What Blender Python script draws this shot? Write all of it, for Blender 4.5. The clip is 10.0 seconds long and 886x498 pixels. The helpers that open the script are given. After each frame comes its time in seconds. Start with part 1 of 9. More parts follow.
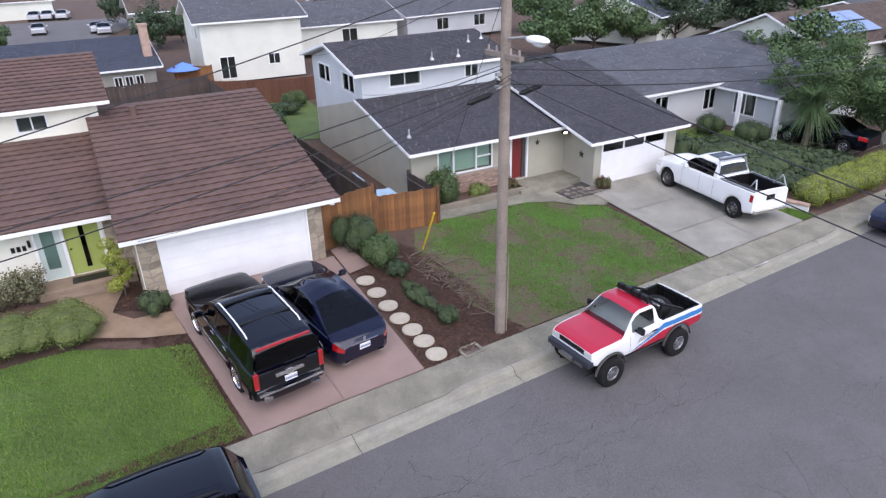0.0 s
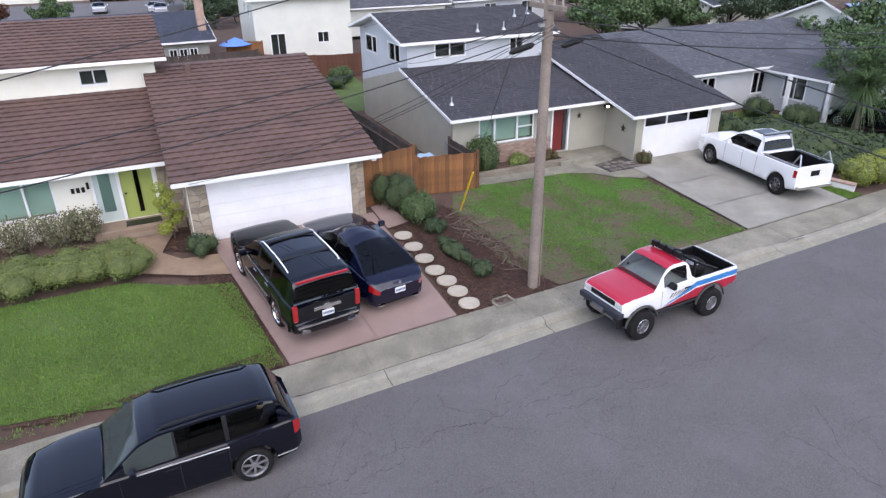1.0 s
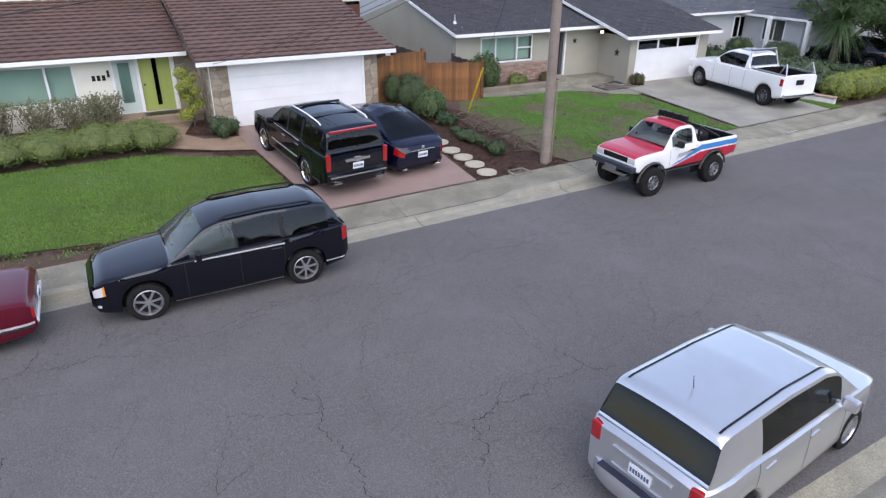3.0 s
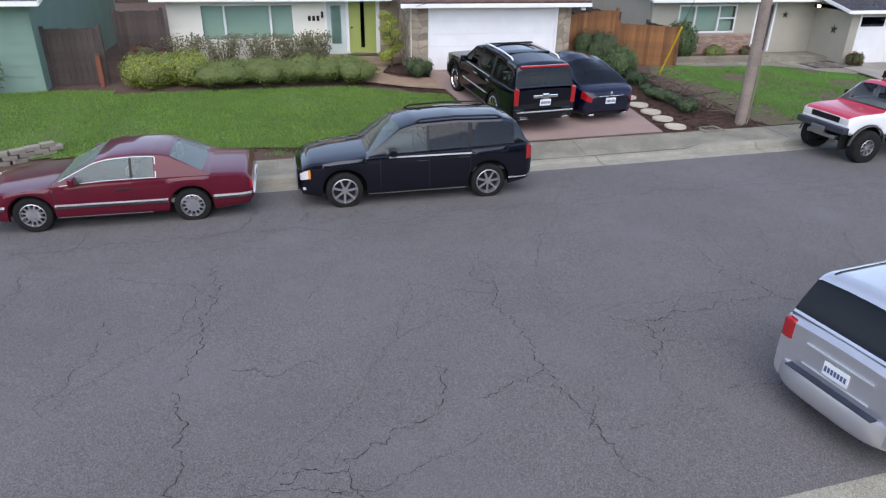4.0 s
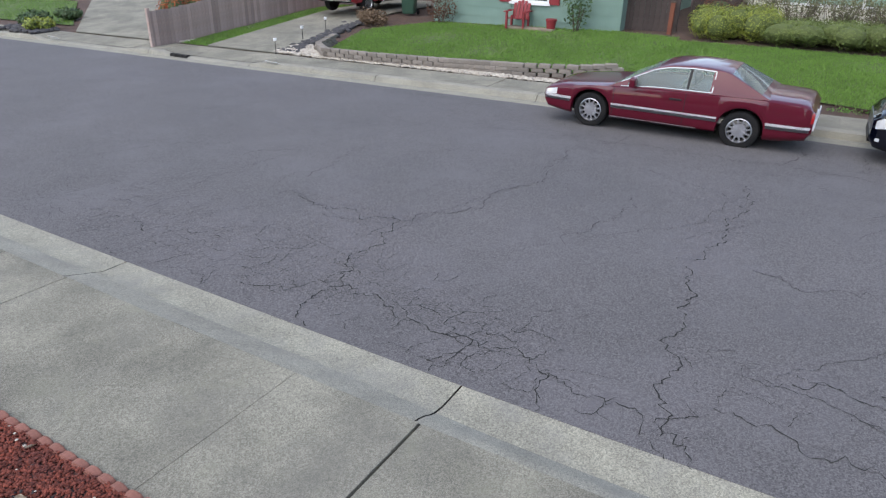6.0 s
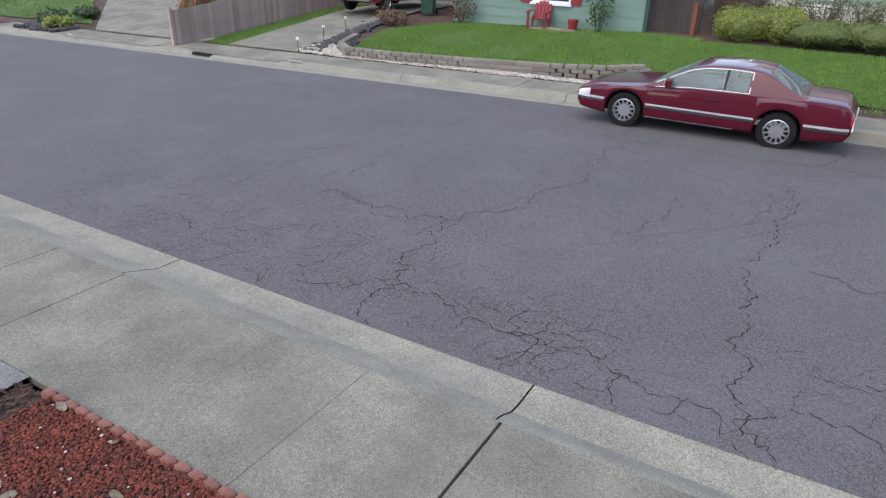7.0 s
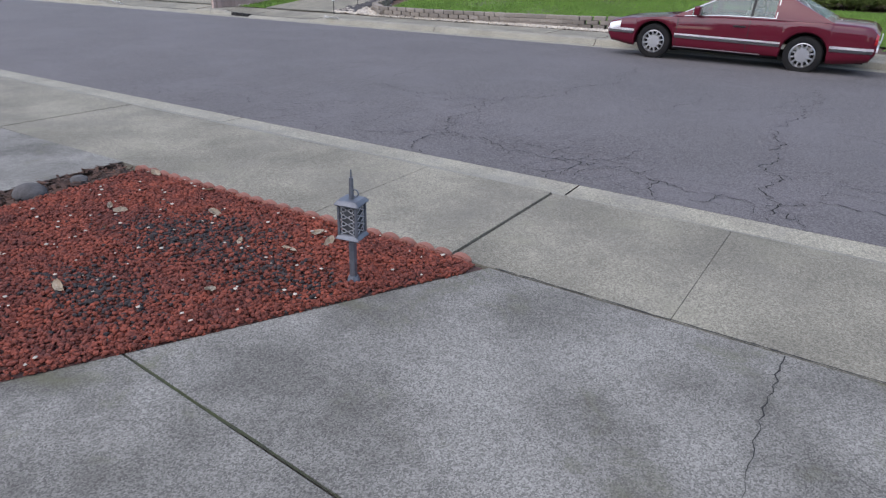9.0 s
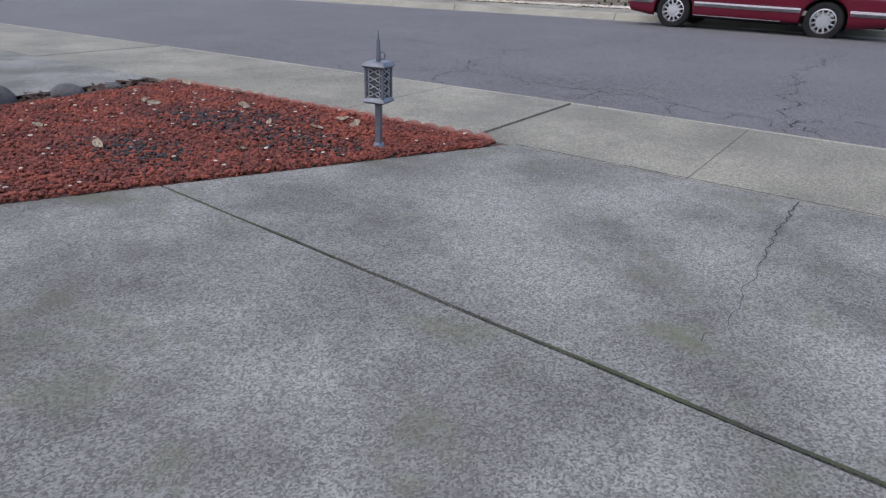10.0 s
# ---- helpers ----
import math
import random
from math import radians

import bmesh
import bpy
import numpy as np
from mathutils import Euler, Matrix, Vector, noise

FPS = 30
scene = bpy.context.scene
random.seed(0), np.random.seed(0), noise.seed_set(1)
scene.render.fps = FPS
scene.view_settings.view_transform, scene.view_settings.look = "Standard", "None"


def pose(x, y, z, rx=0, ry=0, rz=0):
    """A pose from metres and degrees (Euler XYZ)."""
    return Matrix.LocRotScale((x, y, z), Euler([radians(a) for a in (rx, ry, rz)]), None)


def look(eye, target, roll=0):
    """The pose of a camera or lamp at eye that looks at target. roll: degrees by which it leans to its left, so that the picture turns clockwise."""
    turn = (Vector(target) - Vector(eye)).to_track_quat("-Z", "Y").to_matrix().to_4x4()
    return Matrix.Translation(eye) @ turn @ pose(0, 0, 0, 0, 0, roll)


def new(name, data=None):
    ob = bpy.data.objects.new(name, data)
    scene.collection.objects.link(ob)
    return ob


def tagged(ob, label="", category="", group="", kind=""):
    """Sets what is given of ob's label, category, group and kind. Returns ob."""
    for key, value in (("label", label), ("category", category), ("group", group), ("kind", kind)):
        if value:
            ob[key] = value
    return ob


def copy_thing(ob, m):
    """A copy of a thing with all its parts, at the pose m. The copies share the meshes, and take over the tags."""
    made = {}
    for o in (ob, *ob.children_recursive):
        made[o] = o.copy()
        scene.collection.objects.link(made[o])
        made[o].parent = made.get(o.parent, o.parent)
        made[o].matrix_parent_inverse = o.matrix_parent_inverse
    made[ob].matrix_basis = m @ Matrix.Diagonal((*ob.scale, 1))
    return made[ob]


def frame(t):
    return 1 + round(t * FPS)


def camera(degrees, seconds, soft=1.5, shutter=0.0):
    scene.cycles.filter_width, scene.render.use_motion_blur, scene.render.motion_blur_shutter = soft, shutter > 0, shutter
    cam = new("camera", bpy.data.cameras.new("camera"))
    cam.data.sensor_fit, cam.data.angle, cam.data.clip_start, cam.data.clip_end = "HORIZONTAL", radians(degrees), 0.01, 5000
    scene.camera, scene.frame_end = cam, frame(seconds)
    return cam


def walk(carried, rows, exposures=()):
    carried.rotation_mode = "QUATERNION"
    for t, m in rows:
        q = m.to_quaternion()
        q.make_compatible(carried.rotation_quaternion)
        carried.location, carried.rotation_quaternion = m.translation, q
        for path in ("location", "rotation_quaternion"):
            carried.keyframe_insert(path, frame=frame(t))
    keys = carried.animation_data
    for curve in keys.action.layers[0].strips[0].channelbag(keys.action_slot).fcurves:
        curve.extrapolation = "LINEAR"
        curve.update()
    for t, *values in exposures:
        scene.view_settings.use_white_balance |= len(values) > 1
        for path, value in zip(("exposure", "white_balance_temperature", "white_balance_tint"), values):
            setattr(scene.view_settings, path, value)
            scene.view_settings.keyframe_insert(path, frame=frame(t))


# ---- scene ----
EXPOSURE = 1.34
cam = camera(67.7, 10.0, soft=1.3)
# seconds, x, y, z, heading (to the left of +y), pitch, lean to the left
ROWS = [
    (0.0, 0.493, -0.620, 10.395, -28.31, -25.37, -1.60),
    (0.5, 0.455, -0.922, 9.945, -24.53, -25.57, -1.10),
    (1.0, 0.114, -1.447, 9.447, -24.62, -25.63, -0.80),
    (1.5, -0.443, -1.949, 8.767, -25.61, -25.56, -0.50),
    (2.0, -1.098, -2.353, 8.023, -26.62, -25.63, -0.30),
    (3.3, -2.456, -3.196, 5.900, -27.42, -25.41, 0.28),
    (3.5, -2.610, -3.299, 5.559, -24.97, -25.18, 0.50),
    (4.0, -2.923, -3.733, 5.023, -12.59, -25.65, 0.93),
    (4.5, -3.038, -3.907, 4.330, 4.27, -25.75, 0.94),
    (5.0, -3.132, -3.872, 3.696, 19.24, -25.61, 0.92),
    (5.5, -3.318, -3.844, 3.417, 28.37, -25.61, 0.95),
    (6.0, -3.635, -3.969, 3.396, 30.59, -25.67, 1.13),
    (7.3, -4.198, -4.410, 3.316, 30.80, -25.49, 1.44),
    (7.5, -4.206, -4.536, 3.097, 30.74, -25.19, 1.52),
    (8.0, -4.125, -4.963, 2.663, 31.01, -24.88, 1.69),
    (8.5, -3.946, -5.274, 2.269, 31.61, -24.70, 1.90),
    (9.0, -3.742, -5.472, 1.888, 32.33, -24.46, 1.96),
    (9.5, -3.644, -5.683, 1.508, 33.08, -24.31, 2.08),
    (10.0, -3.508, -5.843, 1.213, 33.85, -24.12, 2.16),
]


def eye_pose(x, y, z, heading, pitch, lean):
    h, p = radians(heading), radians(pitch)
    way = Vector((-math.sin(h) * math.cos(p), math.cos(h) * math.cos(p), math.sin(p)))
    return look((x, y, z), Vector((x, y, z)) + way, lean)


# seconds, stops, tint: the film camera's exposure and green-magenta balance drift a little
METER = ((0.0, -0.06, 18), (2.0, -0.08, 17), (3.5, -0.22, 15), (4.5, -0.16, 14), (5.5, -0.12, 12), (6.0, -0.17, 12), (7.5, -0.22, 14), (9.0, -0.26, 16), (10.0, -0.28, 16))
walk(cam, [(t, eye_pose(*row)) for t, *row in ROWS], exposures=[(t, EXPOSURE + stops, 6650, tint) for t, stops, tint in METER])

# ---- sky and sun: a bright overcast afternoon ----
world = bpy.data.worlds.new("sky")
scene.world = world
world.use_nodes = True
wn, wl = world.node_tree.nodes, world.node_tree.links
sky = wn.new("ShaderNodeTexSky")
sky.sky_type, sky.sun_disc = "NISHITA", False
sky.sun_elevation, sky.sun_rotation = radians(52), radians(194)
sky.air_density, sky.dust_density, sky.ozone_density = 1.0, 0.6, 2.0
grey = wn.new("ShaderNodeHueSaturation")
grey.inputs["Saturation"].default_value = 0.8
wl.new(sky.outputs[0], grey.inputs["Color"])
wl.new(grey.outputs[0], wn["Background"].inputs[0])
wn["Background"].inputs[1].default_value = 0.15
sun = new("sun", bpy.data.lights.new("sun", "SUN"))
sun.data.energy, sun.data.angle, sun.data.color = 1.1, radians(80), (1.0, 0.93, 0.82)
sun.matrix_world = look((0, 0, 0), (0.2, 0.8, -1.0))


# ---- materials ----
def ramp_pair(nt, fac, a, b, lo=0.35, hi=0.65):
    r = nt.nodes.new("ShaderNodeValToRGB")
    r.color_ramp.elements[0].position, r.color_ramp.elements[1].position = lo, hi
    r.color_ramp.elements[0].color, r.color_ramp.elements[1].color = (*a, 1), (*b, 1)
    nt.links.new(fac, r.inputs[0])
    return r.outputs[0]


def noise_tex(nt, co, scale, detail=6.0, rough=0.6, distort=0.0):
    n = nt.nodes.new("ShaderNodeTexNoise")
    n.inputs["Scale"].default_value, n.inputs["Detail"].default_value = scale, detail
    n.inputs["Roughness"].default_value, n.inputs["Distortion"].default_value = rough, distort
    nt.links.new(co, n.inputs["Vector"])
    return n.outputs["Fac"]


def mix(nt, fac, a, b, how="MIX"):
    m = nt.nodes.new("ShaderNodeMix")
    m.data_type, m.blend_type = "RGBA", how
    for sock, val in ((m.inputs[0], fac), (m.inputs[6], a), (m.inputs[7], b)):
        if isinstance(val, (int, float)):
            sock.default_value = val
        elif isinstance(val, tuple):
            sock.default_value = (*val, 1)
        else:
            nt.links.new(val, sock)
    return m.outputs[2]


def mat(name, a, b=None, scale=3.0, fine=60.0, fine_amt=0.25, rough=0.75, bump=0.3, bump_size=0.01, metal=0.0, coat=0.0,
        speck=0.0, speck_scale=90.0, piece=0.0, island=0.0, lo=0.35, hi=0.65, spec=0.5, stain=None, stain_scale=0.6, moss=None, moss_scale=2.2):
    """A surface with broad blotches (a to b), fine grain, relief and, for pieces, a tone of their own."""
    m = bpy.data.materials.new(name)
    m.use_nodes = True
    nt = m.node_tree
    p = nt.nodes["Principled BSDF"]
    co = nt.nodes.new("ShaderNodeTexCoord").outputs["Object"]
    b = b or tuple(c * 0.8 for c in a)
    col = ramp_pair(nt, noise_tex(nt, co, scale), a, b, lo, hi)
    grain = noise_tex(nt, co, fine, 3.0, 0.7)
    col = mix(nt, fine_amt, col, ramp_pair(nt, grain, (0.35,) * 3, (1.0,) * 3, 0.3, 0.62), "MULTIPLY")
    if speck:
        cell = nt.nodes.new("ShaderNodeTexVoronoi")
        cell.inputs["Scale"].default_value = speck_scale
        nt.links.new(co, cell.inputs["Vector"])
        bw = nt.nodes.new("ShaderNodeRGBToBW")
        nt.links.new(cell.outputs["Color"], bw.inputs[0])
        col = mix(nt, 1.0, col, ramp_pair(nt, bw.outputs[0], (1 - speck,) * 3, (1 + speck,) * 3, 0.2, 0.8), "MULTIPLY")
    if stain:
        f = ramp_pair(nt, noise_tex(nt, co, stain_scale, 8.0, 0.72), (0, 0, 0), (0.7, 0.7, 0.7), 0.48, 0.72)
        col = mix(nt, f, col, stain)
    if moss:
        f = ramp_pair(nt, noise_tex(nt, co, moss_scale, 5.0, 0.65, 0.4), (0, 0, 0), (0.6, 0.6, 0.6), 0.56, 0.72)
        col = mix(nt, f, col, moss)
    if piece or island:
        src = nt.nodes.new("ShaderNodeObjectInfo").outputs["Random"] if piece else nt.nodes.new("ShaderNodeNewGeometry").outputs["Random Per Island"]
        amt = piece or island
        tone = ramp_pair(nt, src, (1 - amt,) * 3, (1.0,) * 3, 0.0, 1.0)
        col = mix(nt, 1.0, col, tone, "MULTIPLY")
    nt.links.new(col, p.inputs["Base Color"])
    p.inputs["Roughness"].default_value, p.inputs["Metallic"].default_value = rough, metal
    p.inputs["Coat Weight"].default_value, p.inputs["Specular IOR Level"].default_value = coat, spec
    p.inputs["Coat Roughness"].default_value = 0.03
    if bump:
        bp = nt.nodes.new("ShaderNodeBump")
        bp.inputs["Strength"].default_value, bp.inputs["Distance"].default_value = bump, bump_size
        nt.links.new(grain, bp.inputs["Height"])
        nt.links.new(bp.outputs[0], p.inputs["Normal"])
    return m


def plain(name, c, rough=0.5, metal=0.0, coat=0.0, trans=0.0, glow=0.0, spec=0.5, coat_ior=1.5):
    m = bpy.data.materials.new(name)
    m.use_nodes = True
    p = m.node_tree.nodes["Principled BSDF"]
    p.inputs["Base Color"].default_value = (*c, 1)
    p.inputs["Roughness"].default_value, p.inputs["Metallic"].default_value = rough, metal
    p.inputs["Coat Weight"].default_value, p.inputs["Transmission Weight"].default_value = coat, trans
    p.inputs["Coat Roughness"].default_value, p.inputs["Specular IOR Level"].default_value = 0.02, spec
    p.inputs["Coat IOR"].default_value = coat_ior
    if glow:
        p.inputs["Emission Color"].default_value, p.inputs["Emission Strength"].default_value = (*c, 1), glow
    return m


def car_glass(name, tint, film=0.0):
    m = bpy.data.materials.new(name)
    m.use_nodes = True
    nt = m.node_tree
    nt.nodes.remove(nt.nodes["Principled BSDF"])
    clear, gloss = nt.nodes.new("ShaderNodeBsdfTransparent"), nt.nodes.new("ShaderNodeBsdfGlossy")
    clear.inputs[0].default_value, gloss.inputs["Roughness"].default_value = (*tint, 1), 0.03
    fres, both = nt.nodes.new("ShaderNodeFresnel"), nt.nodes.new("ShaderNodeMixShader")
    fres.inputs[0].default_value = 1.48
    nt.links.new(fres.outputs[0], both.inputs[0])
    nt.links.new(clear.outputs[0], both.inputs[1])
    nt.links.new(gloss.outputs[0], both.inputs[2])
    last = both
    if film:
        # a pale diffuse layer: the sky's sheen on the pane, put in as colour
        sheen, last = nt.nodes.new("ShaderNodeBsdfDiffuse"), nt.nodes.new("ShaderNodeMixShader")
        sheen.inputs[0].default_value, last.inputs[0].default_value = (0.34, 0.42, 0.4, 1), film
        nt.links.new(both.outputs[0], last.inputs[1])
        nt.links.new(sheen.outputs[0], last.inputs[2])
    nt.links.new(last.outputs[0], nt.nodes["Material Output"].inputs[0])
    return m


ASPHALT = mat("asphalt", (0.128, 0.12, 0.119), (0.112, 0.106, 0.105), 0.35, 40, 0.38, 0.92, 0.6, 0.005, speck=0.36, speck_scale=100, stain=(0.137, 0.13, 0.134), stain_scale=0.5, moss=(0.1, 0.095, 0.098), moss_scale=1.3)
CRACK = mat("crack filling", (0.02, 0.02, 0.02), (0.03, 0.031, 0.026), 4, 40, 0.3, 0.95)
CONCRETE = mat("sidewalk concrete", (0.302, 0.286, 0.225), (0.196, 0.186, 0.148), 1.1, 35, 0.34, 0.92, 0.5, 0.004, spec=0.25, speck=0.3, speck_scale=140, piece=0.06, stain=(0.15, 0.143, 0.122), stain_scale=0.8, moss=(0.235, 0.23, 0.17), moss_scale=2.4)
GUTTER = mat("gutter concrete", (0.335, 0.318, 0.245), (0.258, 0.245, 0.192), 2.2, 35, 0.28, 0.92, 0.5, 0.004, speck=0.3, speck_scale=110, stain=(0.215, 0.208, 0.185), stain_scale=1.8)
KERB_FACE = mat("kerb concrete", (0.31, 0.297, 0.24), (0.24, 0.228, 0.185), 1.4, 40, 0.3, 0.92, 0.4, 0.003, speck=0.28, speck_scale=140, stain=(0.195, 0.188, 0.165), stain_scale=1.6)
AGGREGATE = mat("exposed aggregate", (0.24, 0.236, 0.213), (0.144, 0.141, 0.126), 1.5, 150, 0.3, 0.9, 0.7, 0.003, spec=0.2, speck=0.4, speck_scale=165, lo=0.38, hi=0.64, stain=(0.068, 0.064, 0.055), stain_scale=1.3, moss=(0.125, 0.128, 0.075), moss_scale=2.6)
PINK_CONC = mat("pink-tinted concrete", (0.315, 0.225, 0.195), (0.26, 0.183, 0.158), 0.9, 60, 0.25, 0.88, 0.3, 0.003, piece=0.06, stain=(0.27, 0.2, 0.18), stain_scale=0.8)
TAN_CONC = mat("tan stamped concrete", (0.3, 0.21, 0.14), (0.22, 0.15, 0.1), 1.5, 60, 0.3, 0.9)
OLD_CONC = mat("old driveway concrete", (0.355, 0.342, 0.292), (0.262, 0.252, 0.213), 0.7, 100, 0.3, 0.9, 0.35, 0.004, piece=0.1, stain=(0.2, 0.19, 0.17), stain_scale=0.9)
SOIL = mat("soil and mulch", (0.13, 0.08, 0.058), (0.085, 0.055, 0.042), 2.5, 50, 0.6, 1.0, 1.0, 0.02)
GRASS = mat("lawn", (0.11, 0.165, 0.04), (0.08, 0.125, 0.032), 0.9, 45, 0.45, 0.95, 0.8, 0.02)
DRYGRASS = mat("patchy lawn", (0.095, 0.115, 0.042), (0.135, 0.092, 0.064), 2.6, 40, 0.5, 0.95, 0.8, 0.02, lo=0.42, hi=0.6)
TILE_ROOF = mat("brown metal tile roof", (0.152, 0.089, 0.072), (0.112, 0.067, 0.056), 1.1, 30, 0.4, 0.8, 0.4, 0.006, piece=0.1, stain=(0.085, 0.053, 0.047), stain_scale=0.7)
SHINGLE = mat("charcoal shingles", (0.063, 0.061, 0.071), (0.049, 0.048, 0.056), 1.5, 30, 0.4, 0.92, 0.5, 0.006, island=0.35)
GREY_SHINGLE = mat("grey shingles", (0.115, 0.12, 0.135), (0.09, 0.095, 0.108), 1.2, 30, 0.4, 0.92, 0.5, 0.006, island=0.3)
CREAM = mat("cream painted siding", (0.78, 0.76, 0.66), (0.72, 0.7, 0.6), 1.0, 50, 0.08, 0.7, 0.1, 0.003)
WHITE = mat("white paint", (0.8, 0.8, 0.8), (0.74, 0.74, 0.74), 1.5, 40, 0.06, 0.55, 0.1, 0.002)
BEIGE = mat("beige stucco", (0.4, 0.38, 0.31), (0.36, 0.34, 0.28), 0.8, 80, 0.15, 0.9, 0.5, 0.006)
LTGREY = mat("pale blue-grey stucco", (0.56, 0.58, 0.6), (0.5, 0.52, 0.54), 0.7, 80, 0.12, 0.9, 0.4, 0.005)
FENCE = mat("orange-brown fence wood", (0.34, 0.15, 0.05), (0.2, 0.085, 0.035), 2.0, 30, 0.4, 0.85, 0.4, 0.004, piece=0.45, stain=(0.11, 0.05, 0.025), stain_scale=2.2)
OLDWOOD = mat("weathered dark fence wood", (0.1, 0.075, 0.065), (0.06, 0.045, 0.04), 2.0, 30, 0.4, 0.9, 0.4, 0.004, piece=0.3)
POLEWOOD = mat("weathered pole wood", (0.29, 0.24, 0.2), (0.2, 0.16, 0.135), 1.2, 25, 0.45, 0.9, 0.5, 0.006)
GLASS = car_glass("window glass", (0.75, 0.82, 0.8))
BLACK = plain("black plastic", (0.01, 0.01, 0.011), 0.4, spec=0.25)
CHROME = plain("chrome", (0.75, 0.75, 0.77), 0.12, 1.0)


# ---- small builders ----
def part(name, bm, material, parent=None, label="", smooth=False):
    me = bpy.data.meshes.new(name)
    bm.to_mesh(me)
    bm.free()
    me.materials.append(material)
    if smooth:
        for f in me.polygons:
            f.use_smooth = True
        me.set_sharp_from_angle(angle=0.65)
    ob = new(name, me)
    ob.parent = parent
    return tagged(ob, label)


def thing(name, label, category, at=None, group="", kind=""):
    ob = new(name)
    ob.empty_display_size = 0.2
    if at is not None:
        ob.matrix_world = at
    return tagged(ob, label, category, group, kind)


def box(x0, x1, y0, y1, z0, z1, bm=None, bevel=0.0):
    out = bmesh.new() if bm is None else bm
    g = bmesh.ops.create_cube(out, size=1.0, matrix=Matrix.Translation(((x0 + x1) / 2, (y0 + y1) / 2, (z0 + z1) / 2)) @ Matrix.Diagonal((x1 - x0, y1 - y0, z1 - z0, 1)))
    if bevel:
        bmesh.ops.bevel(out, geom=list({e for v in g["verts"] for e in v.link_edges}), offset=bevel, segments=2, affect="EDGES", profile=0.6)
    return out


def rod(a, b, r0, r1=None, seg=10, bm=None):
    out = bmesh.new() if bm is None else bm
    a, b = Vector(a), Vector(b)
    d = b - a
    m = Matrix.Translation((a + b) / 2) @ d.to_track_quat("Z", "Y").to_matrix().to_4x4()
    bmesh.ops.create_cone(out, cap_ends=True, segments=seg, radius1=r0, radius2=r0 if r1 is None else r1, depth=d.length, matrix=m)
    return out


def slab(pts, thick, bm=None):
    """A flat or bent polygon given by its upper rim, with a thickness downwards."""
    out = bmesh.new() if bm is None else bm
    up = [out.verts.new(p) for p in pts]
    dn = [out.verts.new((p[0], p[1], p[2] - thick)) for p in pts]
    out.faces.new(up)
    out.faces.new(dn[::-1])
    n = len(pts)
    for i in range(n):
        out.faces.new((up[i], dn[i], dn[(i + 1) % n], up[(i + 1) % n]))
    bmesh.ops.recalc_face_normals(out, faces=out.faces)
    return out


def tube(pts, r, seg=6, bm=None):
    """A bent round rod through the points, in one piece."""
    out = bmesh.new() if bm is None else bm
    rings, n = [], len(pts)
    for k, p in enumerate(pts):
        d = (Vector(pts[min(k + 1, n - 1)]) - Vector(pts[max(k - 1, 0)])).normalized()
        u = d.cross(Vector((0, 0, 1)) if abs(d.z) < 0.95 else Vector((1, 0, 0))).normalized()
        w = d.cross(u)
        rings.append([out.verts.new(Vector(p) + (u * math.cos(a) + w * math.sin(a)) * r) for a in (2 * math.pi * i / seg for i in range(seg))])
    for a, b in zip(rings, rings[1:]):
        for i in range(seg):
            out.faces.new((a[i], a[(i + 1) % seg], b[(i + 1) % seg], b[i]))
    out.faces.new(rings[0][::-1])
    out.faces.new(rings[-1])
    bmesh.ops.recalc_face_normals(out, faces=out.faces)
    return out


def sheet(us, vs, f, bm=None):
    """A grid of points f(u, v)."""
    out = bmesh.new() if bm is None else bm
    rows = [[out.verts.new(f(u, v)) for v in vs] for u in us]
    for i in range(len(us) - 1):
        for j in range(len(vs) - 1):
            out.faces.new((rows[i][j], rows[i + 1][j], rows[i + 1][j + 1], rows[i][j + 1]))
    return out


def span(a, b, step):
    n = max(1, round(abs(b - a) / step))
    return [a + (b - a) * i / n for i in range(n + 1)]


# ---- the lie of the land ----
LIP_FAR, BACK_FAR = 9.75, 11.5      # across the street, from near the near gutter's lip
LIP_NEAR, BACK_NEAR = -0.12, -2.3


def bend(x):
    """How far the street has swung towards +y at x."""
    return 0.03 * ((x + 5) + math.sqrt((x + 5) ** 2 + 9))


def swing(x):
    """How far the near kerb leaves its straight line towards -x."""
    return 0.009 * ((-5 - x) + math.sqrt((x + 5) ** 2 + 4))


def fall(x):
    """The street drops gently towards -x."""
    x = max(x, -60)
    return -0.011 * ((-6 - x) + math.sqrt((-6 - x) ** 2 + 4))


def clamp(t):
    return max(0.0, min(1.0, t))


def rise(x):
    return 0.58 - 0.43 * clamp((x - 8) / 5)


def land(x, y):
    """Height of the lots: kerb-top level at the sidewalk and rising towards the houses."""
    v = y - bend(x)
    z = 0.15 + fall(x)
    if v > BACK_FAR:
        z += rise(x) * clamp((v - BACK_FAR) / 7)
    return z


def road_z(x, v):
    c = (v - 4.8) / 4.95
    return 0.09 * (1 - c * c) + fall(x)


def apron(x):
    """1 where a far-side driveway dips the kerb."""
    return max(clamp(min(x - a, b - x) / 0.5 + 0.5) for a, b in ((1.9, 7.0), (17.9, 23.8), (-22.5, -18.6), (-29.8, -24.4)))


XS = span(-70, -24, 4) + span(-23, 30, 1.0) + span(33, 90, 4)
gx = [-1500, -600, -250, -120, -90] + XS + [100, 140, 260, 600, 1500]
gy = [-1500, -500, -200, -80, -30, -12, -6, -2.35, -2.28, 0.5, 9.2, 11.48, 11.55] + span(12.5, 20, 0.75) + [22, 26, 32, 40, 60, 90, 150, 300, 700, 1500]


def ground_point(x, v):
    xc = max(-90, min(100, x))
    y = v + bend(xc)
    return (x, y, land(xc, y) - (0.4 if -2.3 < v < 11.5 else 0.03))


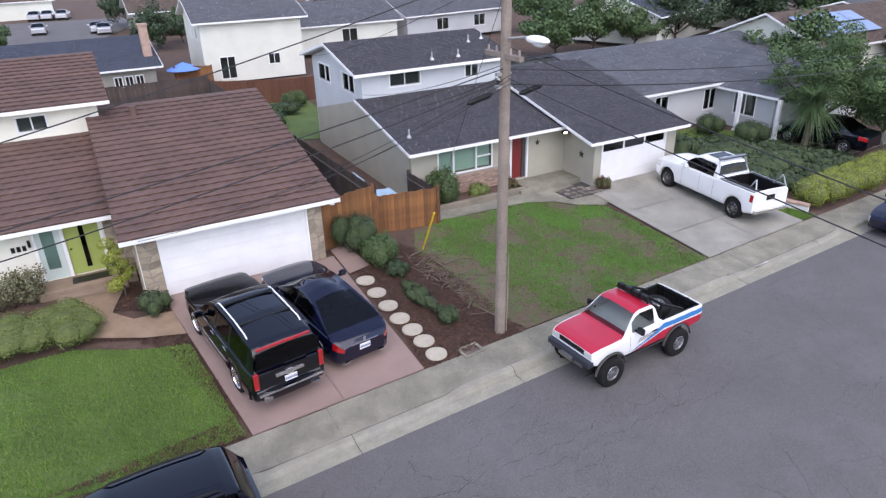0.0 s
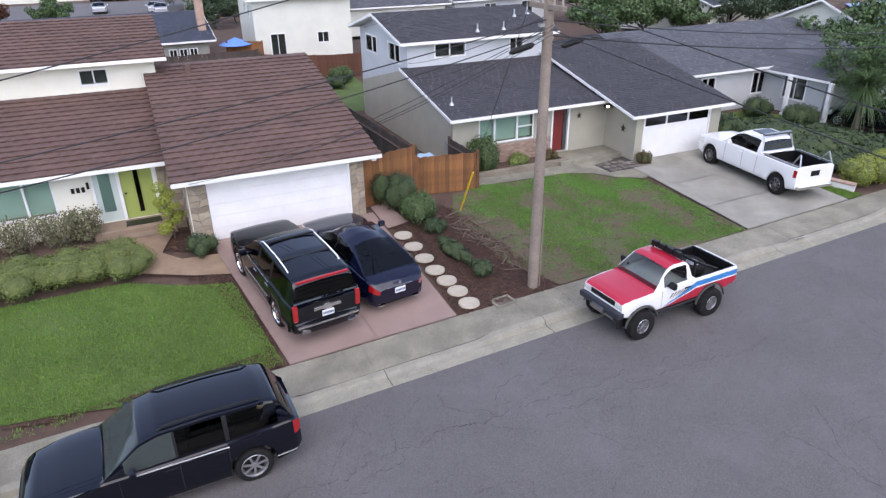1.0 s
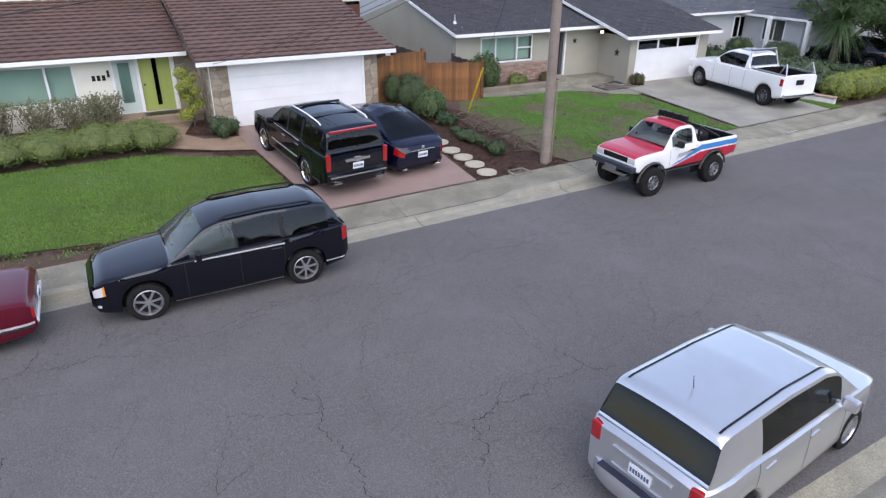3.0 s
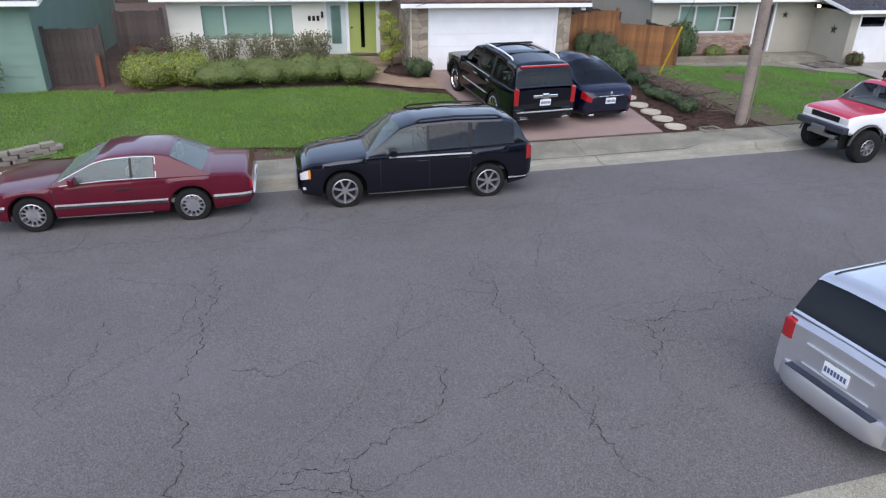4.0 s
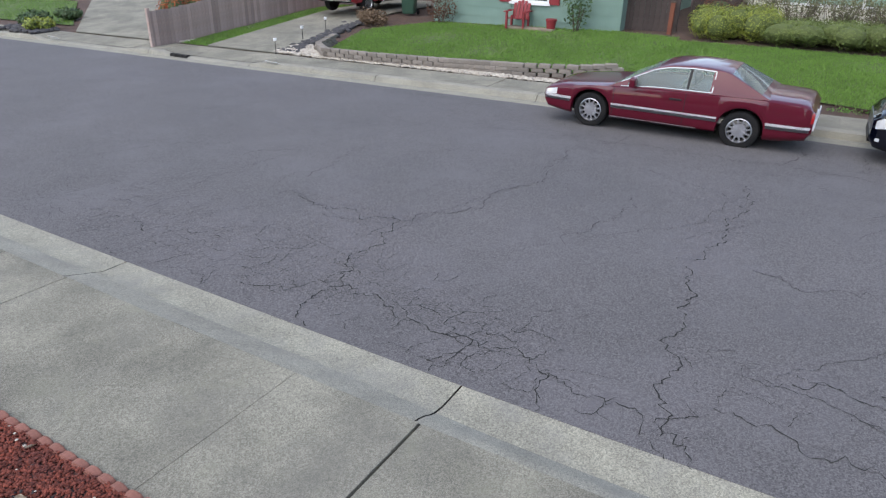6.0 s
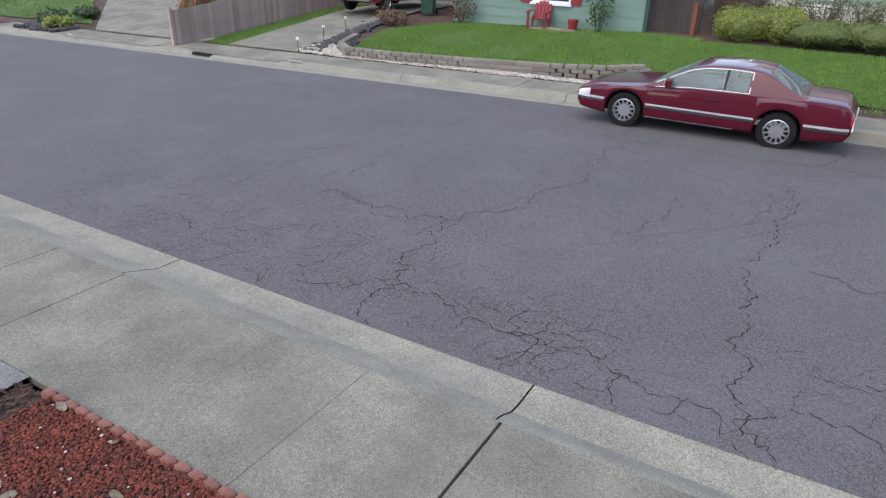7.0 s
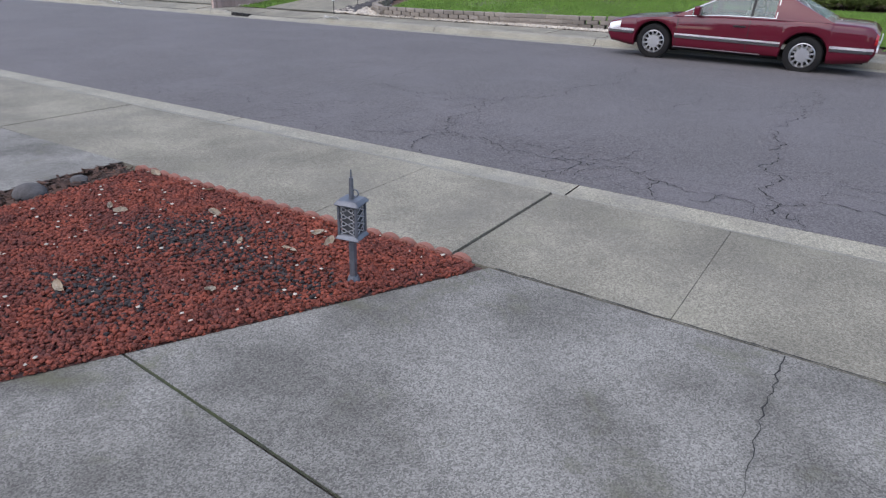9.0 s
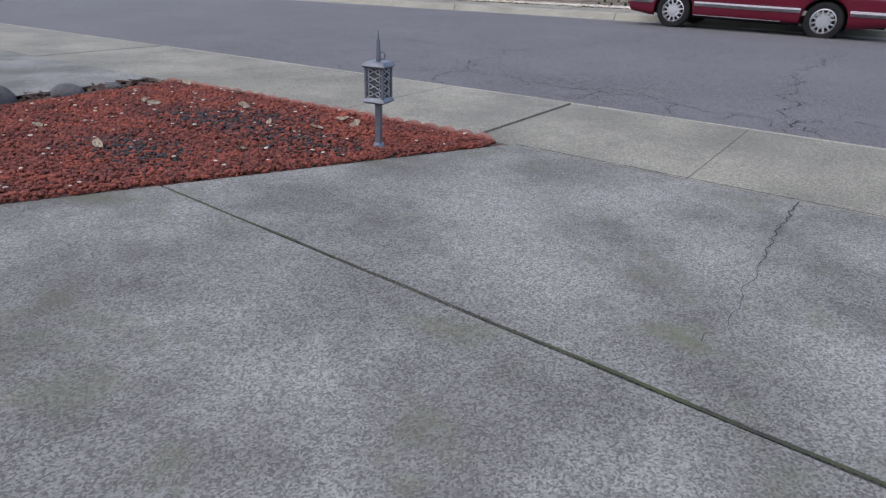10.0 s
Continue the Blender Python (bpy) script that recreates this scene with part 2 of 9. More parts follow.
tagged(part("ground", sheet(gx, gy, ground_point), SOIL), "dark brown soil and mulch of the lots", "ground", kind="structure")
road = tagged(part("road", sheet(XS, span(LIP_NEAR, LIP_FAR, 0.7), lambda x, v: (x, v + bend(x) + swing(x) * clamp(1 - v / 5), road_z(x, v))), ASPHALT), "worn grey asphalt street with many cracks", "road", kind="structure")

# gutter and kerb sections
NEAR_PROFILE = ((0, 0.0), (-0.3, -0.012), (-0.42, -0.004), (-0.5, 0.035), (-0.58, 0.09), (-0.66, 0.125), (-0.72, 0.135))
FAR_PROFILE = ((0, 0.0), (0.36, -0.015), (0.43, -0.005), (0.455, 0.06), (0.48, 0.115), (0.53, 0.135), (0.66, 0.142))


def kerb_run(side, lip, profile, edges, label):
    host = tagged(part("kerb_" + side, sheet(XS, (0, profile[-1][0]), lambda x, d: (x, lip + d + bend(x) + (swing(x) if side == "near" else 0), -0.06 + fall(x))), CRACK), label, "kerb", kind="structure")
    for a, b in zip(edges, edges[1:]):
        def at(x, p):
            dip = 1 - 0.7 * apron(x) if side == "far" else 1.0
            if side == "near" and p[0] < -0.25:
                # towards -x the kerb is dropped to an even slope
                low = clamp((-5.2 - x) / 1.6)
                z = p[1] * (1 - low) + (-0.01 + 0.145 * (-0.25 - p[0]) / 0.47) * low
                return (x, lip + p[0] + bend(x) + swing(x), z + fall(x))
            return (x, lip + p[0] + bend(x) + (swing(x) if side == "near" else 0), (p[1] * dip if p[1] > 0 else p[1]) + fall(x))
        k = 3 if side == "near" else 2
        sec = part("kerb_section", sheet(span(a + 0.008, b - 0.008, 0.5), profile[:k], at), GUTTER, host, smooth=True)
        part("kerb_face", sheet(span(a + 0.008, b - 0.008, 0.5), profile[k - 1:], at), KERB_FACE, sec, smooth=True)


def slab_run(side, v0, v1, edges, label):
    host = tagged(part("pavement_" + side, sheet(XS, (v0, v1), lambda x, v: (x, v + bend(x) + (swing(x) * (1 if v == v0 else 0.4) if side == "near" else 0), 0.02 + fall(x))), CRACK), label, "sidewalk", kind="structure")
    rnd = random.Random(4 if side == "far" else 7)
    for a, b in zip(edges, edges[1:]):
        g, ge = (0.011 if side == "near" and abs((e + 5.71 + 2.225) % 4.45 - 2.225) < 0.06 else 0.0016 for e in (a, b))
        t = rnd.uniform(-0.006, 0.006)
        def at(x, v):
            dip = 0.085 * apron(x) if side == "far" else 0.0
            near_kerb = abs(v - v1) / abs(v1 - v0)
            return (x, v + bend(x) * (0.25 if v == BACK_NEAR else 1) + (swing(x) * (0.4 if v == BACK_NEAR else 1) if side == "near" else 0), 0.139 + 0.015 * (1 - near_kerb) - dip * near_kerb + fall(x) + t * (x - a))
        if side == "far":
            part("slab", sheet(span(a + g, b - ge, 0.25), (v0, (v0 + v1) / 2, v1), at), CONCRETE, host)
            continue
        pts = [at(a + g, v0), at(b - ge, v0), at(b - ge, v1), at(a + g, v1)]
        part("slab", slab(pts if v1 > v0 else pts[::-1], 0.07), CONCRETE, host)


kerb_run("near", LIP_NEAR, NEAR_PROFILE, [-5.76 + 4.45 * k for k in range(-6, 8)], "low rolled concrete kerb with a pale gutter")
kerb_run("far", LIP_FAR, FAR_PROFILE, [-5.0 + 4.6 * k for k in range(-7, 9)], "concrete kerb with dark stains and a pale gutter")
slab_run("near", LIP_NEAR - 0.72, BACK_NEAR, [-5.71 + 4.45 * k + d for k in range(-6, 7) for d in ((0, 2.06, 3.24) if k < 0 else (0, 1.37, 2.6, 3.6))], "light grey concrete sidewalk with score joints")
slab_run("far", LIP_FAR + 0.66, BACK_FAR, [-5.0 + 1.5 * k for k in range(-20, 27)], "light grey concrete sidewalk with score joints")


def back(x):
    return BACK_FAR + bend(x)


def pave(name, corners, material, label, lift=0.02, cuts=5, category=""):
    bm = bmesh.new()
    f = bm.faces.new([bm.verts.new((x, y, 0)) for x, y in corners])
    bmesh.ops.triangulate(bm, faces=[f])
    bmesh.ops.subdivide_edges(bm, edges=bm.edges, cuts=cuts, use_grid_fill=True)
    for v in bm.verts:
        v.co.z = land(v.co.x, v.co.y) + lift
    bmesh.ops.recalc_face_normals(bm, faces=bm.faces)
    if sum(f.normal.z for f in bm.faces) < 0:
        bmesh.ops.reverse_faces(bm, faces=bm.faces)
    return tagged(part(name, bm, material), label, category or name.replace("_", " "), kind="structure")


def inside(x, y, poly):
    hit = False
    for (x0, y0), (x1, y1) in zip(poly, poly[1:] + poly[:1]):
        if (y0 > y) != (y1 > y) and x < (x1 - x0) * (y - y0) / (y1 - y0) + x0:
            hit = not hit
    return hit


def grass(poly, count, seed, material, label, tall=0.06, bald=0.0, scale=0.5, bare=None):
    """Many small blades, thinned out by patches where bald > 0."""
    rnd = random.Random(seed)
    xs, ys = [p[0] for p in poly], [p[1] for p in poly]
    verts, faces = [], []
    while len(faces) < count:
        x, y = rnd.uniform(min(xs), max(xs)), rnd.uniform(min(ys), max(ys))
        if not inside(x, y, poly) or rnd.random() > 1.1 - 1.7 * bald + 1.2 * noise.noise((x * scale, y * scale, seed)) + 0.5 * noise.noise((x * scale * 5, y * scale * 5, seed)) - (max(0.0, min(1.2, bare - 0.25 * (y - 12.6) - x)) if bare else 0.0):
            count -= 0.25
            continue
        z, a, h = land(x, y) + 0.015, rnd.uniform(0, 6.28), tall * rnd.uniform(0.5, 1.4)
        w, lean = rnd.uniform(0.006, 0.013), rnd.uniform(0.0, 0.8) * h
        c, s, b = math.cos(a), math.sin(a), rnd.uniform(0, 6.28)
        n = len(verts)
        verts += [(x - c * w, y - s * w, z), (x + c * w, y + s * w, z), (x + lean * math.cos(b), y + lean * math.sin(b), z + h)]
        faces.append((n, n + 1, n + 2))
    me = bpy.data.meshes.new("grass")
    me.from_pydata(verts, [], faces)
    me.materials.append(material)
    return tagged(new("grass", me), label, "grass", kind="stuff")


BLADE = mat("grass blades", (0.18, 0.335, 0.05), (0.132, 0.245, 0.04), 0.7, 6, 0.25, 0.8, 0.0, island=0.35, lo=0.3, hi=0.7)
BLADE_DRY = mat("thin grass blades", (0.165, 0.37, 0.062), (0.15, 0.28, 0.058), 0.7, 20, 0.1, 0.8, 0.0, island=0.5)
L1 = [(2.06, back(2.06) + 0.1), (1.6, 16.1), (0.4, 16.45), (-1.2, 17.25), (-8.2, 17.2), (-8.6, back(-8.6) + 0.9), (-5.4, back(-5.4) + 1.0), (-2.8, back(-2.8) + 0.6), (-0.8, back(-0.8) + 0.1)]
L2 = [(-8.6, back(-8.6) + 1.0), (-8.2, 17.6), (-10.0, 17.9), (-16.8, 17.6), (-18.6, 15.5), (-17.6, back(-17.6) + 0.5), (-13, back(-13) + 0.35)]
L3 = [(10.2, back(10.2) + 0.04), (18.12, back(18.12) + 0.02), (18.2, 18.2), (17.25, 18.9), (16.65, 19.65), (15.7, 20.14), (14.4, 20.24), (13.1, 20.34), (11.6, 20.2), (10.2, 19.6), (9.4, 18.0), (9.3, 14.5)]
LAWNS = ((L1, GRASS, BLADE, 70000, 0.0, "mown green front lawn"), (L2, GRASS, BLADE, 60000, 0.12, "lush green front lawn behind a low stone edge"), (L3, DRYGRASS, BLADE_DRY, 105000, 0.4, "patchy front lawn with bare brown soil"))
for k, (poly, base, blade, n, bald, label) in enumerate(LAWNS):
    pave("lawn", poly, base, label, 0.012)
    grass(poly, n, k + 3, blade, "short green blades of the " + label, 0.055 if k < 2 else 0.05, bald, 0.5 if k < 2 else 0.8, 11.9 if k == 2 else None)
# sparse grass on the bare strip beside the sidewalk
grass([(-8.4, back(-8.4) + 0.1), (1.7, back(1.7) + 0.1), (1.7, back(1.7) + 0.8), (-3.0, back(-3) + 0.6), (-5.4, back(-5.4) + 1.1), (-8.4, back(-8.4) + 1.0)], 5200, 14, BLADE_DRY, "sparse weeds on the bare strip beside the sidewalk", 0.05, 0.55, 1.4)
L4 = [(-23.4, back(-23) + 0.05), (-22.1, back(-22) + 0.05), (-22.9, 20.5), (-23.6, 20.5)]
pave("lawn", L4, GRASS, "narrow grass strip beside a wooden fence", 0.012)
grass(L4, 9000, 9, BLADE, "short green blades of the narrow strip")
L5 = [(-31.0, back(-31) + 0.9), (-37.5, 16.8), (-46, 17), (-46, back(-44) + 0.6)]
pave("lawn", L5, GRASS, "green lawn beside a far driveway", 0.012)
grass(L5, 9000, 10, BLADE, "short green blades beside a far driveway", 0.08)
L6 = [(23.75, back(23.75) + 0.05), (24.6, back(24.6) + 0.05), (24.1, 15.4), (23.7, 15.2)]
pave("lawn", L6, GRASS, "small wedge of grass beside a driveway", 0.012)
grass(L6, 3500, 11, BLADE, "short green blades of a small wedge", 0.06)
L7 = [(25, 18.5), (27.5, 17.5), (32, 20), (31, 24.5), (26, 24.5)]
pave("lawn", L7, GRASS, "green front lawn of the neighbouring house", 0.012)
grass(L7, 9000, 12, BLADE, "short green blades of the neighbouring lawn", 0.08)
L8 = [(9.2, 34), (13.5, 34), (14.5, 46.8), (6.5, 47.2), (7.4, 36)]
pave("lawn", L8, GRASS, "green back lawn before a wooden fence", 0.012)

# driveways: slabs on a darker bed
def driveway(corners, cuts_u, cuts_v, material, label, lift=0.045, gap=0.008):
    (ax, ay), (bx, by), (cx, cy), (dx, dy) = corners
    host = pave("driveway", corners, material, label, lift - 0.03)

    def at(u, v):
        x = (ax * (1 - u) + bx * u) * (1 - v) + (dx * (1 - u) + cx * u) * v
        y = (ay * (1 - u) + by * u) * (1 - v) + (dy * (1 - u) + cy * u) * v
        return (x, y, land(x, y) + lift)
    for u0, u1 in zip(cuts_u, cuts_u[1:]):
        for v0, v1 in zip(cuts_v, cuts_v[1:]):
            g = gap / max(abs(bx - ax), 1)
            bm = sheet(span(u0 + (g if u0 > 0 else 0), u1 - (g if u1 < 1 else 0), 0.2), span(v0 + (g if v0 > 0 else 0), v1 - (g if v1 < 1 else 0), 0.1), at)
            part("slab", bm, material, host)
    return host


driveway([(2.2, back(2.2)), (6.75, back(6.75)), (6.75, 18.8), (1.35, 18.8)], (0, 0.5, 1), (0, 0.33, 0.66, 1), PINK_CONC, "pink-tinted concrete driveway slabs")
driveway([(18.15, back(18.15)), (23.65, back(23.65)), (24.0, 20.2), (18.7, 20.2)], (0, 0.5, 1), (0, 0.28, 0.6, 1), OLD_CONC, "old cracked concrete driveway", gap=0.012)
driveway([(-22.1, back(-22.1)), (-18.9, back(-18.9)), (-20.0, 24), (-23.1, 24)], (0, 1), (0, 0.5, 1), CONCRETE, "grey concrete driveway of a neighbouring house")
driveway([(-29.4, back(-29.4)), (-24.7, back(-24.7)), (-33.5, 19), (-38.5, 18.4)], (0, 0.5, 1), (0, 0.33, 0.66, 1), CONCRETE, "pale concrete driveway of a far neighbour")
AGG_NEAR = AGGREGATE
near_drive = pave("driveway", [(-5.4, BACK_NEAR + bend(-5.4)), (7, BACK_NEAR + bend(7)), (7, -16), (-12.2, -16)], CRACK, "exposed-aggregate driveway with mossy joints", -0.03)


def near_slab(pts):
    part("slab", slab([(x, y, land(x, y) + 0.012) for x, y in pts], 0.06), AGG_NEAR, near_drive)


E_X = lambda y: -5.45 + (y + 2.3) * 0.52          # the slanting edge towards the gravel bed
near_slab([(-5.42, -2.299), (-6.34, -4.085), (-1.6, -4.42), (-1.6, -2.259)][::-1])
near_slab([(-1.585, -2.259), (-1.585, -4.42), (3, -4.7), (3, -2.204)][::-1])
near_slab([(-6.35, -4.1), (E_X(-9.3), -9.3), (-1.6, -9.5), (-1.6, -4.45)][::-1])
near_slab([(-1.585, -4.45), (-1.585, -9.5), (3, -9.6), (3, -4.73)][::-1])
MOSS = mat("moss in the joint", (0.06, 0.075, 0.025), (0.035, 0.035, 0.03), 3, 60, 0.5, 1.0)
part("joint", sheet(span(-6.4, 3, 0.2), (-0.012, 0.012), lambda x, d: (x, -4.09 - (x + 6.35) * 0.0713 + d * (0.4 + 0.25 * math.sin(x * 3)), land(x, -4) + 0.006 + 0.003 * math.sin(x * 9))), MOSS, near_drive, "green moss in the joint")
pave("driveway", [(-9.15, BACK_NEAR + bend(-9)), (-9.15, -12), (-16, -12), (-16, BACK_NEAR + bend(-16))], AGGREGATE, "neighbour's pebbled concrete driveway", 0.012)
pave("footpath", [(-1.4, 20.0), (0.35, 20.0), (-0.1, 18.6), (0.4, 18.0), (1.45, 17.9), (1.6, 16.6), (0.6, 16.9), (-0.8, 17.6), (-1.3, 18.6)], TAN_CONC, "curving tan concrete footpath to the porch", 0.05)
pave("footpath", [(11.45, 20.15), (13.1, 20.38), (14.4, 20.28), (15.7, 20.18), (16.7, 19.68), (17.3, 18.93), (18.3, 18.3), (18.75, 18.6), (19.1, 19.42), (17.45, 19.5), (17.4, 20.5), (16.6, 21.14), (11.45, 21.14)], CONCRETE, "grey concrete path to the entry", 0.022)
pave("footpath", [(6.8, 17.5), (7.6, 17.7), (7.4, 19.5), (6.8, 19.2)], PINK_CONC, "pink concrete path to the gate", 0.045)
pave("footpath", [(30.5, 17.0), (31.5, 17.9), (38.5, 18.6), (38.5, 17.2)], CONCRETE, "pale concrete path of the neighbouring house", 0.04)
far_street = pave("far_street", [(-60, 84), (3.5, 84), (7.5, 96), (60, 92), (60, 104), (7, 112), (-60, 124)], ASPHALT, "grey asphalt of the street behind", 0.03, 3, "road")


# cracks in the asphalt: wandering narrow grooves filled with dirt
def crack(a, b, seed, width=0.011, bm=None, wander=0.12):
    rnd = random.Random(seed)
    out = bmesh.new() if bm is None else bm
    a, b = Vector(a), Vector(b)
    n = max(4, int((b - a).length / 0.04))
    side = Vector((-(b - a).y, (b - a).x)).normalized()
    off, prev, w0 = 0.0, None, 0.0
    for i in range(n + 1):
        u = i / n
        off = off * 0.9 + rnd.choice((-1, 1)) * rnd.random() ** 2 * wander * 0.42
        p = a.lerp(b, u) + side * off * math.sin(math.pi * min(1, u * 6, (1 - u) * 6) / 2)
        w = width * rnd.uniform(0.15, 1.2)
        z = road_z(p.x, p.y - bend(p.x)) + 0.004
        row = [out.verts.new((p.x + side.x * s * w, p.y + side.y * s * w, z)) for s in (-1, 1)]
        if prev:
            out.faces.new((prev[0], row[0], row[1], prev[1]))
        prev = row
    return out


LONG_CRACKS = (((-10.2, 2.5), (-9.0, 2.5), (-8.1, 2.5), (-7.8, 3.0), (-7.4, 3.4), (-7.4, 4.3), (-7.3, 5.6), (-7.4, 6.6)), ((-8.1, 2.5), (-7.9, 1.8), (-7.8, 1.1), (-7.8, 0.6), (-7.5, 0.0)),
               ((-4.5, 6.3), (-4.4, 5.0), (-4.5, 3.4), (-4.65, 3.1), (-4.4, 2.5), (-4.4, 1.9), (-4.3, 1.3), (-4.2, 0.3)), ((-0.4, 5.6), (-0.3, 5.0), (-0.1, 3.6), (-0.15, 2.8), (0.0, 2.0), (0.3, 0.7)),
               ((4.4, 3.6), (3.9, 3.8), (2.8, 3.6), (1.6, 3.3), (1.2, 3.7)), ((-1.5, 3.0), (-1.5, 2.5), (-1.7, 2.1), (-2.4, 1.8), (-2.7, 1.5), (-2.7, 0.8)), ((-2.7, 1.5), (-3.4, 1.4)))
SIDE_CRACKS = (((-5.8, 4.9), (-5.9, 3.8), (-6.0, 2.9)), ((-10.3, 3.2), (-10.5, 4.2), (-10.5, 5.0)), ((-12.0, 3.4), (-11.5, 4.4)), ((1.6, 3.3), (1.4, 2.8), (1.3, 2.1), (1.3, 1.7), (1.6, 1.6)), ((3.7, 5.7), (3.8, 4.4), (3.9, 3.8)),
               ((-4.0, 3.4), (-3.3, 3.3), (-2.8, 3.4)), ((-1.1, 2.3), (-0.1, 2.8)), ((-3.9, 9.4), (-4.0, 8.2), (-4.2, 7.7)), ((-2.0, 8.7), (-2.1, 7.8)), ((10.8, 5.3), (11.1, 4.6), (11.2, 3.4)), ((15.0, 6.1), (17.1, 6.1)), ((5.1, 9.7), (5.0, 9.0), (6.0, 8.1)), ((3.0, 9.6), (3.1, 8.8)))
KERB_CRACKS = (((-8.7, 0.3), (-7.8, 0.7), (-6.7, 0.6), (-6.0, 0.6), (-5.2, 0.5), (-4.4, 0.4), (-4.2, 0.3), (-3.9, 0.0)), ((-6.3, 1.0), (-6.0, 0.6), (-6.1, 0.0)), ((-5.2, 0.5), (-5.1, 0.0)), ((-4.1, 0.7), (-4.2, 0.3), (-4.1, 0.0)), ((-3.9, 0.75), (-3.1, 0.6), (-2.4, 0.6)), ((-11.6, 0.7), (-10.7, 0.8), (-9.6, 1.0)))
FAR_CRACKS = (((-9.5, 7.3), (-7.4, 7.5), (-5.2, 7.7), (-2.9, 7.6), (-0.9, 7.8), (1.9, 8.0), (4.5, 8.4), (6.5, 8.3), (8.9, 8.3), (11.3, 8.4)), ((6.7, 7.8), (8.8, 7.9), (11.3, 7.9), (14.0, 7.7)), ((19.3, 11.6), (18.8, 10.0), (17.5, 7.8)))
for k, path in enumerate(LONG_CRACKS + SIDE_CRACKS + KERB_CRACKS + FAR_CRACKS):
    bm = bmesh.new()
    for j, (a, b) in enumerate(zip(path, path[1:])):
        crack(a, b, 31 * k + j, 0.0078 if k < 7 else 0.0066, bm, 0.2)
    part("crack", bm, CRACK, road)


def crazing(bm, x0, x1, v0, v1, step, keep, width, seed):
    """A net of short cracks round loose cells, thinning out towards v1."""
    rnd = random.Random(seed)
    nu, nv = round((x1 - x0) / step), max(1, round((v1 - v0) / step))
    pt = {}
    for i in range(nu + 1):
        for j in range(nv + 1):
            x, v = x0 + (i + rnd.uniform(-0.42, 0.42) + 0.5 * (j % 2)) * step, v0 + (j + rnd.uniform(-0.4, 0.4)) * step
            pt[i, j] = (x, max(0.0, v) + bend(x))
    for i, j in pt:
        for q in ((i + 1, j), (i + (j % 2), j + 1)):
            fade = 1 - 0.75 * j / (nv + 1) if v1 < 4 else 1.0
            patch = 0.6 + 1.1 * noise.noise((pt[i, j][0] * 0.45, pt[i, j][1] * 0.6, seed))
            if q in pt and rnd.random() < keep * fade * patch:
                crack(pt[i, j], pt[q], rnd.randrange(10 ** 6), width * rnd.uniform(0.5, 1.2), bm, 0.11)


bm = bmesh.new()
crazing(bm, -13.5, -2.6, 0.1, 1.5, 0.21, 0.8, 0.0038, 5)
crazing(bm, -13.0, -7.5, 0.8, 2.4, 0.33, 0.5, 0.0036, 6)
crazing(bm, -16.0, 26.0, 1.2, 9.4, 1.15, 0.42, 0.0045, 7)
crazing(bm, -15.0, 18.0, 6.8, 9.3, 0.6, 0.32, 0.0042, 8)
part("fine_cracks", bm, CRACK, road, "web of hairline cracks")["kind"] = "stuff"


# ---- parts of houses ----
BLIND = mat("pale green blind", (0.72, 0.84, 0.76), (0.64, 0.76, 0.69), 2, 30, 0.1, 0.8)
# dark sheet set behind panes; the unlit room's darkness is put into its colour
DIM = plain("dark sheet for dim room", (0.05, 0.05, 0.05), 0.9)
STONE = mat("tan field stone", (0.5, 0.42, 0.31), (0.36, 0.29, 0.22), 2.5, 30, 0.4, 0.9, 0.5, 0.01, piece=0.45)
MORTAR = mat("mortar", (0.3, 0.28, 0.25), (0.24, 0.22, 0.2), 4, 60, 0.3, 0.95)
VENT_METAL = plain("galvanised vent metal", (0.45, 0.46, 0.48), 0.45, 0.6)
BRICK = mat("pinkish brick", (0.5, 0.36, 0.29), (0.4, 0.26, 0.2), 3, 40, 0.3, 0.9, 0.4, 0.006, piece=0.4)
GREEN_DOOR = mat("lime green door paint", (0.34, 0.4, 0.11), (0.31, 0.37, 0.1), 1, 30, 0.05, 0.45, 0.0)
RED_DOOR = mat("dark red door paint", (0.17, 0.02, 0.018), (0.14, 0.018, 0.016), 1, 30, 0.05, 0.45, 0.0)
SAGE = mat("sage green siding", (0.19, 0.285, 0.235), (0.165, 0.255, 0.21), 1, 40, 0.1, 0.8, 0.2, 0.003, piece=0.08)
SHUTTER = mat("dark red shutter paint", (0.25, 0.02, 0.025), (0.21, 0.018, 0.022), 1.5, 30, 0.1, 0.6, 0.1)


def wall_with(parent, axis, at, thick, a0, a1, z0, z1, holes, material, name="wall"):
    """A wall along x (axis "x", its outer face at y = at, going back by thick) or along y, with openings (a0, a1, z0, z1)."""
    us = sorted({a0, a1, *[h[0] for h in holes], *[h[1] for h in holes]})
    zs = sorted({z0, z1, *[h[2] for h in holes], *[h[3] for h in holes]})
    bm = bmesh.new()
    for ua, ub in zip(us, us[1:]):
        for za, zb in zip(zs, zs[1:]):
            if not any(h[0] <= ua and ub <= h[1] and h[2] <= za and zb <= h[3] for h in holes):
                lo, hi = min(at, at + thick), max(at, at + thick)
                box(*((ua, ub, lo, hi) if axis == "x" else (lo, hi, ua, ub)), za, zb, bm)
    bmesh.ops.remove_doubles(bm, verts=bm.verts, dist=0.0005)
    return part(name, bm, material, parent)


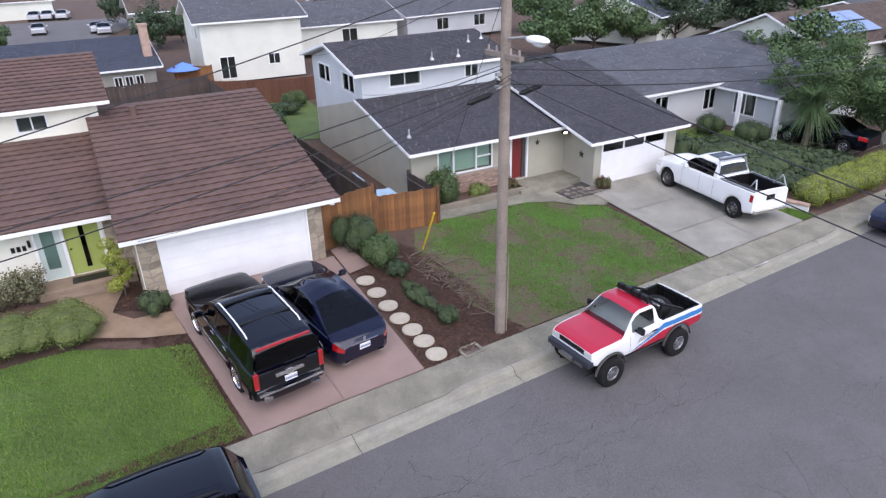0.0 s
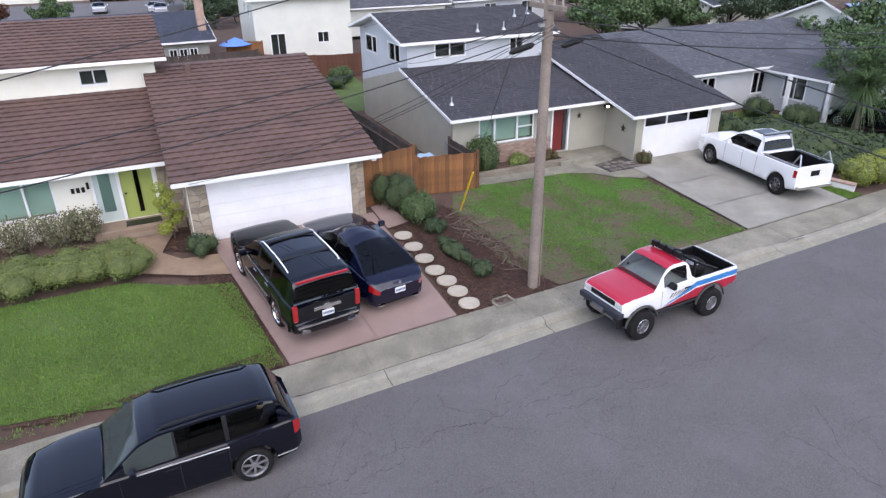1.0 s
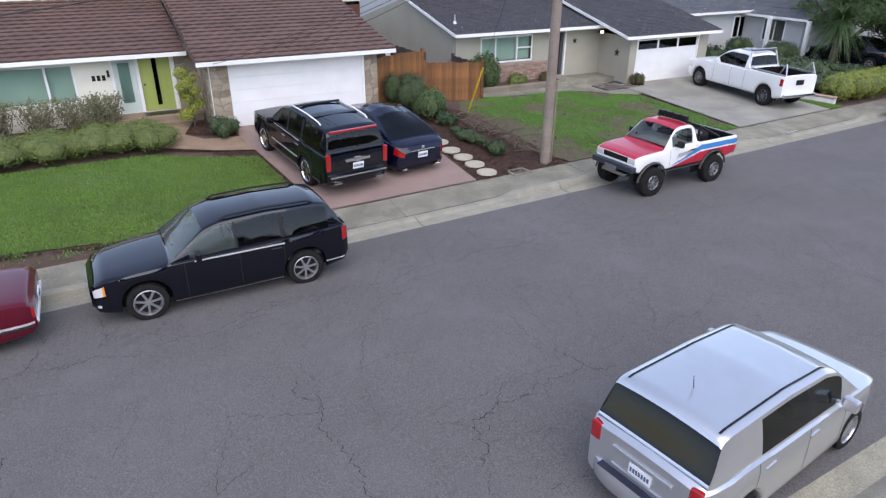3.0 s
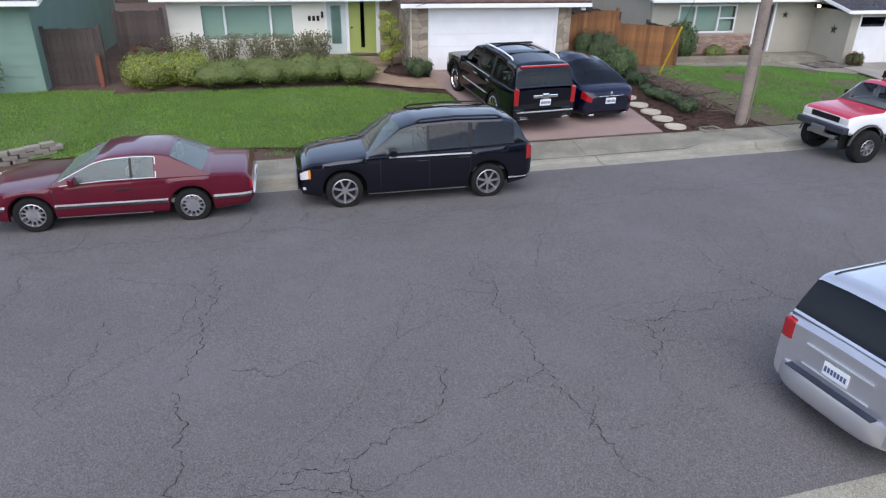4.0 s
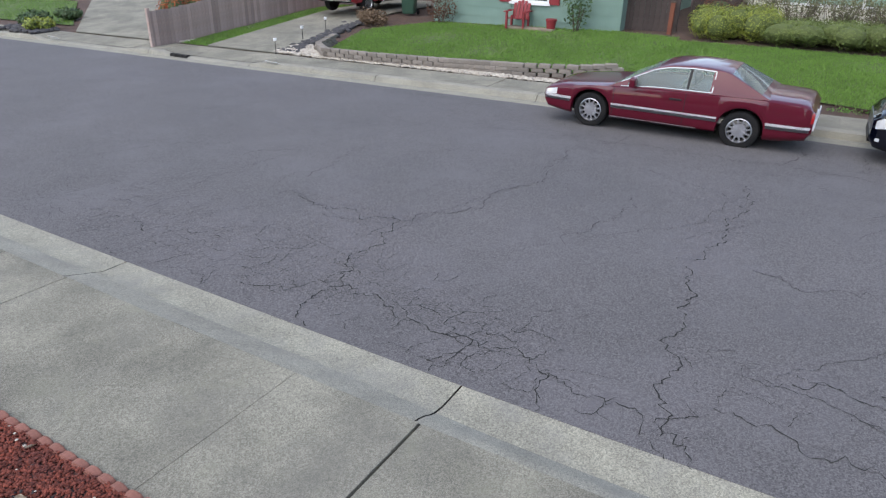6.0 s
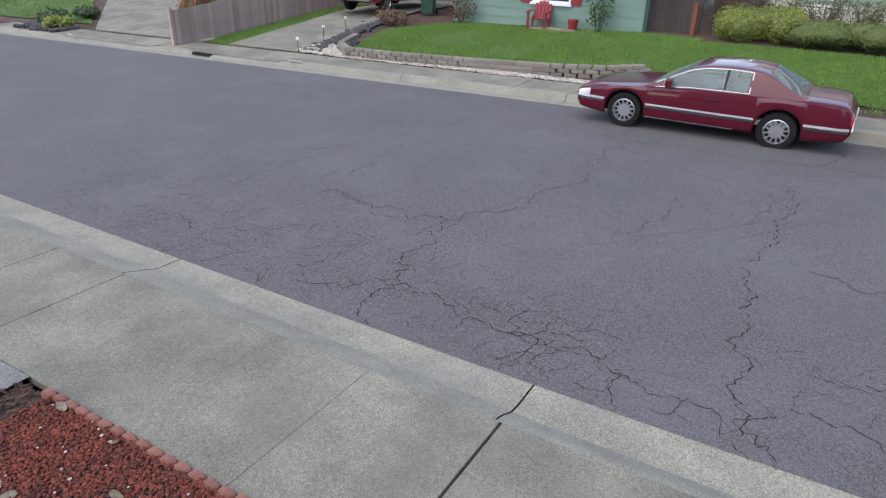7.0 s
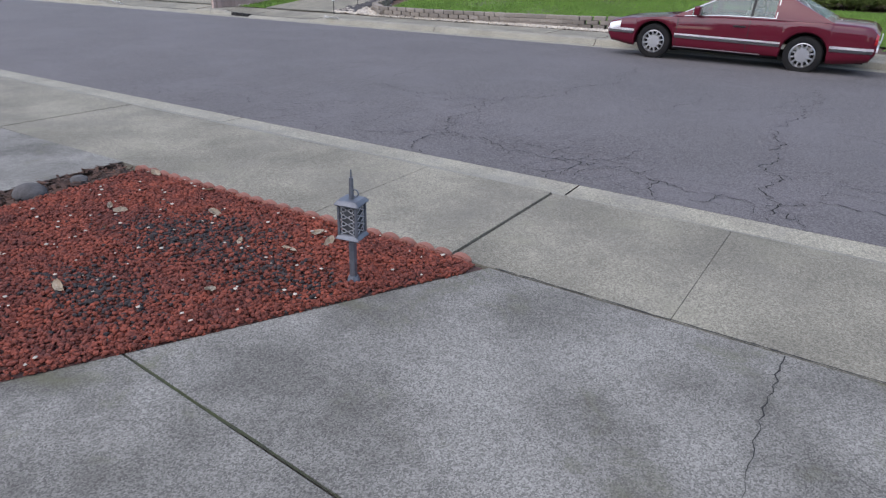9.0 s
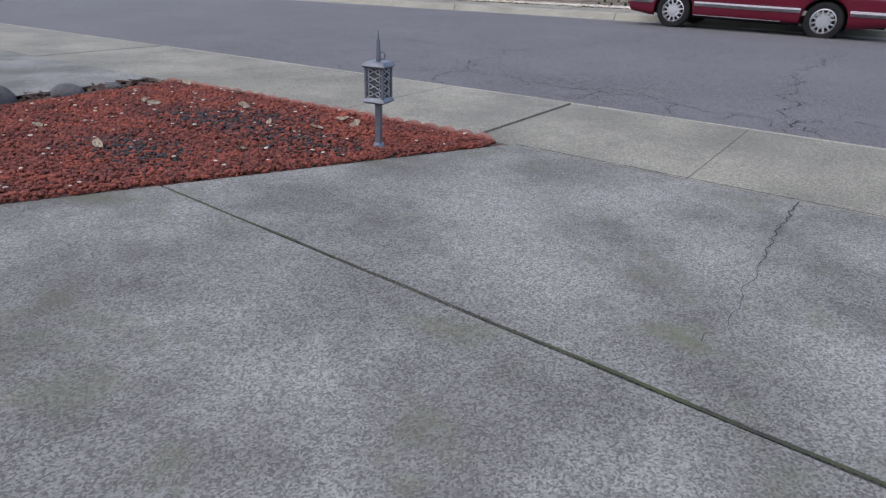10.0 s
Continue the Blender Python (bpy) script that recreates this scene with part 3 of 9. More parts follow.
def window(parent, axis, at, thick, a0, a1, z0, z1, panes=2, back_mat=None, frame_mat=None, rail=False, wide=0.05):
    """A framed window set into an opening; panes side by side."""
    s = 1 if thick > 0 else -1
    frame_mat = frame_mat or WHITE

    def bx(u0, u1, d0, d1, za, zb, bm=None):
        lo, hi = min(at + s * d0, at + s * d1), max(at + s * d0, at + s * d1)
        return box(*((u0, u1, lo, hi) if axis == "x" else (lo, hi, u0, u1)), za, zb, bm)
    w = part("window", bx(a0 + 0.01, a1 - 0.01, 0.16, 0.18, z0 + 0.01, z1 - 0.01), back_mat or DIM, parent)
    bm = bx(a0 - 0.06, a1 + 0.06, -0.025, 0.08, z0 - 0.07, z0)
    bx(a0 - 0.06, a1 + 0.06, -0.025, 0.08, z1, z1 + 0.07, bm)
    bx(a0 - 0.06, a0, -0.025, 0.08, z0, z1, bm)
    bx(a1, a1 + 0.06, -0.025, 0.08, z0, z1, bm)
    part("frame", bm, frame_mat, w)
    for k in range(panes):
        u0, u1 = a0 + (a1 - a0) * k / panes, a0 + (a1 - a0) * (k + 1) / panes
        part("pane", bx(u0, u1, 0.05, 0.056, z0, z1), GLASS, w).visible_shadow = False
        if k:
            part("mullion", bx(u0 - wide / 2, u0 + wide / 2, 0.02, 0.07, z0, z1), frame_mat, w)
    if rail:
        part("rail", bx(a0 + (a1 - a0) * (panes - 1) / panes, a1, 0.02, 0.07, (z0 + z1) / 2 - 0.02, (z0 + z1) / 2 + 0.02), frame_mat, w)
    return w


def boards(parent, axis, at, out, a0, a1, z0, z1, pitch, material, holes=(), name="board"):
    """Lap siding: each board its own piece, leaning out at its lower edge."""
    z = z0
    while z < z1 - 0.02:
        top = min(z + pitch, z1)
        cuts = [(a0, a1)]
        for h in holes:
            if h[2] - 0.06 < top and z < h[3] + 0.06:
                nxt = []
                for u0, u1 in cuts:
                    nxt += [(u0, min(u1, h[0] - 0.065)), (max(u0, h[1] + 0.065), u1)]
                cuts = [c for c in nxt if c[1] - c[0] > 0.03]
        for u0, u1 in cuts:
            bm = bmesh.new()
            prof = [(0.0, z), (0.026, z), (0.009, top), (0.0, top)]
            rows = [[bm.verts.new((u, at + out * d, zz) if axis == "x" else (at + out * d, u, zz)) for d, zz in prof] for u in (u0, u1)]
            for k in range(4):
                bm.faces.new((rows[0][k], rows[1][k], rows[1][(k + 1) % 4], rows[0][(k + 1) % 4]))
            bm.faces.new(rows[0])
            bm.faces.new(rows[1][::-1])
            bmesh.ops.recalc_face_normals(bm, faces=bm.faces)
            part(name, bm, material, parent)
        z += pitch


def tile_roof(parent, x0, x1, y0, z0, y1, z1, pitch=0.36, thick=0.13, gutter=True):
    """Deck, white fascia and overlapping courses of wavy metal tiles."""
    part("deck", slab([(x0, y0, z0 - 0.02), (x1, y0, z0 - 0.02), (x1, y1, z1 - 0.02), (x0, y1, z1 - 0.02)], thick), WHITE, parent)
    n = max(1, round((y1 - y0) / pitch))
    for k in range(n):
        ya, yb = y0 - 0.05 + (y1 - y0) * k / n, y0 + (y1 - y0) * (k + 1) / n
        za = z0 + (z1 - z0) * k / n
        zb = z0 + (z1 - z0) * (k + 1) / n
        us = span(x0 - 0.04, x1 + 0.04, 0.05)
        ph = (k * 0.37) % 1.0
        prof = [(ya + 0.03, za - 0.03, 1), (ya - 0.005, za + 0.042, 1), (ya + 0.06, za + 0.058 + 0.06 * (zb - za) / (yb - ya), 1), ((ya + yb) / 2, (za + zb) / 2 + 0.03, 1), (yb + 0.03, zb + 0.004, 0.5)]

        def tile(u, p):
            w = (u / 0.4 + ph) % 1.0
            crest = math.sin(math.pi * w) ** 0.6 - 0.6
            return (u, p[0] - 0.04 * p[2] * crest, p[1] + p[2] * 0.026 * crest)
        bm = sheet(us, prof, tile)
        part("tile_course", bm, TILE_ROOF, parent)
    if gutter:
        part("fascia", box(x0 - 0.06, x1 + 0.06, y0 - 0.08, y0 - 0.055, z0 - 0.14, z0 - 0.01), WHITE, parent)
    for x in (x0 - 0.055, x1 + 0.03):
        part("rake_board", slab([(x, y0 - 0.05, z0 - 0.012), (x + 0.025, y0 - 0.05, z0 - 0.012), (x + 0.025, y1, z1 - 0.012), (x, y1, z1 - 0.012)], 0.17), TILE_ROOF, parent)


def shingle_roof(parent, corner, along, up, nu, nv, material, thick=0.13, fascia=True, seed=1, rakes=(WHITE, WHITE)):
    """corner: lower left; along: the eave's vector; up: the vector to the ridge. Rows of tabs on a deck, with white edge boards."""
    c, a, b = Vector(corner), Vector(along), Vector(up)
    nrm = a.cross(b).normalized()
    part("deck", slab([c, c + a, c + a + b, c + b], thick), WHITE, parent)
    rnd = random.Random(seed)
    verts, faces = [], []
    for j in range(nv):
        off = rnd.random()
        for i in range(-1, nu):
            u0, u1 = max(0, (i + off) / nu), min(1, (i + 1 + off) / nu)
            if u1 - u0 < 0.001:
                continue
            v0, v1 = (j - 0.06) / nv, (j + 1.04) / nv
            lift = rnd.uniform(0.008, 0.018)
            n = len(verts)
            g = 0.002 / a.length
            for u, v, h in ((u0 + g, v0, lift), (u1 - g, v0, lift), (u1 - g, min(1, v1), 0.004), (u0 + g, min(1, v1), 0.004), (u0 + g, v0, 0), (u1 - g, v0, 0)):
                verts.append(tuple(c + a * u + b * v + nrm * h))
            faces += [(n, n + 1, n + 2, n + 3), (n + 4, n + 5, n + 1, n)]
    me = bpy.data.meshes.new("shingles")
    me.from_pydata(verts, [], faces)
    me.materials.append(material)
    ob = new("shingles", me)
    ob.parent, ob["kind"] = parent, "stuff"
    if fascia:
        o = Vector((b.x, b.y, 0)).normalized() * -0.03
        part("fascia", slab([c + o, c + a + o, c + a + o * 0.1, c + o * 0.1], 0.13), WHITE, parent)
        e = a.normalized() * 0.03
        for s, wood in zip((c - e, c + a), rakes):
            part("rake_board", slab([s + Vector((0, 0, 0.012)), s + e + Vector((0, 0, 0.012)), s + e + b + Vector((0, 0, 0.012)), s + b + Vector((0, 0, 0.012))], 0.12), wood, parent)


def veneer(parent, axis, at, out, a0, a1, z0, z1, size, material, seed):
    """Irregular flat stones set in mortar."""
    lo, hi = min(at, at + out * 0.02), max(at, at + out * 0.02)
    part("mortar", box(*((a0, a1, lo, hi) if axis == "x" else (lo, hi, a0, a1)), z0, z1), MORTAR, parent)
    rnd = random.Random(seed)
    nu, nz = max(2, round((a1 - a0) / size)), max(2, round((z1 - z0) / (size * 0.8)))
    pt = {}
    for i in range(nu + 1):
        for j in range(nz + 1):
            ju = 0 if i in (0, nu) else rnd.uniform(-0.38, 0.38)
            jz = 0 if j in (0, nz) else rnd.uniform(-0.38, 0.38)
            pt[i, j] = Vector((a0 + (a1 - a0) * (i + ju) / nu, z0 + (z1 - z0) * (j + jz) / nz))
    for i in range(nu):
        for j in range(nz):
            q = [pt[i, j], pt[i + 1, j], pt[i + 1, j + 1], pt[i, j + 1]]
            m = sum(q, Vector((0, 0))) / 4
            ring = []
            for k in range(4):
                p, r = q[k], q[(k + 1) % 4]
                ring += [p.lerp(r, 0.14), p.lerp(r, 0.86)]
            ring = [m + (p - m) * 0.94 for p in ring]
            d = rnd.uniform(0.03, 0.055)
            bm = bmesh.new()
            f = [bm.verts.new((p.x, at + out * d, p.y) if axis == "x" else (at + out * d, p.x, p.y)) for p in [m + (p - m) * 0.92 for p in ring]]
            e = [bm.verts.new((p.x, at + out * 0.015, p.y) if axis == "x" else (at + out * 0.015, p.x, p.y)) for p in ring]
            bm.faces.new(f)
            for k in range(8):
                bm.faces.new((e[k], e[(k + 1) % 8], f[(k + 1) % 8], f[k]))
            bmesh.ops.recalc_face_normals(bm, faces=bm.faces)
            part("stone", bm, material, parent)


def sectional_door(parent, x0, x1, y, z0, z1, rows, cols, lights=False):
    """A white garage door with raised panels and, where lights is set, a top row of small panes."""
    d = part("garage_door", box(x0, x1, y, y + 0.04, z0, z1), WHITE, parent, "white sectional garage door")
    for r in range(rows):
        za, zb = z0 + (z1 - z0) * r / rows, z0 + (z1 - z0) * (r + 1) / rows
        if lights and r == rows - 1:
            for k in range(3):
                ua, ub = x0 + (x1 - x0) * k / 3 + 0.06, x0 + (x1 - x0) * (k + 1) / 3 - 0.06
                part("pane", box(ua, ub, y - 0.012, y - 0.004, za + 0.08, zb - 0.04), car_glass("garage pane", (0.1, 0.1, 0.1)), d)
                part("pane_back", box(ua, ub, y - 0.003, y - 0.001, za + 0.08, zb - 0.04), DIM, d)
            continue
        for k in range(cols):
            ua, ub = x0 + (x1 - x0) * k / cols, x0 + (x1 - x0) * (k + 1) / cols
            part("panel", box(ua + 0.0015, ub - 0.0015, y - 0.02, y, za + 0.002, zb - 0.002, bevel=0.002), WHITE, d)
    part("door_frame", box(x0 - 0.07, x0 + 0.004, y - 0.06, y + 0.05, z0, z1 + 0.07), WHITE, d)
    part("door_frame", box(x1 - 0.004, x1 + 0.07, y - 0.06, y + 0.05, z0, z1 + 0.07), WHITE, d)
    return d


# ---- the cream house ----
def cream_house():
    h = thing("house", "cream two-storey house with brown tile roof and white garage door", "house")
    g = 0.72
    wall_with(h, "x", 18.8, 0.18, 0.9, 6.5, 0.2, 2.95, [(1.55, 5.95, 0.2, 2.72)], CREAM)
    wall_with(h, "y", 6.5, -0.18, 18.98, 27.2, 0.2, 3.0, [], CREAM)
    wall_with(h, "y", 0.9, 0.18, 18.98, 21.4, 0.2, 3.0, [], CREAM)
    sectional_door(h, 1.55, 5.95, 18.83, g + 0.03, 2.72, 5, 1)
    veneer(h, "x", 18.8, -1, 0.92, 1.48, 0.5, 2.78, 0.26, STONE, 2)
    veneer(h, "x", 18.8, -1, 6.02, 6.5, 0.5, 2.78, 0.26, STONE, 3)
    veneer(h, "y", 0.9, -1, 18.85, 21.3, 0.5, 2.78, 0.3, STONE, 4)
    veneer(h, "x", 21.4, -1, 0.2, 0.88, 0.95, 2.85, 0.3, STONE, 5)
    win, door = (-5.95, -2.9, 1.52, 2.62), (-1.78, 0.12, 0.95, 2.85)
    wall_with(h, "x", 21.4, 0.18, -7.05, 0.9, 0.2, 3.0, [win, door], CREAM)
    boards(h, "x", 21.4, -1, -7.05, 0.18, 0.55, 2.9, 0.2, CREAM, (win, door))
    w = window(h, "x", 21.4, 0.18, *win, 1, BLIND)
    for u in (-5.2, -3.65):
        part("mullion", box(u - 0.035, u + 0.035, 21.36, 21.46, win[2], win[3]), WHITE, w)
    wall_with(h, "y", -7.05, 0.18, 21.58, 35, 0.2, 3.0, [], CREAM)
    # entry: pale side panel and lime door
    side = part("side_panel", box(-1.74, -1.0, 21.46, 21.52, 0.95, 2.85), mat("pale green panel", (0.55, 0.62, 0.58), (0.5, 0.58, 0.54), 1, 30, 0.05, 0.4, 0.0), h)
    part("side_frame", box(-1.78, -1.7, 21.4, 21.52, 0.95, 2.85), WHITE, side)
    part("side_frame", box(-1.02, -0.92, 21.38, 21.52, 0.95, 2.85), WHITE, side)
    part("pane", box(-1.55, -1.2, 21.44, 21.45, 1.3, 2.6), GLASS, side)
    d = part("front_door", box(-0.92, 0.06, 21.46, 21.52, 0.97, 2.83), GREEN_DOOR, h, "lime green front door with a dark glass slit")
    part("slit", box(-0.5, -0.36, 21.448, 21.46, 1.15, 2.75), DIM, d)
    part("slit_pane", box(-0.5, -0.36, 21.44, 21.446, 1.15, 2.75), car_glass("slit glass", (0.2, 0.2, 0.2)), d)
    part("knob", rod((-0.82, 21.4, 1.85), (-0.82, 21.46, 1.85), 0.03, 0.02), CHROME, d)
    part("door_frame", box(0.06, 0.16, 21.37, 21.52, 0.95, 2.85), WHITE, d)
    porch = mat("tan porch concrete", (0.3, 0.22, 0.16), (0.24, 0.18, 0.13), 1.5, 60, 0.3, 0.9)
    part("porch", box(-1.95, 0.82, 20.5, 21.4, 0.4, 0.95, bevel=0.02), porch, h)
    part("step", box(-1.5, 0.5, 20.15, 20.5, 0.4, 0.8, bevel=0.02), porch, h)
    part("doormat", box(-1.0, 0.1, 20.75, 21.2, 0.95, 0.965), BLACK, h)
    bm = bmesh.new()
    for k in range(3):
        box(-2.36 + k * 0.15, -2.26 + k * 0.15, 21.36, 21.372, 2.1, 2.27, bm)
    part("house_number", bm, BLACK, h, "three black bars for the figures")
    part("wall_lamp", box(-1.9, -1.82, 21.28, 21.37, 2.2, 2.42, bevel=0.02), BLACK, h)
    # upper storey
    up = (-1.66, -0.77, 4.5, 4.98)
    wall_with(h, "x", 26.7, 0.18, -7.05, 0.95, 3.6, 5.3, [up], CREAM)
    boards(h, "x", 26.7, -1, -7.05, 0.95, 4.1, 5.28, 0.2, CREAM, (up,))
    window(h, "x", 26.7, 0.18, *up, 2, DIM)
    wall_with(h, "y", 0.95, -0.18, 26.88, 36, 3.0, 5.3, [], CREAM)
    wall_with(h, "x", 36, 0.18, -7.05, 0.95, 0.2, 5.2, [], CREAM)
    wall_with(h, "x", 36, 0.18, 0.95, 6.5, 0.2, 2.9, [], CREAM)
    tile_roof(h, 0.55, 6.95, 18.36, 2.95, 27.5, 4.87)
    tile_roof(h, -7.4, 0.5, 20.8, 2.95, 26.72, 4.2)
    tile_roof(h, -7.4, 1.33, 26.2, 5.35, 31.3, 6.42)
    part("roof_back", slab([(0.55, 27.5, 4.86), (6.95, 27.5, 4.86), (6.95, 36.5, 2.95), (0.55, 36.5, 2.95)], 0.13), TILE_ROOF, h)
    part("roof_back", slab([(-7.4, 31.3, 6.4), (1.33, 31.3, 6.4), (1.33, 36.5, 5.3), (-7.4, 36.5, 5.3)], 0.13), TILE_ROOF, h)
    for xa, xb in ((6.37, 6.5),):
        bm = bmesh.new()
        vs = [bm.verts.new(p) for p in ((xa, 18.8, 2.9), (xa, 36, 2.9), (xa, 27.5, 4.72))]
        vt = [bm.verts.new((xb, v.co.y, v.co.z)) for v in vs]
        bm.faces.new(vs), bm.faces.new(vt[::-1])
        for k in range(3):
            bm.faces.new((vs[k], vs[(k + 1) % 3], vt[(k + 1) % 3], vt[k]))
        part("gable", bm, CREAM, h)
    bm = bmesh.new()
    vs = [bm.verts.new(p) for p in ((0.8, 26.7, 5.25), (0.8, 36, 5.25), (0.8, 31.3, 6.28))]
    vt = [bm.verts.new((0.95, v.co.y, v.co.z)) for v in vs]
    bm.faces.new(vs), bm.faces.new(vt[::-1])
    for k in range(3):
        bm.faces.new((vs[k], vs[(k + 1) % 3], vt[(k + 1) % 3], vt[k]))
    part("gable", bm, CREAM, h)
    part("vent_stack", rod((2.1, 26.3, 4.5), (2.1, 26.3, 5.0), 0.13, None, 12), TILE_ROOF, h)
    part("eave_lamp", box(6.7, 6.85, 18.4, 18.5, 2.7, 2.78, bevel=0.01), WHITE, h)


# ---- the grey house ----
def gable_tri(parent, x, y0, y1, z0, ym, zm, material, thick=0.16):
    bm = bmesh.new()
    vs = [bm.verts.new(p) for p in ((x, y0, z0), (x, y1, z0), (x, ym, zm))]
    vt = [bm.verts.new((x + thick, v.co.y, v.co.z)) for v in vs]
    bm.faces.new(vs), bm.faces.new(vt[::-1])
    for k in range(3):
        bm.faces.new((vs[k], vs[(k + 1) % 3], vt[(k + 1) % 3], vt[k]))
    bmesh.ops.recalc_face_normals(bm, faces=bm.faces)
    return part("gable", bm, material, parent)


def side_wall(parent, x, thick, outline, material):
    """A wall facing along x with a sloping top, given by its outline in y and z."""
    bm = bmesh.new()
    a = [bm.verts.new((x, y, z)) for y, z in outline]
    b = [bm.verts.new((x + thick, y, z)) for y, z in outline]
    bm.faces.new(a), bm.faces.new(b[::-1])
    n = len(a)
    for k in range(n):
        bm.faces.new((a[k], a[(k + 1) % n], b[(k + 1) % n], b[k]))
    bmesh.ops.recalc_face_normals(bm, faces=bm.faces)
    return part("wall", bm, material, parent)


def star(parent, x, y, z, r, axis):
    bm = bmesh.new()
    pts = []
    for k in range(10):
        a, q = math.pi / 2 + k * math.pi / 5, r if k % 2 == 0 else r * 0.4
        pts.append((q * math.cos(a), q * math.sin(a)))
    f = [bm.verts.new((x + p[0], y, z + p[1]) if axis == "x" else (x, y + p[0], z + p[1])) for p in pts]
    m = bm.verts.new((x, y - 0.05, z) if axis == "x" else (x - 0.05, y, z))
    for k in range(10):
        bm.faces.new((f[k], f[(k + 1) % 10], m))
    return part("wall_star", bm, plain("dark iron", (0.04, 0.035, 0.03), 0.5, 0.5), parent, "dark metal star ornament")


def grey_house():
    h = thing("house", "grey and beige two-storey house with charcoal shingle roof", "house")
    win, door = (12.75, 15.3, 1.42, 2.4), (16.35, 17.15, 0.55, 2.45)
    wall_with(h, "x", 22.3, 0.18, 11.5, 19.2, 0.1, 2.62, [win, door], BEIGE)
    w = window(h, "x", 22.3, 0.18, *win, 1, BLIND)
    for u in (13.45, 14.55):
        part("mullion", box(u - 0.03, u + 0.03, 22.27, 22.38, win[2], win[3]), WHITE, w)
    part("rail", box(14.55, 15.3, 22.28, 22.37, 1.9, 1.95), WHITE, w)
    d = part("front_door", box(16.38, 16.92, 22.38, 22.44, 0.57, 2.43), RED_DOOR, h, "dark red front door")
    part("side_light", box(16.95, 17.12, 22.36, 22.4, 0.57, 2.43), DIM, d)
    part("door_frame", box(16.28, 16.36, 22.27, 22.4, 0.55, 2.5), WHITE, d)
    part("door_frame", box(17.14, 17.22, 22.27, 22.4, 0.55, 2.5), WHITE, d)
    side_wall(h, 11.46, 0.18, ((22.48, 0.1), (33.4, 0.1), (33.4, 2.3), (27.1, 3.83), (22.48, 2.84)), BEIGE)
    side_wall(h, 11.5, 0.16, ((22.3, 2.62), (22.48, 2.62), (22.48, 2.83), (22.3, 2.8)), BEIGE)
    # brick wainscot
    part("wainscot", box(12.3, 16.25, 22.24, 22.3, 0.3, 1.3), MORTAR, h)
    me = None
    for r in range(12):
        for k in range(18):
            x = 12.32 + k * 0.217 + (0.108 if r % 2 else 0)
            if x + 0.2 > 16.25:
                continue
            if me is None:
                me = part("brick", box(-0.1, 0.1, -0.03, 0.0, -0.034, 0.034, bevel=0.004), BRICK, h)
                b = me
            else:
                b = new("brick", me.data)
                b.parent = h
            b.location = (x + 0.1, 22.24, 0.36 + r * 0.081)
    # garage wing
    g = (19.65, 23.3, 0.1, 2.2)
    wall_with(h, "x", 20.2, 0.18, 19.2, 24.0, 0.1, 2.4, [g], BEIGE)
    sectional_door(h, 19.65, 23.3, 20.23, 0.22, 2.2, 4, 1, True)
    wall_with(h, "y", 19.2, 0.18, 20.38, 27.5, 0.1, 2.5, [], BEIGE)
    wall_with(h, "y", 24.0, -0.18, 20.38, 33, 0.1, 2.5, [], BEIGE)
    gable_tri(h, 19.2, 20.2, 33, 2.35, 27.6, 4.1, BEIGE)
    gable_tri(h, 23.84, 20.2, 33, 2.35, 27.6, 4.1, BEIGE)
    star(h, 19.16, 21.0, 1.6, 0.2, "y")
    star(h, 17.7, 22.26, 2.05, 0.16, "x")
    part("entry_step", box(16.0, 19.2, 21.0, 22.3, 0.1, 0.5, bevel=0.02), CONCRETE, h)
    part("entry_step", box(16.6, 18.6, 20.6, 21.0, 0.1, 0.34, bevel=0.02), CONCRETE, h)
    lamp = part("entry_lamp", box(18.72, 18.92, 21.75, 21.9, 2.38, 2.5, bevel=0.02), BLACK, h)
    part("bulb", box(18.74, 18.9, 21.74, 21.75, 2.39, 2.48), plain("lit lamp", (1.0, 0.9, 0.7), 0.5, glow=4.0), lamp)
    # upper storey
    u1, u2 = (12.9, 14.4, 4.28, 4.82), (16.85, 17.55, 4.28, 4.82)
    wall_with(h, "x", 27.0, 0.18, 11.5, 18.9, 2.6, 5.05, [u1, u2], LTGREY)
    window(h, "x", 27.0, 0.18, *u1, 2, DIM)
    window(h, "x", 27.0, 0.18, *u2, 2, DIM)
    s1, s2 = (27.85, 29.3, 4.0, 4.75), (31.0, 32.5, 4.0, 4.75)
    wall_with(h, "y", 11.48, 0.18, 27.18, 33.4, 2.2, 5.05, [s1, s2], LTGREY)
    window(h, "y", 11.48, 0.18, *s1, 2, DIM)
    window(h, "y", 11.48, 0.18, *s2, 2, DIM)
    gable_tri(h, 11.48, 27.0, 33.4, 5.04, 30.2, 5.85, LTGREY)
    wall_with(h, "y", 18.9, -0.18, 27.18, 33.4, 2.6, 5.05, [], LTGREY)
    gable_tri(h, 18.74, 27.0, 33.4, 5.04, 30.2, 5.85, LTGREY)
    wall_with(h, "x", 33.4, 0.18, 11.5, 18.9, 0.1, 5.05, [], LTGREY)
    wall_with(h, "x", 33.0, 0.18, 18.9, 24.0, 0.1, 3.0, [], LTGREY)
    shingle_roof(h, (11.15, 21.7, 2.74), (7.75, 0, 0), (0, 5.4, 1.17), 26, 34, SHINGLE, seed=2)
    shingle_roof(h, (18.55, 19.68, 2.47), (5.7, 0, 0), (0, 7.92, 1.82), 20, 48, SHINGLE, seed=3, rakes=(WHITE, SHINGLE))
    shingle_roof(h, (11.0, 26.5, 5.07), (8.3, 0, 0), (0, 3.75, 0.92), 29, 24, SHINGLE, seed=4, rakes=(WHITE, SHINGLE))
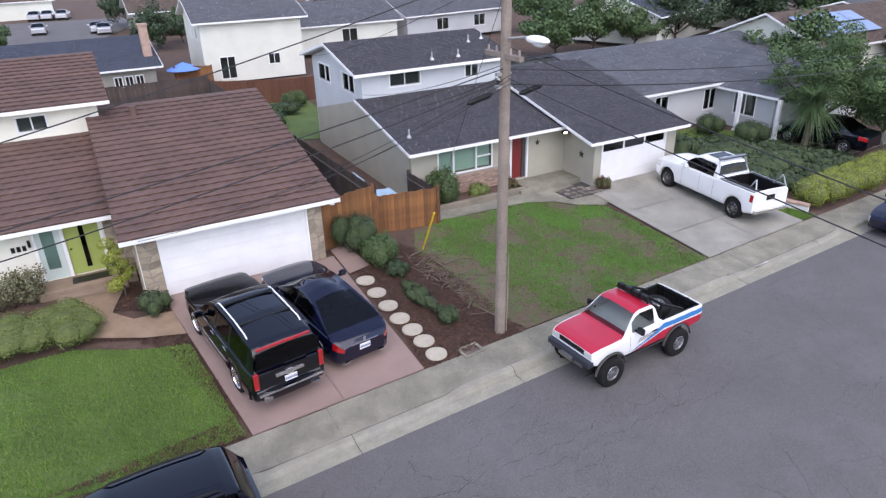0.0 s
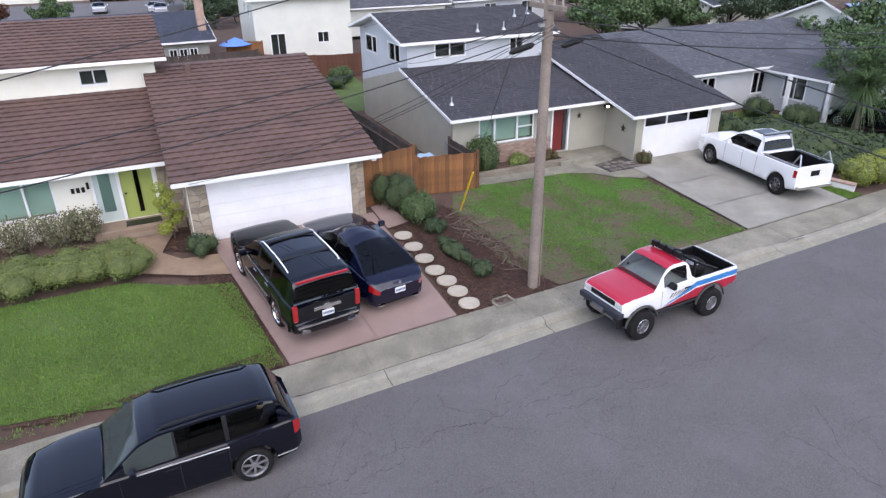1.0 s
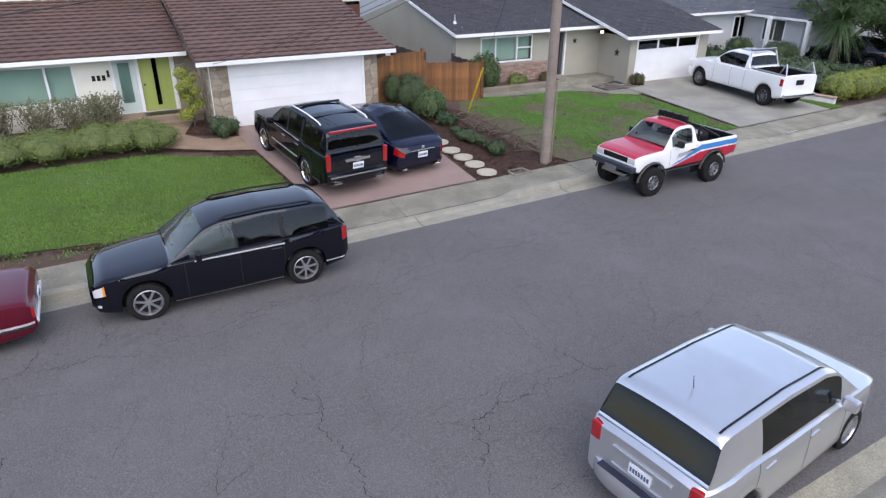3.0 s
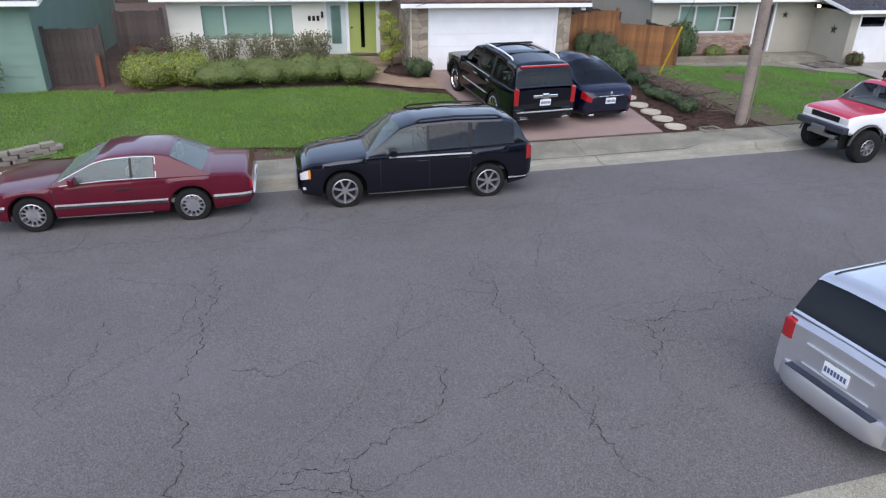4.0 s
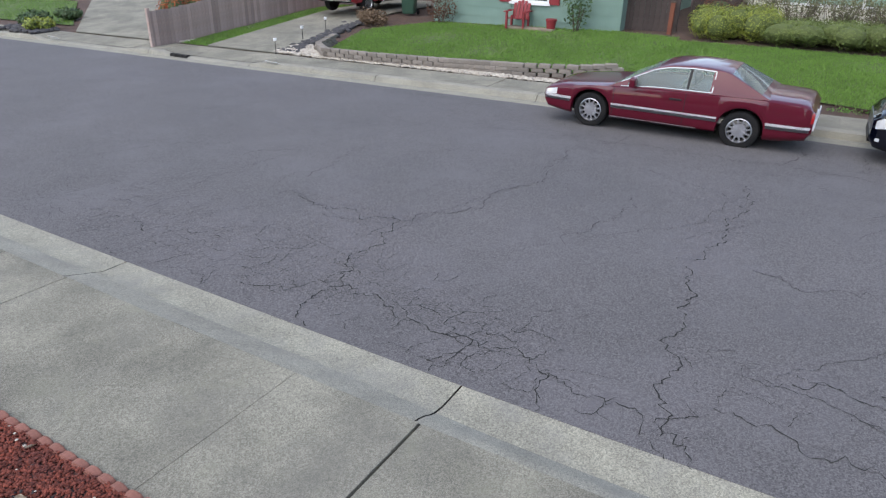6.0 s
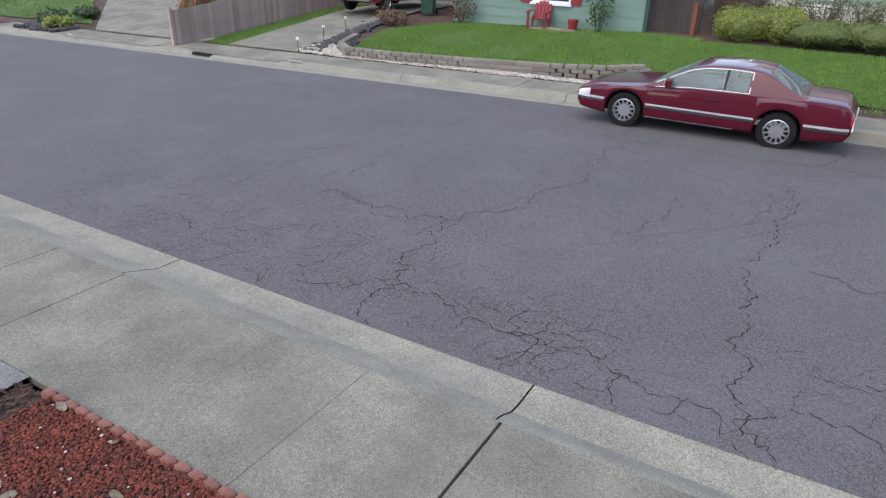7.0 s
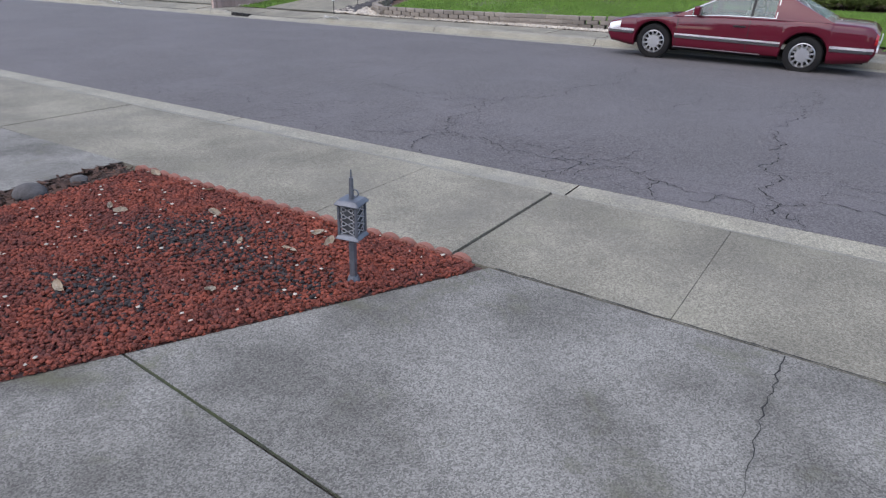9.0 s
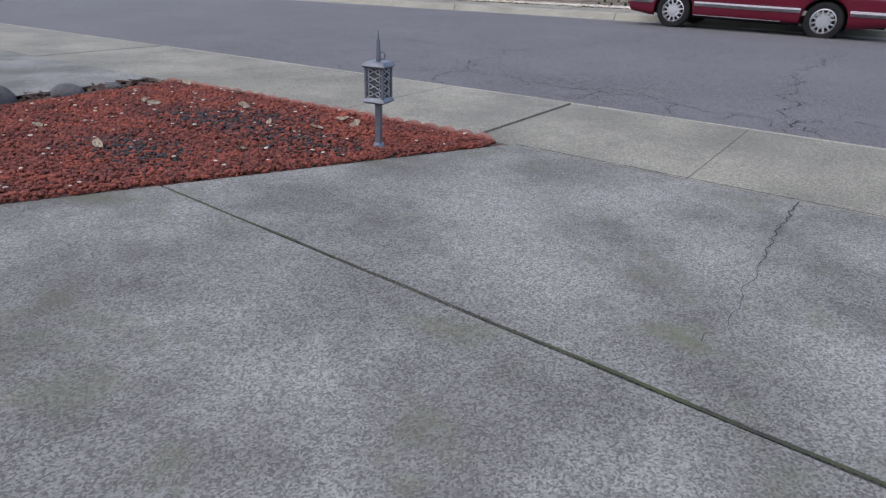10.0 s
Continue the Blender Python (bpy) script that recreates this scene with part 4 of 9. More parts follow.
    shingle_roof(h, (19.3, 34.0, 5.07), (-8.3, 0, 0), (0, -3.75, 0.92), 29, 24, SHINGLE, seed=5)
    shingle_roof(h, (24.25, 33.8, 3.0), (-5.7, 0, 0), (0, -6.2, 1.29), 20, 30, SHINGLE, seed=6)
    for x, y, z in ((11.8, 23.0, 3.03), (15.15, 27.15, 5.24), (16.55, 27.15, 5.24), (18.0, 28.65, 5.6), (18.9, 28.9, 5.66)):
        v = part("vent_pipe", rod((x, y, z), (x, y, z + 0.34), 0.035, None, 8), VENT_METAL, h)
        part("flashing", rod((x, y, z - 0.04), (x, y, z + 0.1), 0.13, 0.05, 10), VENT_METAL, v)
    part("meter_box", box(11.42, 11.5, 22.7, 22.95, 1.2, 1.6), GREY_METAL, h)


GREY_METAL = mat("grey painted metal", (0.3, 0.31, 0.31), (0.26, 0.27, 0.27), 3, 40, 0.1, 0.5, 0.1)


# ---- the sage green house ----
def green_house():
    h = thing("house", "sage green board-clad house with dark red shutters", "house")
    z0 = 0.3
    win = (-14.0, -12.75, 1.35, 2.75)
    wall_with(h, "x", 18.0, 0.18, -17.2, -10.2, z0, 3.2, [win], SAGE)
    boards(h, "x", 18.0, -1, -17.2, -10.2, z0 + 0.1, 3.1, 0.31, SAGE, (win,))
    w = window(h, "x", 18.0, 0.18, *win, 1, DIM, wide=0.08)
    part("sill", box(win[0] - 0.12, win[1] + 0.12, 17.9, 17.98, win[2] - 0.14, win[2] - 0.06), WHITE, w)
    for a, b in ((-14.5, -14.09), (-12.66, -12.3)):
        s = part("shutter", box(a, b, 17.93, 17.97, 1.25, 2.9), SHUTTER, h)
        for k in range(14):
            part("louvre", box(a + 0.05, b - 0.05, 17.915, 17.932, 1.33 + k * 0.11, 1.41 + k * 0.11), SHUTTER, s)
    wall_with(h, "y", -10.2, -0.18, 18.18, 28, z0, 3.2, [], SAGE)
    wall_with(h, "y", -17.2, 0.18, 18.18, 28, z0, 3.2, [], SAGE)
    wall_with(h, "x", 28, 0.18, -17.2, -10.2, z0, 3.2, [], SAGE)
    part("foundation", box(-17.22, -10.18, 17.97, 18.2, 0.1, z0 + 0.12), mat("grey foundation", (0.16, 0.22, 0.2), (0.13, 0.18, 0.17), 2, 50, 0.2, 0.9), h)
    part("corner_board", box(-10.28, -10.17, 17.95, 18.05, z0, 3.1), SAGE, h)
    shingle_roof(h, (-17.7, 17.4, 3.15), (8.0, 0, 0), (0, 5.8, 1.4), 30, 40, GREY_SHINGLE, seed=8)
    shingle_roof(h, (-9.7, 28.8, 3.15), (-8.0, 0, 0), (0, -5.6, 1.4), 20, 20, GREY_SHINGLE, seed=9)
    part("step_stone", box(-13.9, -12.2, 17.2, 17.6, 0.35, 0.56, bevel=0.04), STONE, h)


cream_house()
grey_house()
green_house()


# ---- cars ----
DARK_GLASS = car_glass("tinted car glass", (0.1, 0.11, 0.12))
CLEAR_GLASS = car_glass("clear car glass", (0.62, 0.68, 0.66))
# the film of the next two panes paints in a pale sky sheen
HAZED_GLASS = car_glass("clear car glass with painted sheen", (0.55, 0.62, 0.6), 0.28)
SMOKY_GLASS = car_glass("green-tinted car glass with painted sheen", (0.36, 0.42, 0.4), 0.11)
TYRE = mat("tyre rubber", (0.013, 0.013, 0.014), (0.02, 0.019, 0.018), 6, 60, 0.3, 0.9, 0.2, 0.004, spec=0.15)
ALLOY = plain("alloy", (0.5, 0.5, 0.52), 0.3, 0.85)
MID_ALLOY = plain("satin alloy", (0.4, 0.4, 0.42), 0.35, 0.75)
GREY_ALLOY = plain("grey alloy", (0.32, 0.32, 0.34), 0.3, 1.0)
CABIN = mat("dark cabin trim", (0.03, 0.03, 0.033), (0.045, 0.045, 0.047), 8, 60, 0.2, 0.8)
CREAM_CABIN = mat("cream leather", (0.42, 0.4, 0.36), (0.36, 0.34, 0.3), 8, 60, 0.2, 0.6)
TRIM = plain("bright trim", (0.85, 0.85, 0.86), 0.3, 0.15)
RED_LAMP = plain("red lamp glass", (0.33, 0.007, 0.01), 0.15, 0, 1.0)
CLEAR_LAMP = plain("clear lamp glass", (0.75, 0.75, 0.74), 0.12, 0.3, 1.0)
AMBER_LAMP = plain("amber lamp glass", (0.7, 0.25, 0.03), 0.15, 0, 1.0)
PLATE = plain("number plate white", (0.72, 0.74, 0.76), 0.4)
PLATE_INK = plain("number plate ink", (0.08, 0.1, 0.2), 0.5)
UNDER = plain("underbody black", (0.01, 0.01, 0.01), 0.9)


def smoothed(pts, s, r=0.05):
    xs, ys = [p[0] for p in pts], [p[1] for p in pts]
    return float(np.mean([np.interp(s + d * r, xs, ys) for d in (-1.5, -1, -0.5, 0, 0.5, 1, 1.5)]))


def wheel_parts(car, name, at, r, width, side, rim_mat, spokes, hub_r=0.62, covers=False):
    """side: +1 outer face towards +y, -1 towards -y."""
    w = part(name, bmesh.new(), TYRE, car)
    w.location = at
    prof = [(hub_r * r, -0.5), (0.86 * r, -0.5), (0.96 * r, -0.42), (r, -0.25), (r, 0.25), (0.96 * r, 0.42), (0.86 * r, 0.5), (hub_r * r, 0.46)]
    n = 32
    bm = sheet(range(n + 1), range(len(prof)), lambda i, j: (prof[j][0] * math.cos(2 * math.pi * i / n), prof[j][1] * width * side, prof[j][0] * math.sin(2 * math.pi * i / n)))
    bmesh.ops.remove_doubles(bm, verts=bm.verts, dist=1e-5)
    part("tyre", bm, TYRE, w, smooth=True)
    rr, out = hub_r * r, width * side
    bm = bmesh.new()
    ring = [(rr, 0.42), (rr * 0.93, 0.46), (rr * 0.88, 0.34), (rr * 0.84, -0.2)]
    sheet(range(n + 1), range(4), lambda i, j: (ring[j][0] * math.cos(2 * math.pi * i / n), ring[j][1] * out, ring[j][0] * math.sin(2 * math.pi * i / n)), bm)
    rod((0, 0.1 * out, 0), (0, 0.4 * out, 0), rr * 0.24, rr * 0.2, 16, bm)
    if covers:
        rod((0, 0.1 * out, 0), (0, 0.33 * out, 0), rr * 0.62, rr * 0.55, 24, bm)
    for k in range(spokes):
        a = 2 * math.pi * k / spokes + 0.3
        m = Matrix.Rotation(-a, 4, "Y")
        g = bmesh.ops.create_cube(bm, size=1.0, matrix=m @ Matrix.Translation((rr * 0.55, 0.33 * out, 0)) @ Matrix.Diagonal((rr * 0.75, 0.1 * width, rr * (0.13 if covers else 0.75 / spokes + 0.05), 1)))
    bmesh.ops.remove_doubles(bm, verts=bm.verts, dist=1e-5)
    part("rim", bm, rim_mat, w)
    part("brake_disc", rod((0, -0.2 * out, 0), (0, 0.02 * out, 0), rr * 0.86, rr * 0.86, 24), UNDER, w)
    return w


def build_car(name, label, category, at, spec):
    L, W = spec["L"], spec["W"]
    car = thing(name, label, category, at)
    deck, roof, low, plan = spec["deck"], spec["roof"], spec["low"], spec["plan"]
    axles, R = spec["axles"], spec["R"]
    arch = spec.get("arch", R * 1.16)
    hub_z = spec.get("hub_z", R)
    nside = spec.get("side_rows", 6)
    st = set(span(0, L, 0.045)) | set(span(0, 0.3, 0.02)) | set(span(L - 0.3, L, 0.02))
    for a in axles:
        st |= set(span(a - arch - 0.02, a + arch + 0.02, 0.025))
    if roof:
        for a, b in zip(roof, roof[1:]):
            if abs(b[1] - a[1]) > 0.15:
                st |= set(span(a[0], b[0], 0.03))
    st = sorted(st)
    st = [s for i, s in enumerate(st) if i == 0 or s - st[i - 1] > 0.004]

    def hw(s):
        return W / 2 * smoothed(plan, s, 0.03)

    def zdeck(s):
        return smoothed(deck, s, 0.04)

    def bottom(s):
        b = float(np.interp(s, [p[0] for p in low], [p[1] for p in low]))
        for a in axles:
            if abs(s - a) < arch:
                b = max(b, hub_z + math.sqrt(arch * arch - (s - a) ** 2))
        return b

    fr = [0.0, 0.06] + [0.12 + 0.76 * i / nside for i in range(nside + 1)] + [0.96]

    def section(s):
        h, zb, zt = hw(s), bottom(s), zdeck(s)
        zt = max(zt, zb + 0.08)
        out = []
        for f in fr:
            k = 0.9 if f == 0 else 0.965 if f < 0.1 else 1.0 - 0.035 * max(0, (f - 0.55) / 0.45) ** 2 - 0.02 * max(0, (0.45 - f) / 0.45) ** 2
            out.append((h * k, zb + (zt - zb) * f))
        c = spec.get("crown", 0.03)
        out += [(h * 0.93, zt - 0.004), (h * 0.84, zt + 0.3 * c), (h * 0.45, zt + 0.8 * c), (0.0, zt + c)]
        return out

    groups = {}
    lamp = spec.get("lamps", ())
    bed = spec.get("bed")

    def put(key, quad):
        groups.setdefault(key, []).append(quad)

    secs = [section(s) for s in st]
    nr = len(secs[0])
    ntop = len(fr)
    for i in range(len(st) - 1):
        s = (st[i] + st[i + 1]) / 2
        for j in range(nr - 1):
            if bed and bed[0] < s < bed[1] and j >= ntop:
                continue
            a, b, c, d = secs[i][j], secs[i][j + 1], secs[i + 1][j + 1], secs[i + 1][j]
            f = (fr[j] + fr[j + 1]) / 2 if j < ntop - 1 else 1.0
            key = "body"
            for lname, lm, s0, s1, f0, f1 in lamp:
                if s0 < s < s1 and f0 < f < f1:
                    key = lname
            if key == "body" and "paint_at" in spec:
                key = spec["paint_at"](s, (a[1] + c[1]) / 2, j >= ntop)
            X0, X1 = L / 2 - st[i], L / 2 - st[i + 1]
            for sg in (1, -1):
                q = [(X0, a[0] * sg, a[1]), (X0, b[0] * sg, b[1]), (X1, c[0] * sg, c[1]), (X1, d[0] * sg, d[1])]
                put(key if key in ("body",) or key.startswith("paint") else (key, sg), q if sg < 0 else q[::-1])
    for i, flip in ((0, False), (len(st) - 1, True)):
        X = L / 2 - st[i]
        for j in range(nr - 1):
            a, b = secs[i][j], secs[i][j + 1]
            q = [(X, a[0], a[1]), (X, b[0], b[1]), (X, -b[0], b[1]), (X, -a[0], a[1])]
            put("body" if "paint_at" not in spec else spec["paint_at"](st[i], (a[1] + b[1]) / 2, False), q if flip else q[::-1])
    # greenhouse
    if roof:
        s0, s1 = roof[0][0], roof[-1][0]
        gs = [s for s in st if s0 <= s <= s1]
        H = max(p[1] for p in roof)
        belt_w, tumble = spec.get("belt_w", 0.93), spec.get("tumble", 0.16)
        gf = [0.0, 0.07, 0.46, spec.get("window_top", 0.86), spec.get("window_top", 0.86) * 0.4 + 0.6]

        def cabin(s):
            zd = zdeck(s) - 0.005
            zr = max(smoothed(roof, s, 0.03), zd + 0.004)
            h = zr - zd
            w0 = hw(s) * belt_w
            wr = w0 - tumble * h / (H - zdeck((s0 + s1) / 2))
            out = [(w0 + (wr - w0) * f ** 1.3, zd + h * f) for f in gf]
            rnd = spec.get("round", 0.05) * min(1, h / 0.3)
            return out + [(wr - 0.6 * rnd, zd + h * 0.985), (wr - 1.8 * rnd, zd + h), (wr * 0.5, zd + h + 0.4 * rnd), (0, zd + h + 0.6 * rnd)]

        cs = [cabin(s) for s in gs]
        for i in range(len(gs) - 1):
            s = (gs[i] + gs[i + 1]) / 2
            for j in range(len(cs[0]) - 1):
                a, b, c, d = cs[i][j], cs[i][j + 1], cs[i + 1][j + 1], cs[i + 1][j]
                key = "body"
                if "paint_at" in spec:
                    key = spec["paint_at"](s, 9.0 if j >= 5 else 1.3, j >= 5)
                if spec.get("black_pillars") and 1 <= j < 3 and spec["side_windows"][0][0] < s < spec["side_windows"][-1][1]:
                    key = "pillar%d" % sum(w[1] < s for w in spec["side_windows"])
                for k, (w0, w1) in enumerate(spec["side_windows"]):
                    if w0 < s < w1 and 1 <= j < 3:
                        key = "side_window%d" % k
                if spec["windshield"][0] < s < spec["windshield"][1] and j >= 5:
                    key = "windshield"
                if spec["rear_window"][0] < s < spec["rear_window"][1] and j >= spec.get("rear_from", 4 if spec.get("wrap_rear") else 5):
                    key = "rear_window"
                for nm, s2, s3 in spec.get("roof_glass", ()):
                    if s2 < s < s3 and j >= 6:
                        key = nm
                X0, X1 = L / 2 - gs[i], L / 2 - gs[i + 1]
                for sg in (1, -1):
                    q = [(X0, a[0] * sg, a[1]), (X0, b[0] * sg, b[1]), (X1, c[0] * sg, c[1]), (X1, d[0] * sg, d[1])]
                    put((key, sg) if key.startswith(("side_window", "pillar")) else key, q if sg < 0 else q[::-1])
    paint = spec["paint"]
    mats = {"body": paint}
    glass = spec.get("glass", DARK_GLASS)
    done = {}
    for key, quads in groups.items():
        kname = key[0] if isinstance(key, tuple) else key
        bm = bmesh.new()
        for q in quads:
            try:
                bm.faces.new([bm.verts.new(p) for p in q])
            except ValueError:
                pass
        bmesh.ops.remove_doubles(bm, verts=bm.verts, dist=0.0008)
        base = kname.rstrip("0123456789")
        if kname == "body":
            m, nm = paint, "body"
        elif base == "pillar":
            m, nm = BLACK, "pillar"
        elif kname.startswith("paint"):
            m, nm = spec["paints"][kname], "panel"
        elif base in ("side_window", "windshield", "rear_window", "sunroof"):
            m, nm = (spec.get("front_glass", glass) if (kname == "side_window0" or base == "windshield") else glass), base
        else:
            m, nm = [l[1] for l in lamp if l[0] == kname][0], base
        done[key] = part(nm, bm, m, car, smooth=nm not in ("brake_light",))
    # underside, wheel wells, cabin floor
    lowz = min(p[1] for p in low)
    part("underbody", box(-L / 2 + 0.15, L / 2 - 0.15, -W / 2 + 0.3, W / 2 - 0.3, lowz + 0.03, zdeck(L / 2) - 0.35), UNDER, car)
    if roof:
        sm = (spec["windshield"][1] + spec["rear_window"][0]) / 2
        trim = spec.get("cabin", CABIN)
        for k, s in enumerate(spec.get("seats", (spec["windshield"][1] + 0.35,))):
            for y in (-0.36, 0.36):
                bm = box(L / 2 - s - 0.25, L / 2 - s + 0.25, y - 0.25, y + 0.25, zdeck(s) - 0.45, zdeck(s) - 0.25, bevel=0.05)
                box(L / 2 - s - 0.38, L / 2 - s - 0.22, y - 0.24, y + 0.24, zdeck(s) - 0.4, zdeck(s) + 0.12, bm, 0.05)
                box(L / 2 - s - 0.38, L / 2 - s - 0.28, y - 0.12, y + 0.12, zdeck(s) + 0.14, zdeck(s) + 0.3, bm, 0.04)
                part("seat", bm, trim, car)
        sd = spec["windshield"][0] + 0.55
        part("dashboard", box(L / 2 - sd - 0.2, L / 2 - sd + 0.3, -hw(sd) * 0.84, hw(sd) * 0.84, zdeck(sd) - 0.25, zdeck(sd) - 0.01, bevel=0.05), CABIN, car)
        fs, rs = spec["windshield"][0] + 0.3, spec["rear_window"][1] - 0.1
        part("cabin_floor", box(L / 2 - rs, L / 2 - fs, -hw(sm) * 0.86, hw(sm) * 0.86, zdeck(sm) - 0.5, zdeck(sm) - 0.42), trim, car)
    inset = spec.get("wheel_in", 0.02)
    for a in axles:
        for sg in (1, -1):
            wheel_parts(car, "wheel", (L / 2 - a, sg * (W / 2 - inset - spec["tw"] / 2), hub_z), R, spec["tw"], sg, spec["rim"], spec["spokes"], spec.get("hub_r", 0.64), spec.get("covers", False))
            part("wheel_well", box(L / 2 - a - arch * 0.98, L / 2 - a + arch * 0.98, min(sg * (W / 2 - 0.32), sg * (W / 2 - 0.3)), max(sg * (W / 2 - 0.32), sg * (W / 2 - 0.3)), hub_z * 0.7, hub_z + arch), UNDER, car)
    for s2, s3, m in spec.get("rails", ()):
        for sg in (1, -1):
            bm = bmesh.new()
            pts = [cabin(s) for s in span(s2, s3, 0.12)]
            line = [Vector((L / 2 - s, sg * (p[5][0] - 0.03), p[5][1] + 0.055)) for s, p in zip(span(s2, s3, 0.12), pts)]
            line[0].z -= 0.05
            line[-1].z -= 0.05
            part("roof_rail", tube(line, 0.02, 8, bm), m, car, smooth=True)
    for s2, s3 in spec.get("window_chrome", ()):
        for sg in (1, -1):
            for row, dz in ((3, 0.008), (1, 0.006)):
                bm = sheet(span(s2, s3, 0.06), (-dz, dz), lambda s, d: (L / 2 - s, sg * (cabin(s)[row][0] + 0.007 - d * 0.3), cabin(s)[row][1] + d))
                part("window_trim", bm, GREY_ALLOY, car)
            bm = sheet((0.0, 1.0), (-0.008, 0.008), lambda u, d: (L / 2 - s3 - d, sg * (cabin(s3)[1][0] * (1 - u) + cabin(s3)[3][0] * u + 0.008), cabin(s3)[1][1] * (1 - u) + cabin(s3)[3][1] * u))
            part("window_trim", bm, GREY_ALLOY, car)
    for s2, s3 in spec.get("roof_strips", ()):
        for sg in (1, -1):
            bm = sheet(span(s2, s3, 0.1), (-0.014, 0.014), lambda s, d: (L / 2 - s, sg * (cabin(s)[6][0] + d), cabin(s)[6][1] + 0.006))
            part("roof_strip", bm, BLACK, car)
    for x, h, z0, z1, deep, m in spec.get("bumpers", ()):
        sg = 1 if x > 0 else -1
        prof = [(0.0, z0), (0.7, z0 + 0.01), (1.0, z0 + 0.25 * (z1 - z0)), (1.0, z0 + 0.75 * (z1 - z0)), (0.85, z1 - 0.01), (0.0, z1)]
        bm = sheet(span(-1, 1, 0.1), prof, lambda u, rz: (x + sg * (deep * rz[0] * (1 - 0.35 * u * u) - 0.3 * abs(u) ** 5), u * h, rz[1]))
        bmesh.ops.recalc_face_normals(bm, faces=bm.faces)
        part("bumper", bm, m, car, smooth=True)
    # fittings
    for nm, m, bx, bev in spec.get("fittings", ()):
        part(nm, box(*bx, bevel=bev), m, car)
    if roof:
        sm = spec["side_windows"][0][0] + 0.12
        for sg in (1, -1):
            yb = hw(sm) * 0.97
            bm = box(L / 2 - sm - 0.06, L / 2 - sm + 0.05, sg * (yb + 0.12) - 0.1, sg * (yb + 0.12) + 0.1, zdeck(sm) + 0.02, zdeck(sm) + 0.19, bevel=0.035)
            box(L / 2 - sm - 0.03, L / 2 - sm + 0.02, sg * yb - 0.05, sg * yb + 0.05, zdeck(sm) + 0.02, zdeck(sm) + 0.08, bm)
            part("door_mirror", bm, spec.get("mirror", paint), car)
        for s in spec.get("handles", ()):
            for sg in (1, -1):
                part("door_handle", box(L / 2 - s - 0.11, L / 2 - s + 0.11, sg * hw(s) * 0.985 - 0.02, sg * hw(s) * 0.985 + 0.02, zdeck(s) - 0.17, zdeck(s) - 0.135, bevel=0.012), spec.get("handle_mat", paint), car)
        for s in spec.get("door_gaps", ()):
            for sg in (1, -1):
                bm = sheet((s - 0.005, s + 0.005), span(0.14, 0.95, 0.08), lambda u, f: (L / 2 - u, sg * (np.interp(f, fr, [p[0] for p in section(u)[: len(fr)]]) + 0.003), np.interp(f, fr, [p[1] for p in section(u)[: len(fr)]])))
                part("door_gap", bm, UNDER, car)
    for s0, s1, f0, f1, m, nm in spec.get("strips", ()):
        for sg in (1, -1):
            def strip_at(u, f):
                sec = section(u)[: len(fr)]
                return (L / 2 - u, sg * (np.interp(f, [p[1] for p in sec], [p[0] for p in sec]) + 0.012), f)
            bm = sheet(span(s0, s1, 0.1), (f0, f1), strip_at)
            g = bmesh.ops.solidify(bm, geom=bm.faces[:], thickness=0.012)
            part(nm, bm, m, car)
    return car


def plate_on(car, x, y, z, facing):
    """A white plate with dark bars for its characters; facing +1 front, -1 rear."""
    p = part("number_plate", box(x - 0.01, x + 0.01, y - 0.155, y + 0.155, z - 0.08, z + 0.08, bevel=0.004), PLATE, car)
    bm = bmesh.new()
    for k in range(7):
        c = y - 0.12 + k * 0.04
        box(x + facing * 0.0105, x + facing * 0.0135, c - 0.014, c + 0.014, z - 0.035, z + 0.03, bm)
    part("plate_lettering", bm, PLATE_INK, p, "dark bars for the characters")["kind"] = "stuff"


def park(x, y, heading, z=None, climb=0.0):
    return Matrix.Translation((x, y, land(x, y) + 0.05 if z is None else z)) @ Matrix.Rotation(radians(heading), 4, "Z") @ Matrix.Rotation(-radians(climb), 4, "Y")


BLACK_PAINT = plain("black car paint", (0.0015, 0.002, 0.006), 0.1, 0.0, 1.0, spec=0.0, coat_ior=1.58)
NAVY_PAINT = plain("dark blue car paint", (0.003, 0.004, 0.018), 0.12, 0.0, 1.0, spec=0.0, coat_ior=1.58)
MAROON = mat("maroon car paint", (0.088, 0.0045, 0.015), (0.08, 0.004, 0.013), 2, 60, 0.05, 0.3, 0.0, spec=0.1, coat=0.75)
SILVER = mat("silver car paint", (0.66, 0.67, 0.7), (0.63, 0.64, 0.67), 3, 400, 0.08, 0.3, 0.0, metal=0.8, coat=1.0)
WHITE_PAINT = mat("white car paint", (0.78, 0.78, 0.78), (0.74, 0.74, 0.74), 2, 40, 0.05, 0.35, 0.0, coat=0.8)
RED_PAINT = mat("red car paint", (0.44, 0.012, 0.038), (0.4, 0.011, 0.033), 2, 40, 0.06, 0.4, 0.0, coat=0.6)
BLUE_STRIPE = mat("blue stripe paint", (0.03, 0.2, 0.5), (0.025, 0.17, 0.45), 2, 40, 0.05, 0.4, 0.0, coat=0.6)
ROUND_PLAN = [(0, 0.62), (0.06, 0.76), (0.2, 0.88), (0.5, 0.955), (1.0, 0.99), (2.0, 1.0)]


def plan_of(L, nose=ROUND_PLAN, tail=((0.0, 0.8), (0.05, 0.87), (0.2, 0.93), (0.6, 0.975), (1.2, 1.0))):
    return list(nose) + [(L - s, w) for s, w in reversed(tail)]


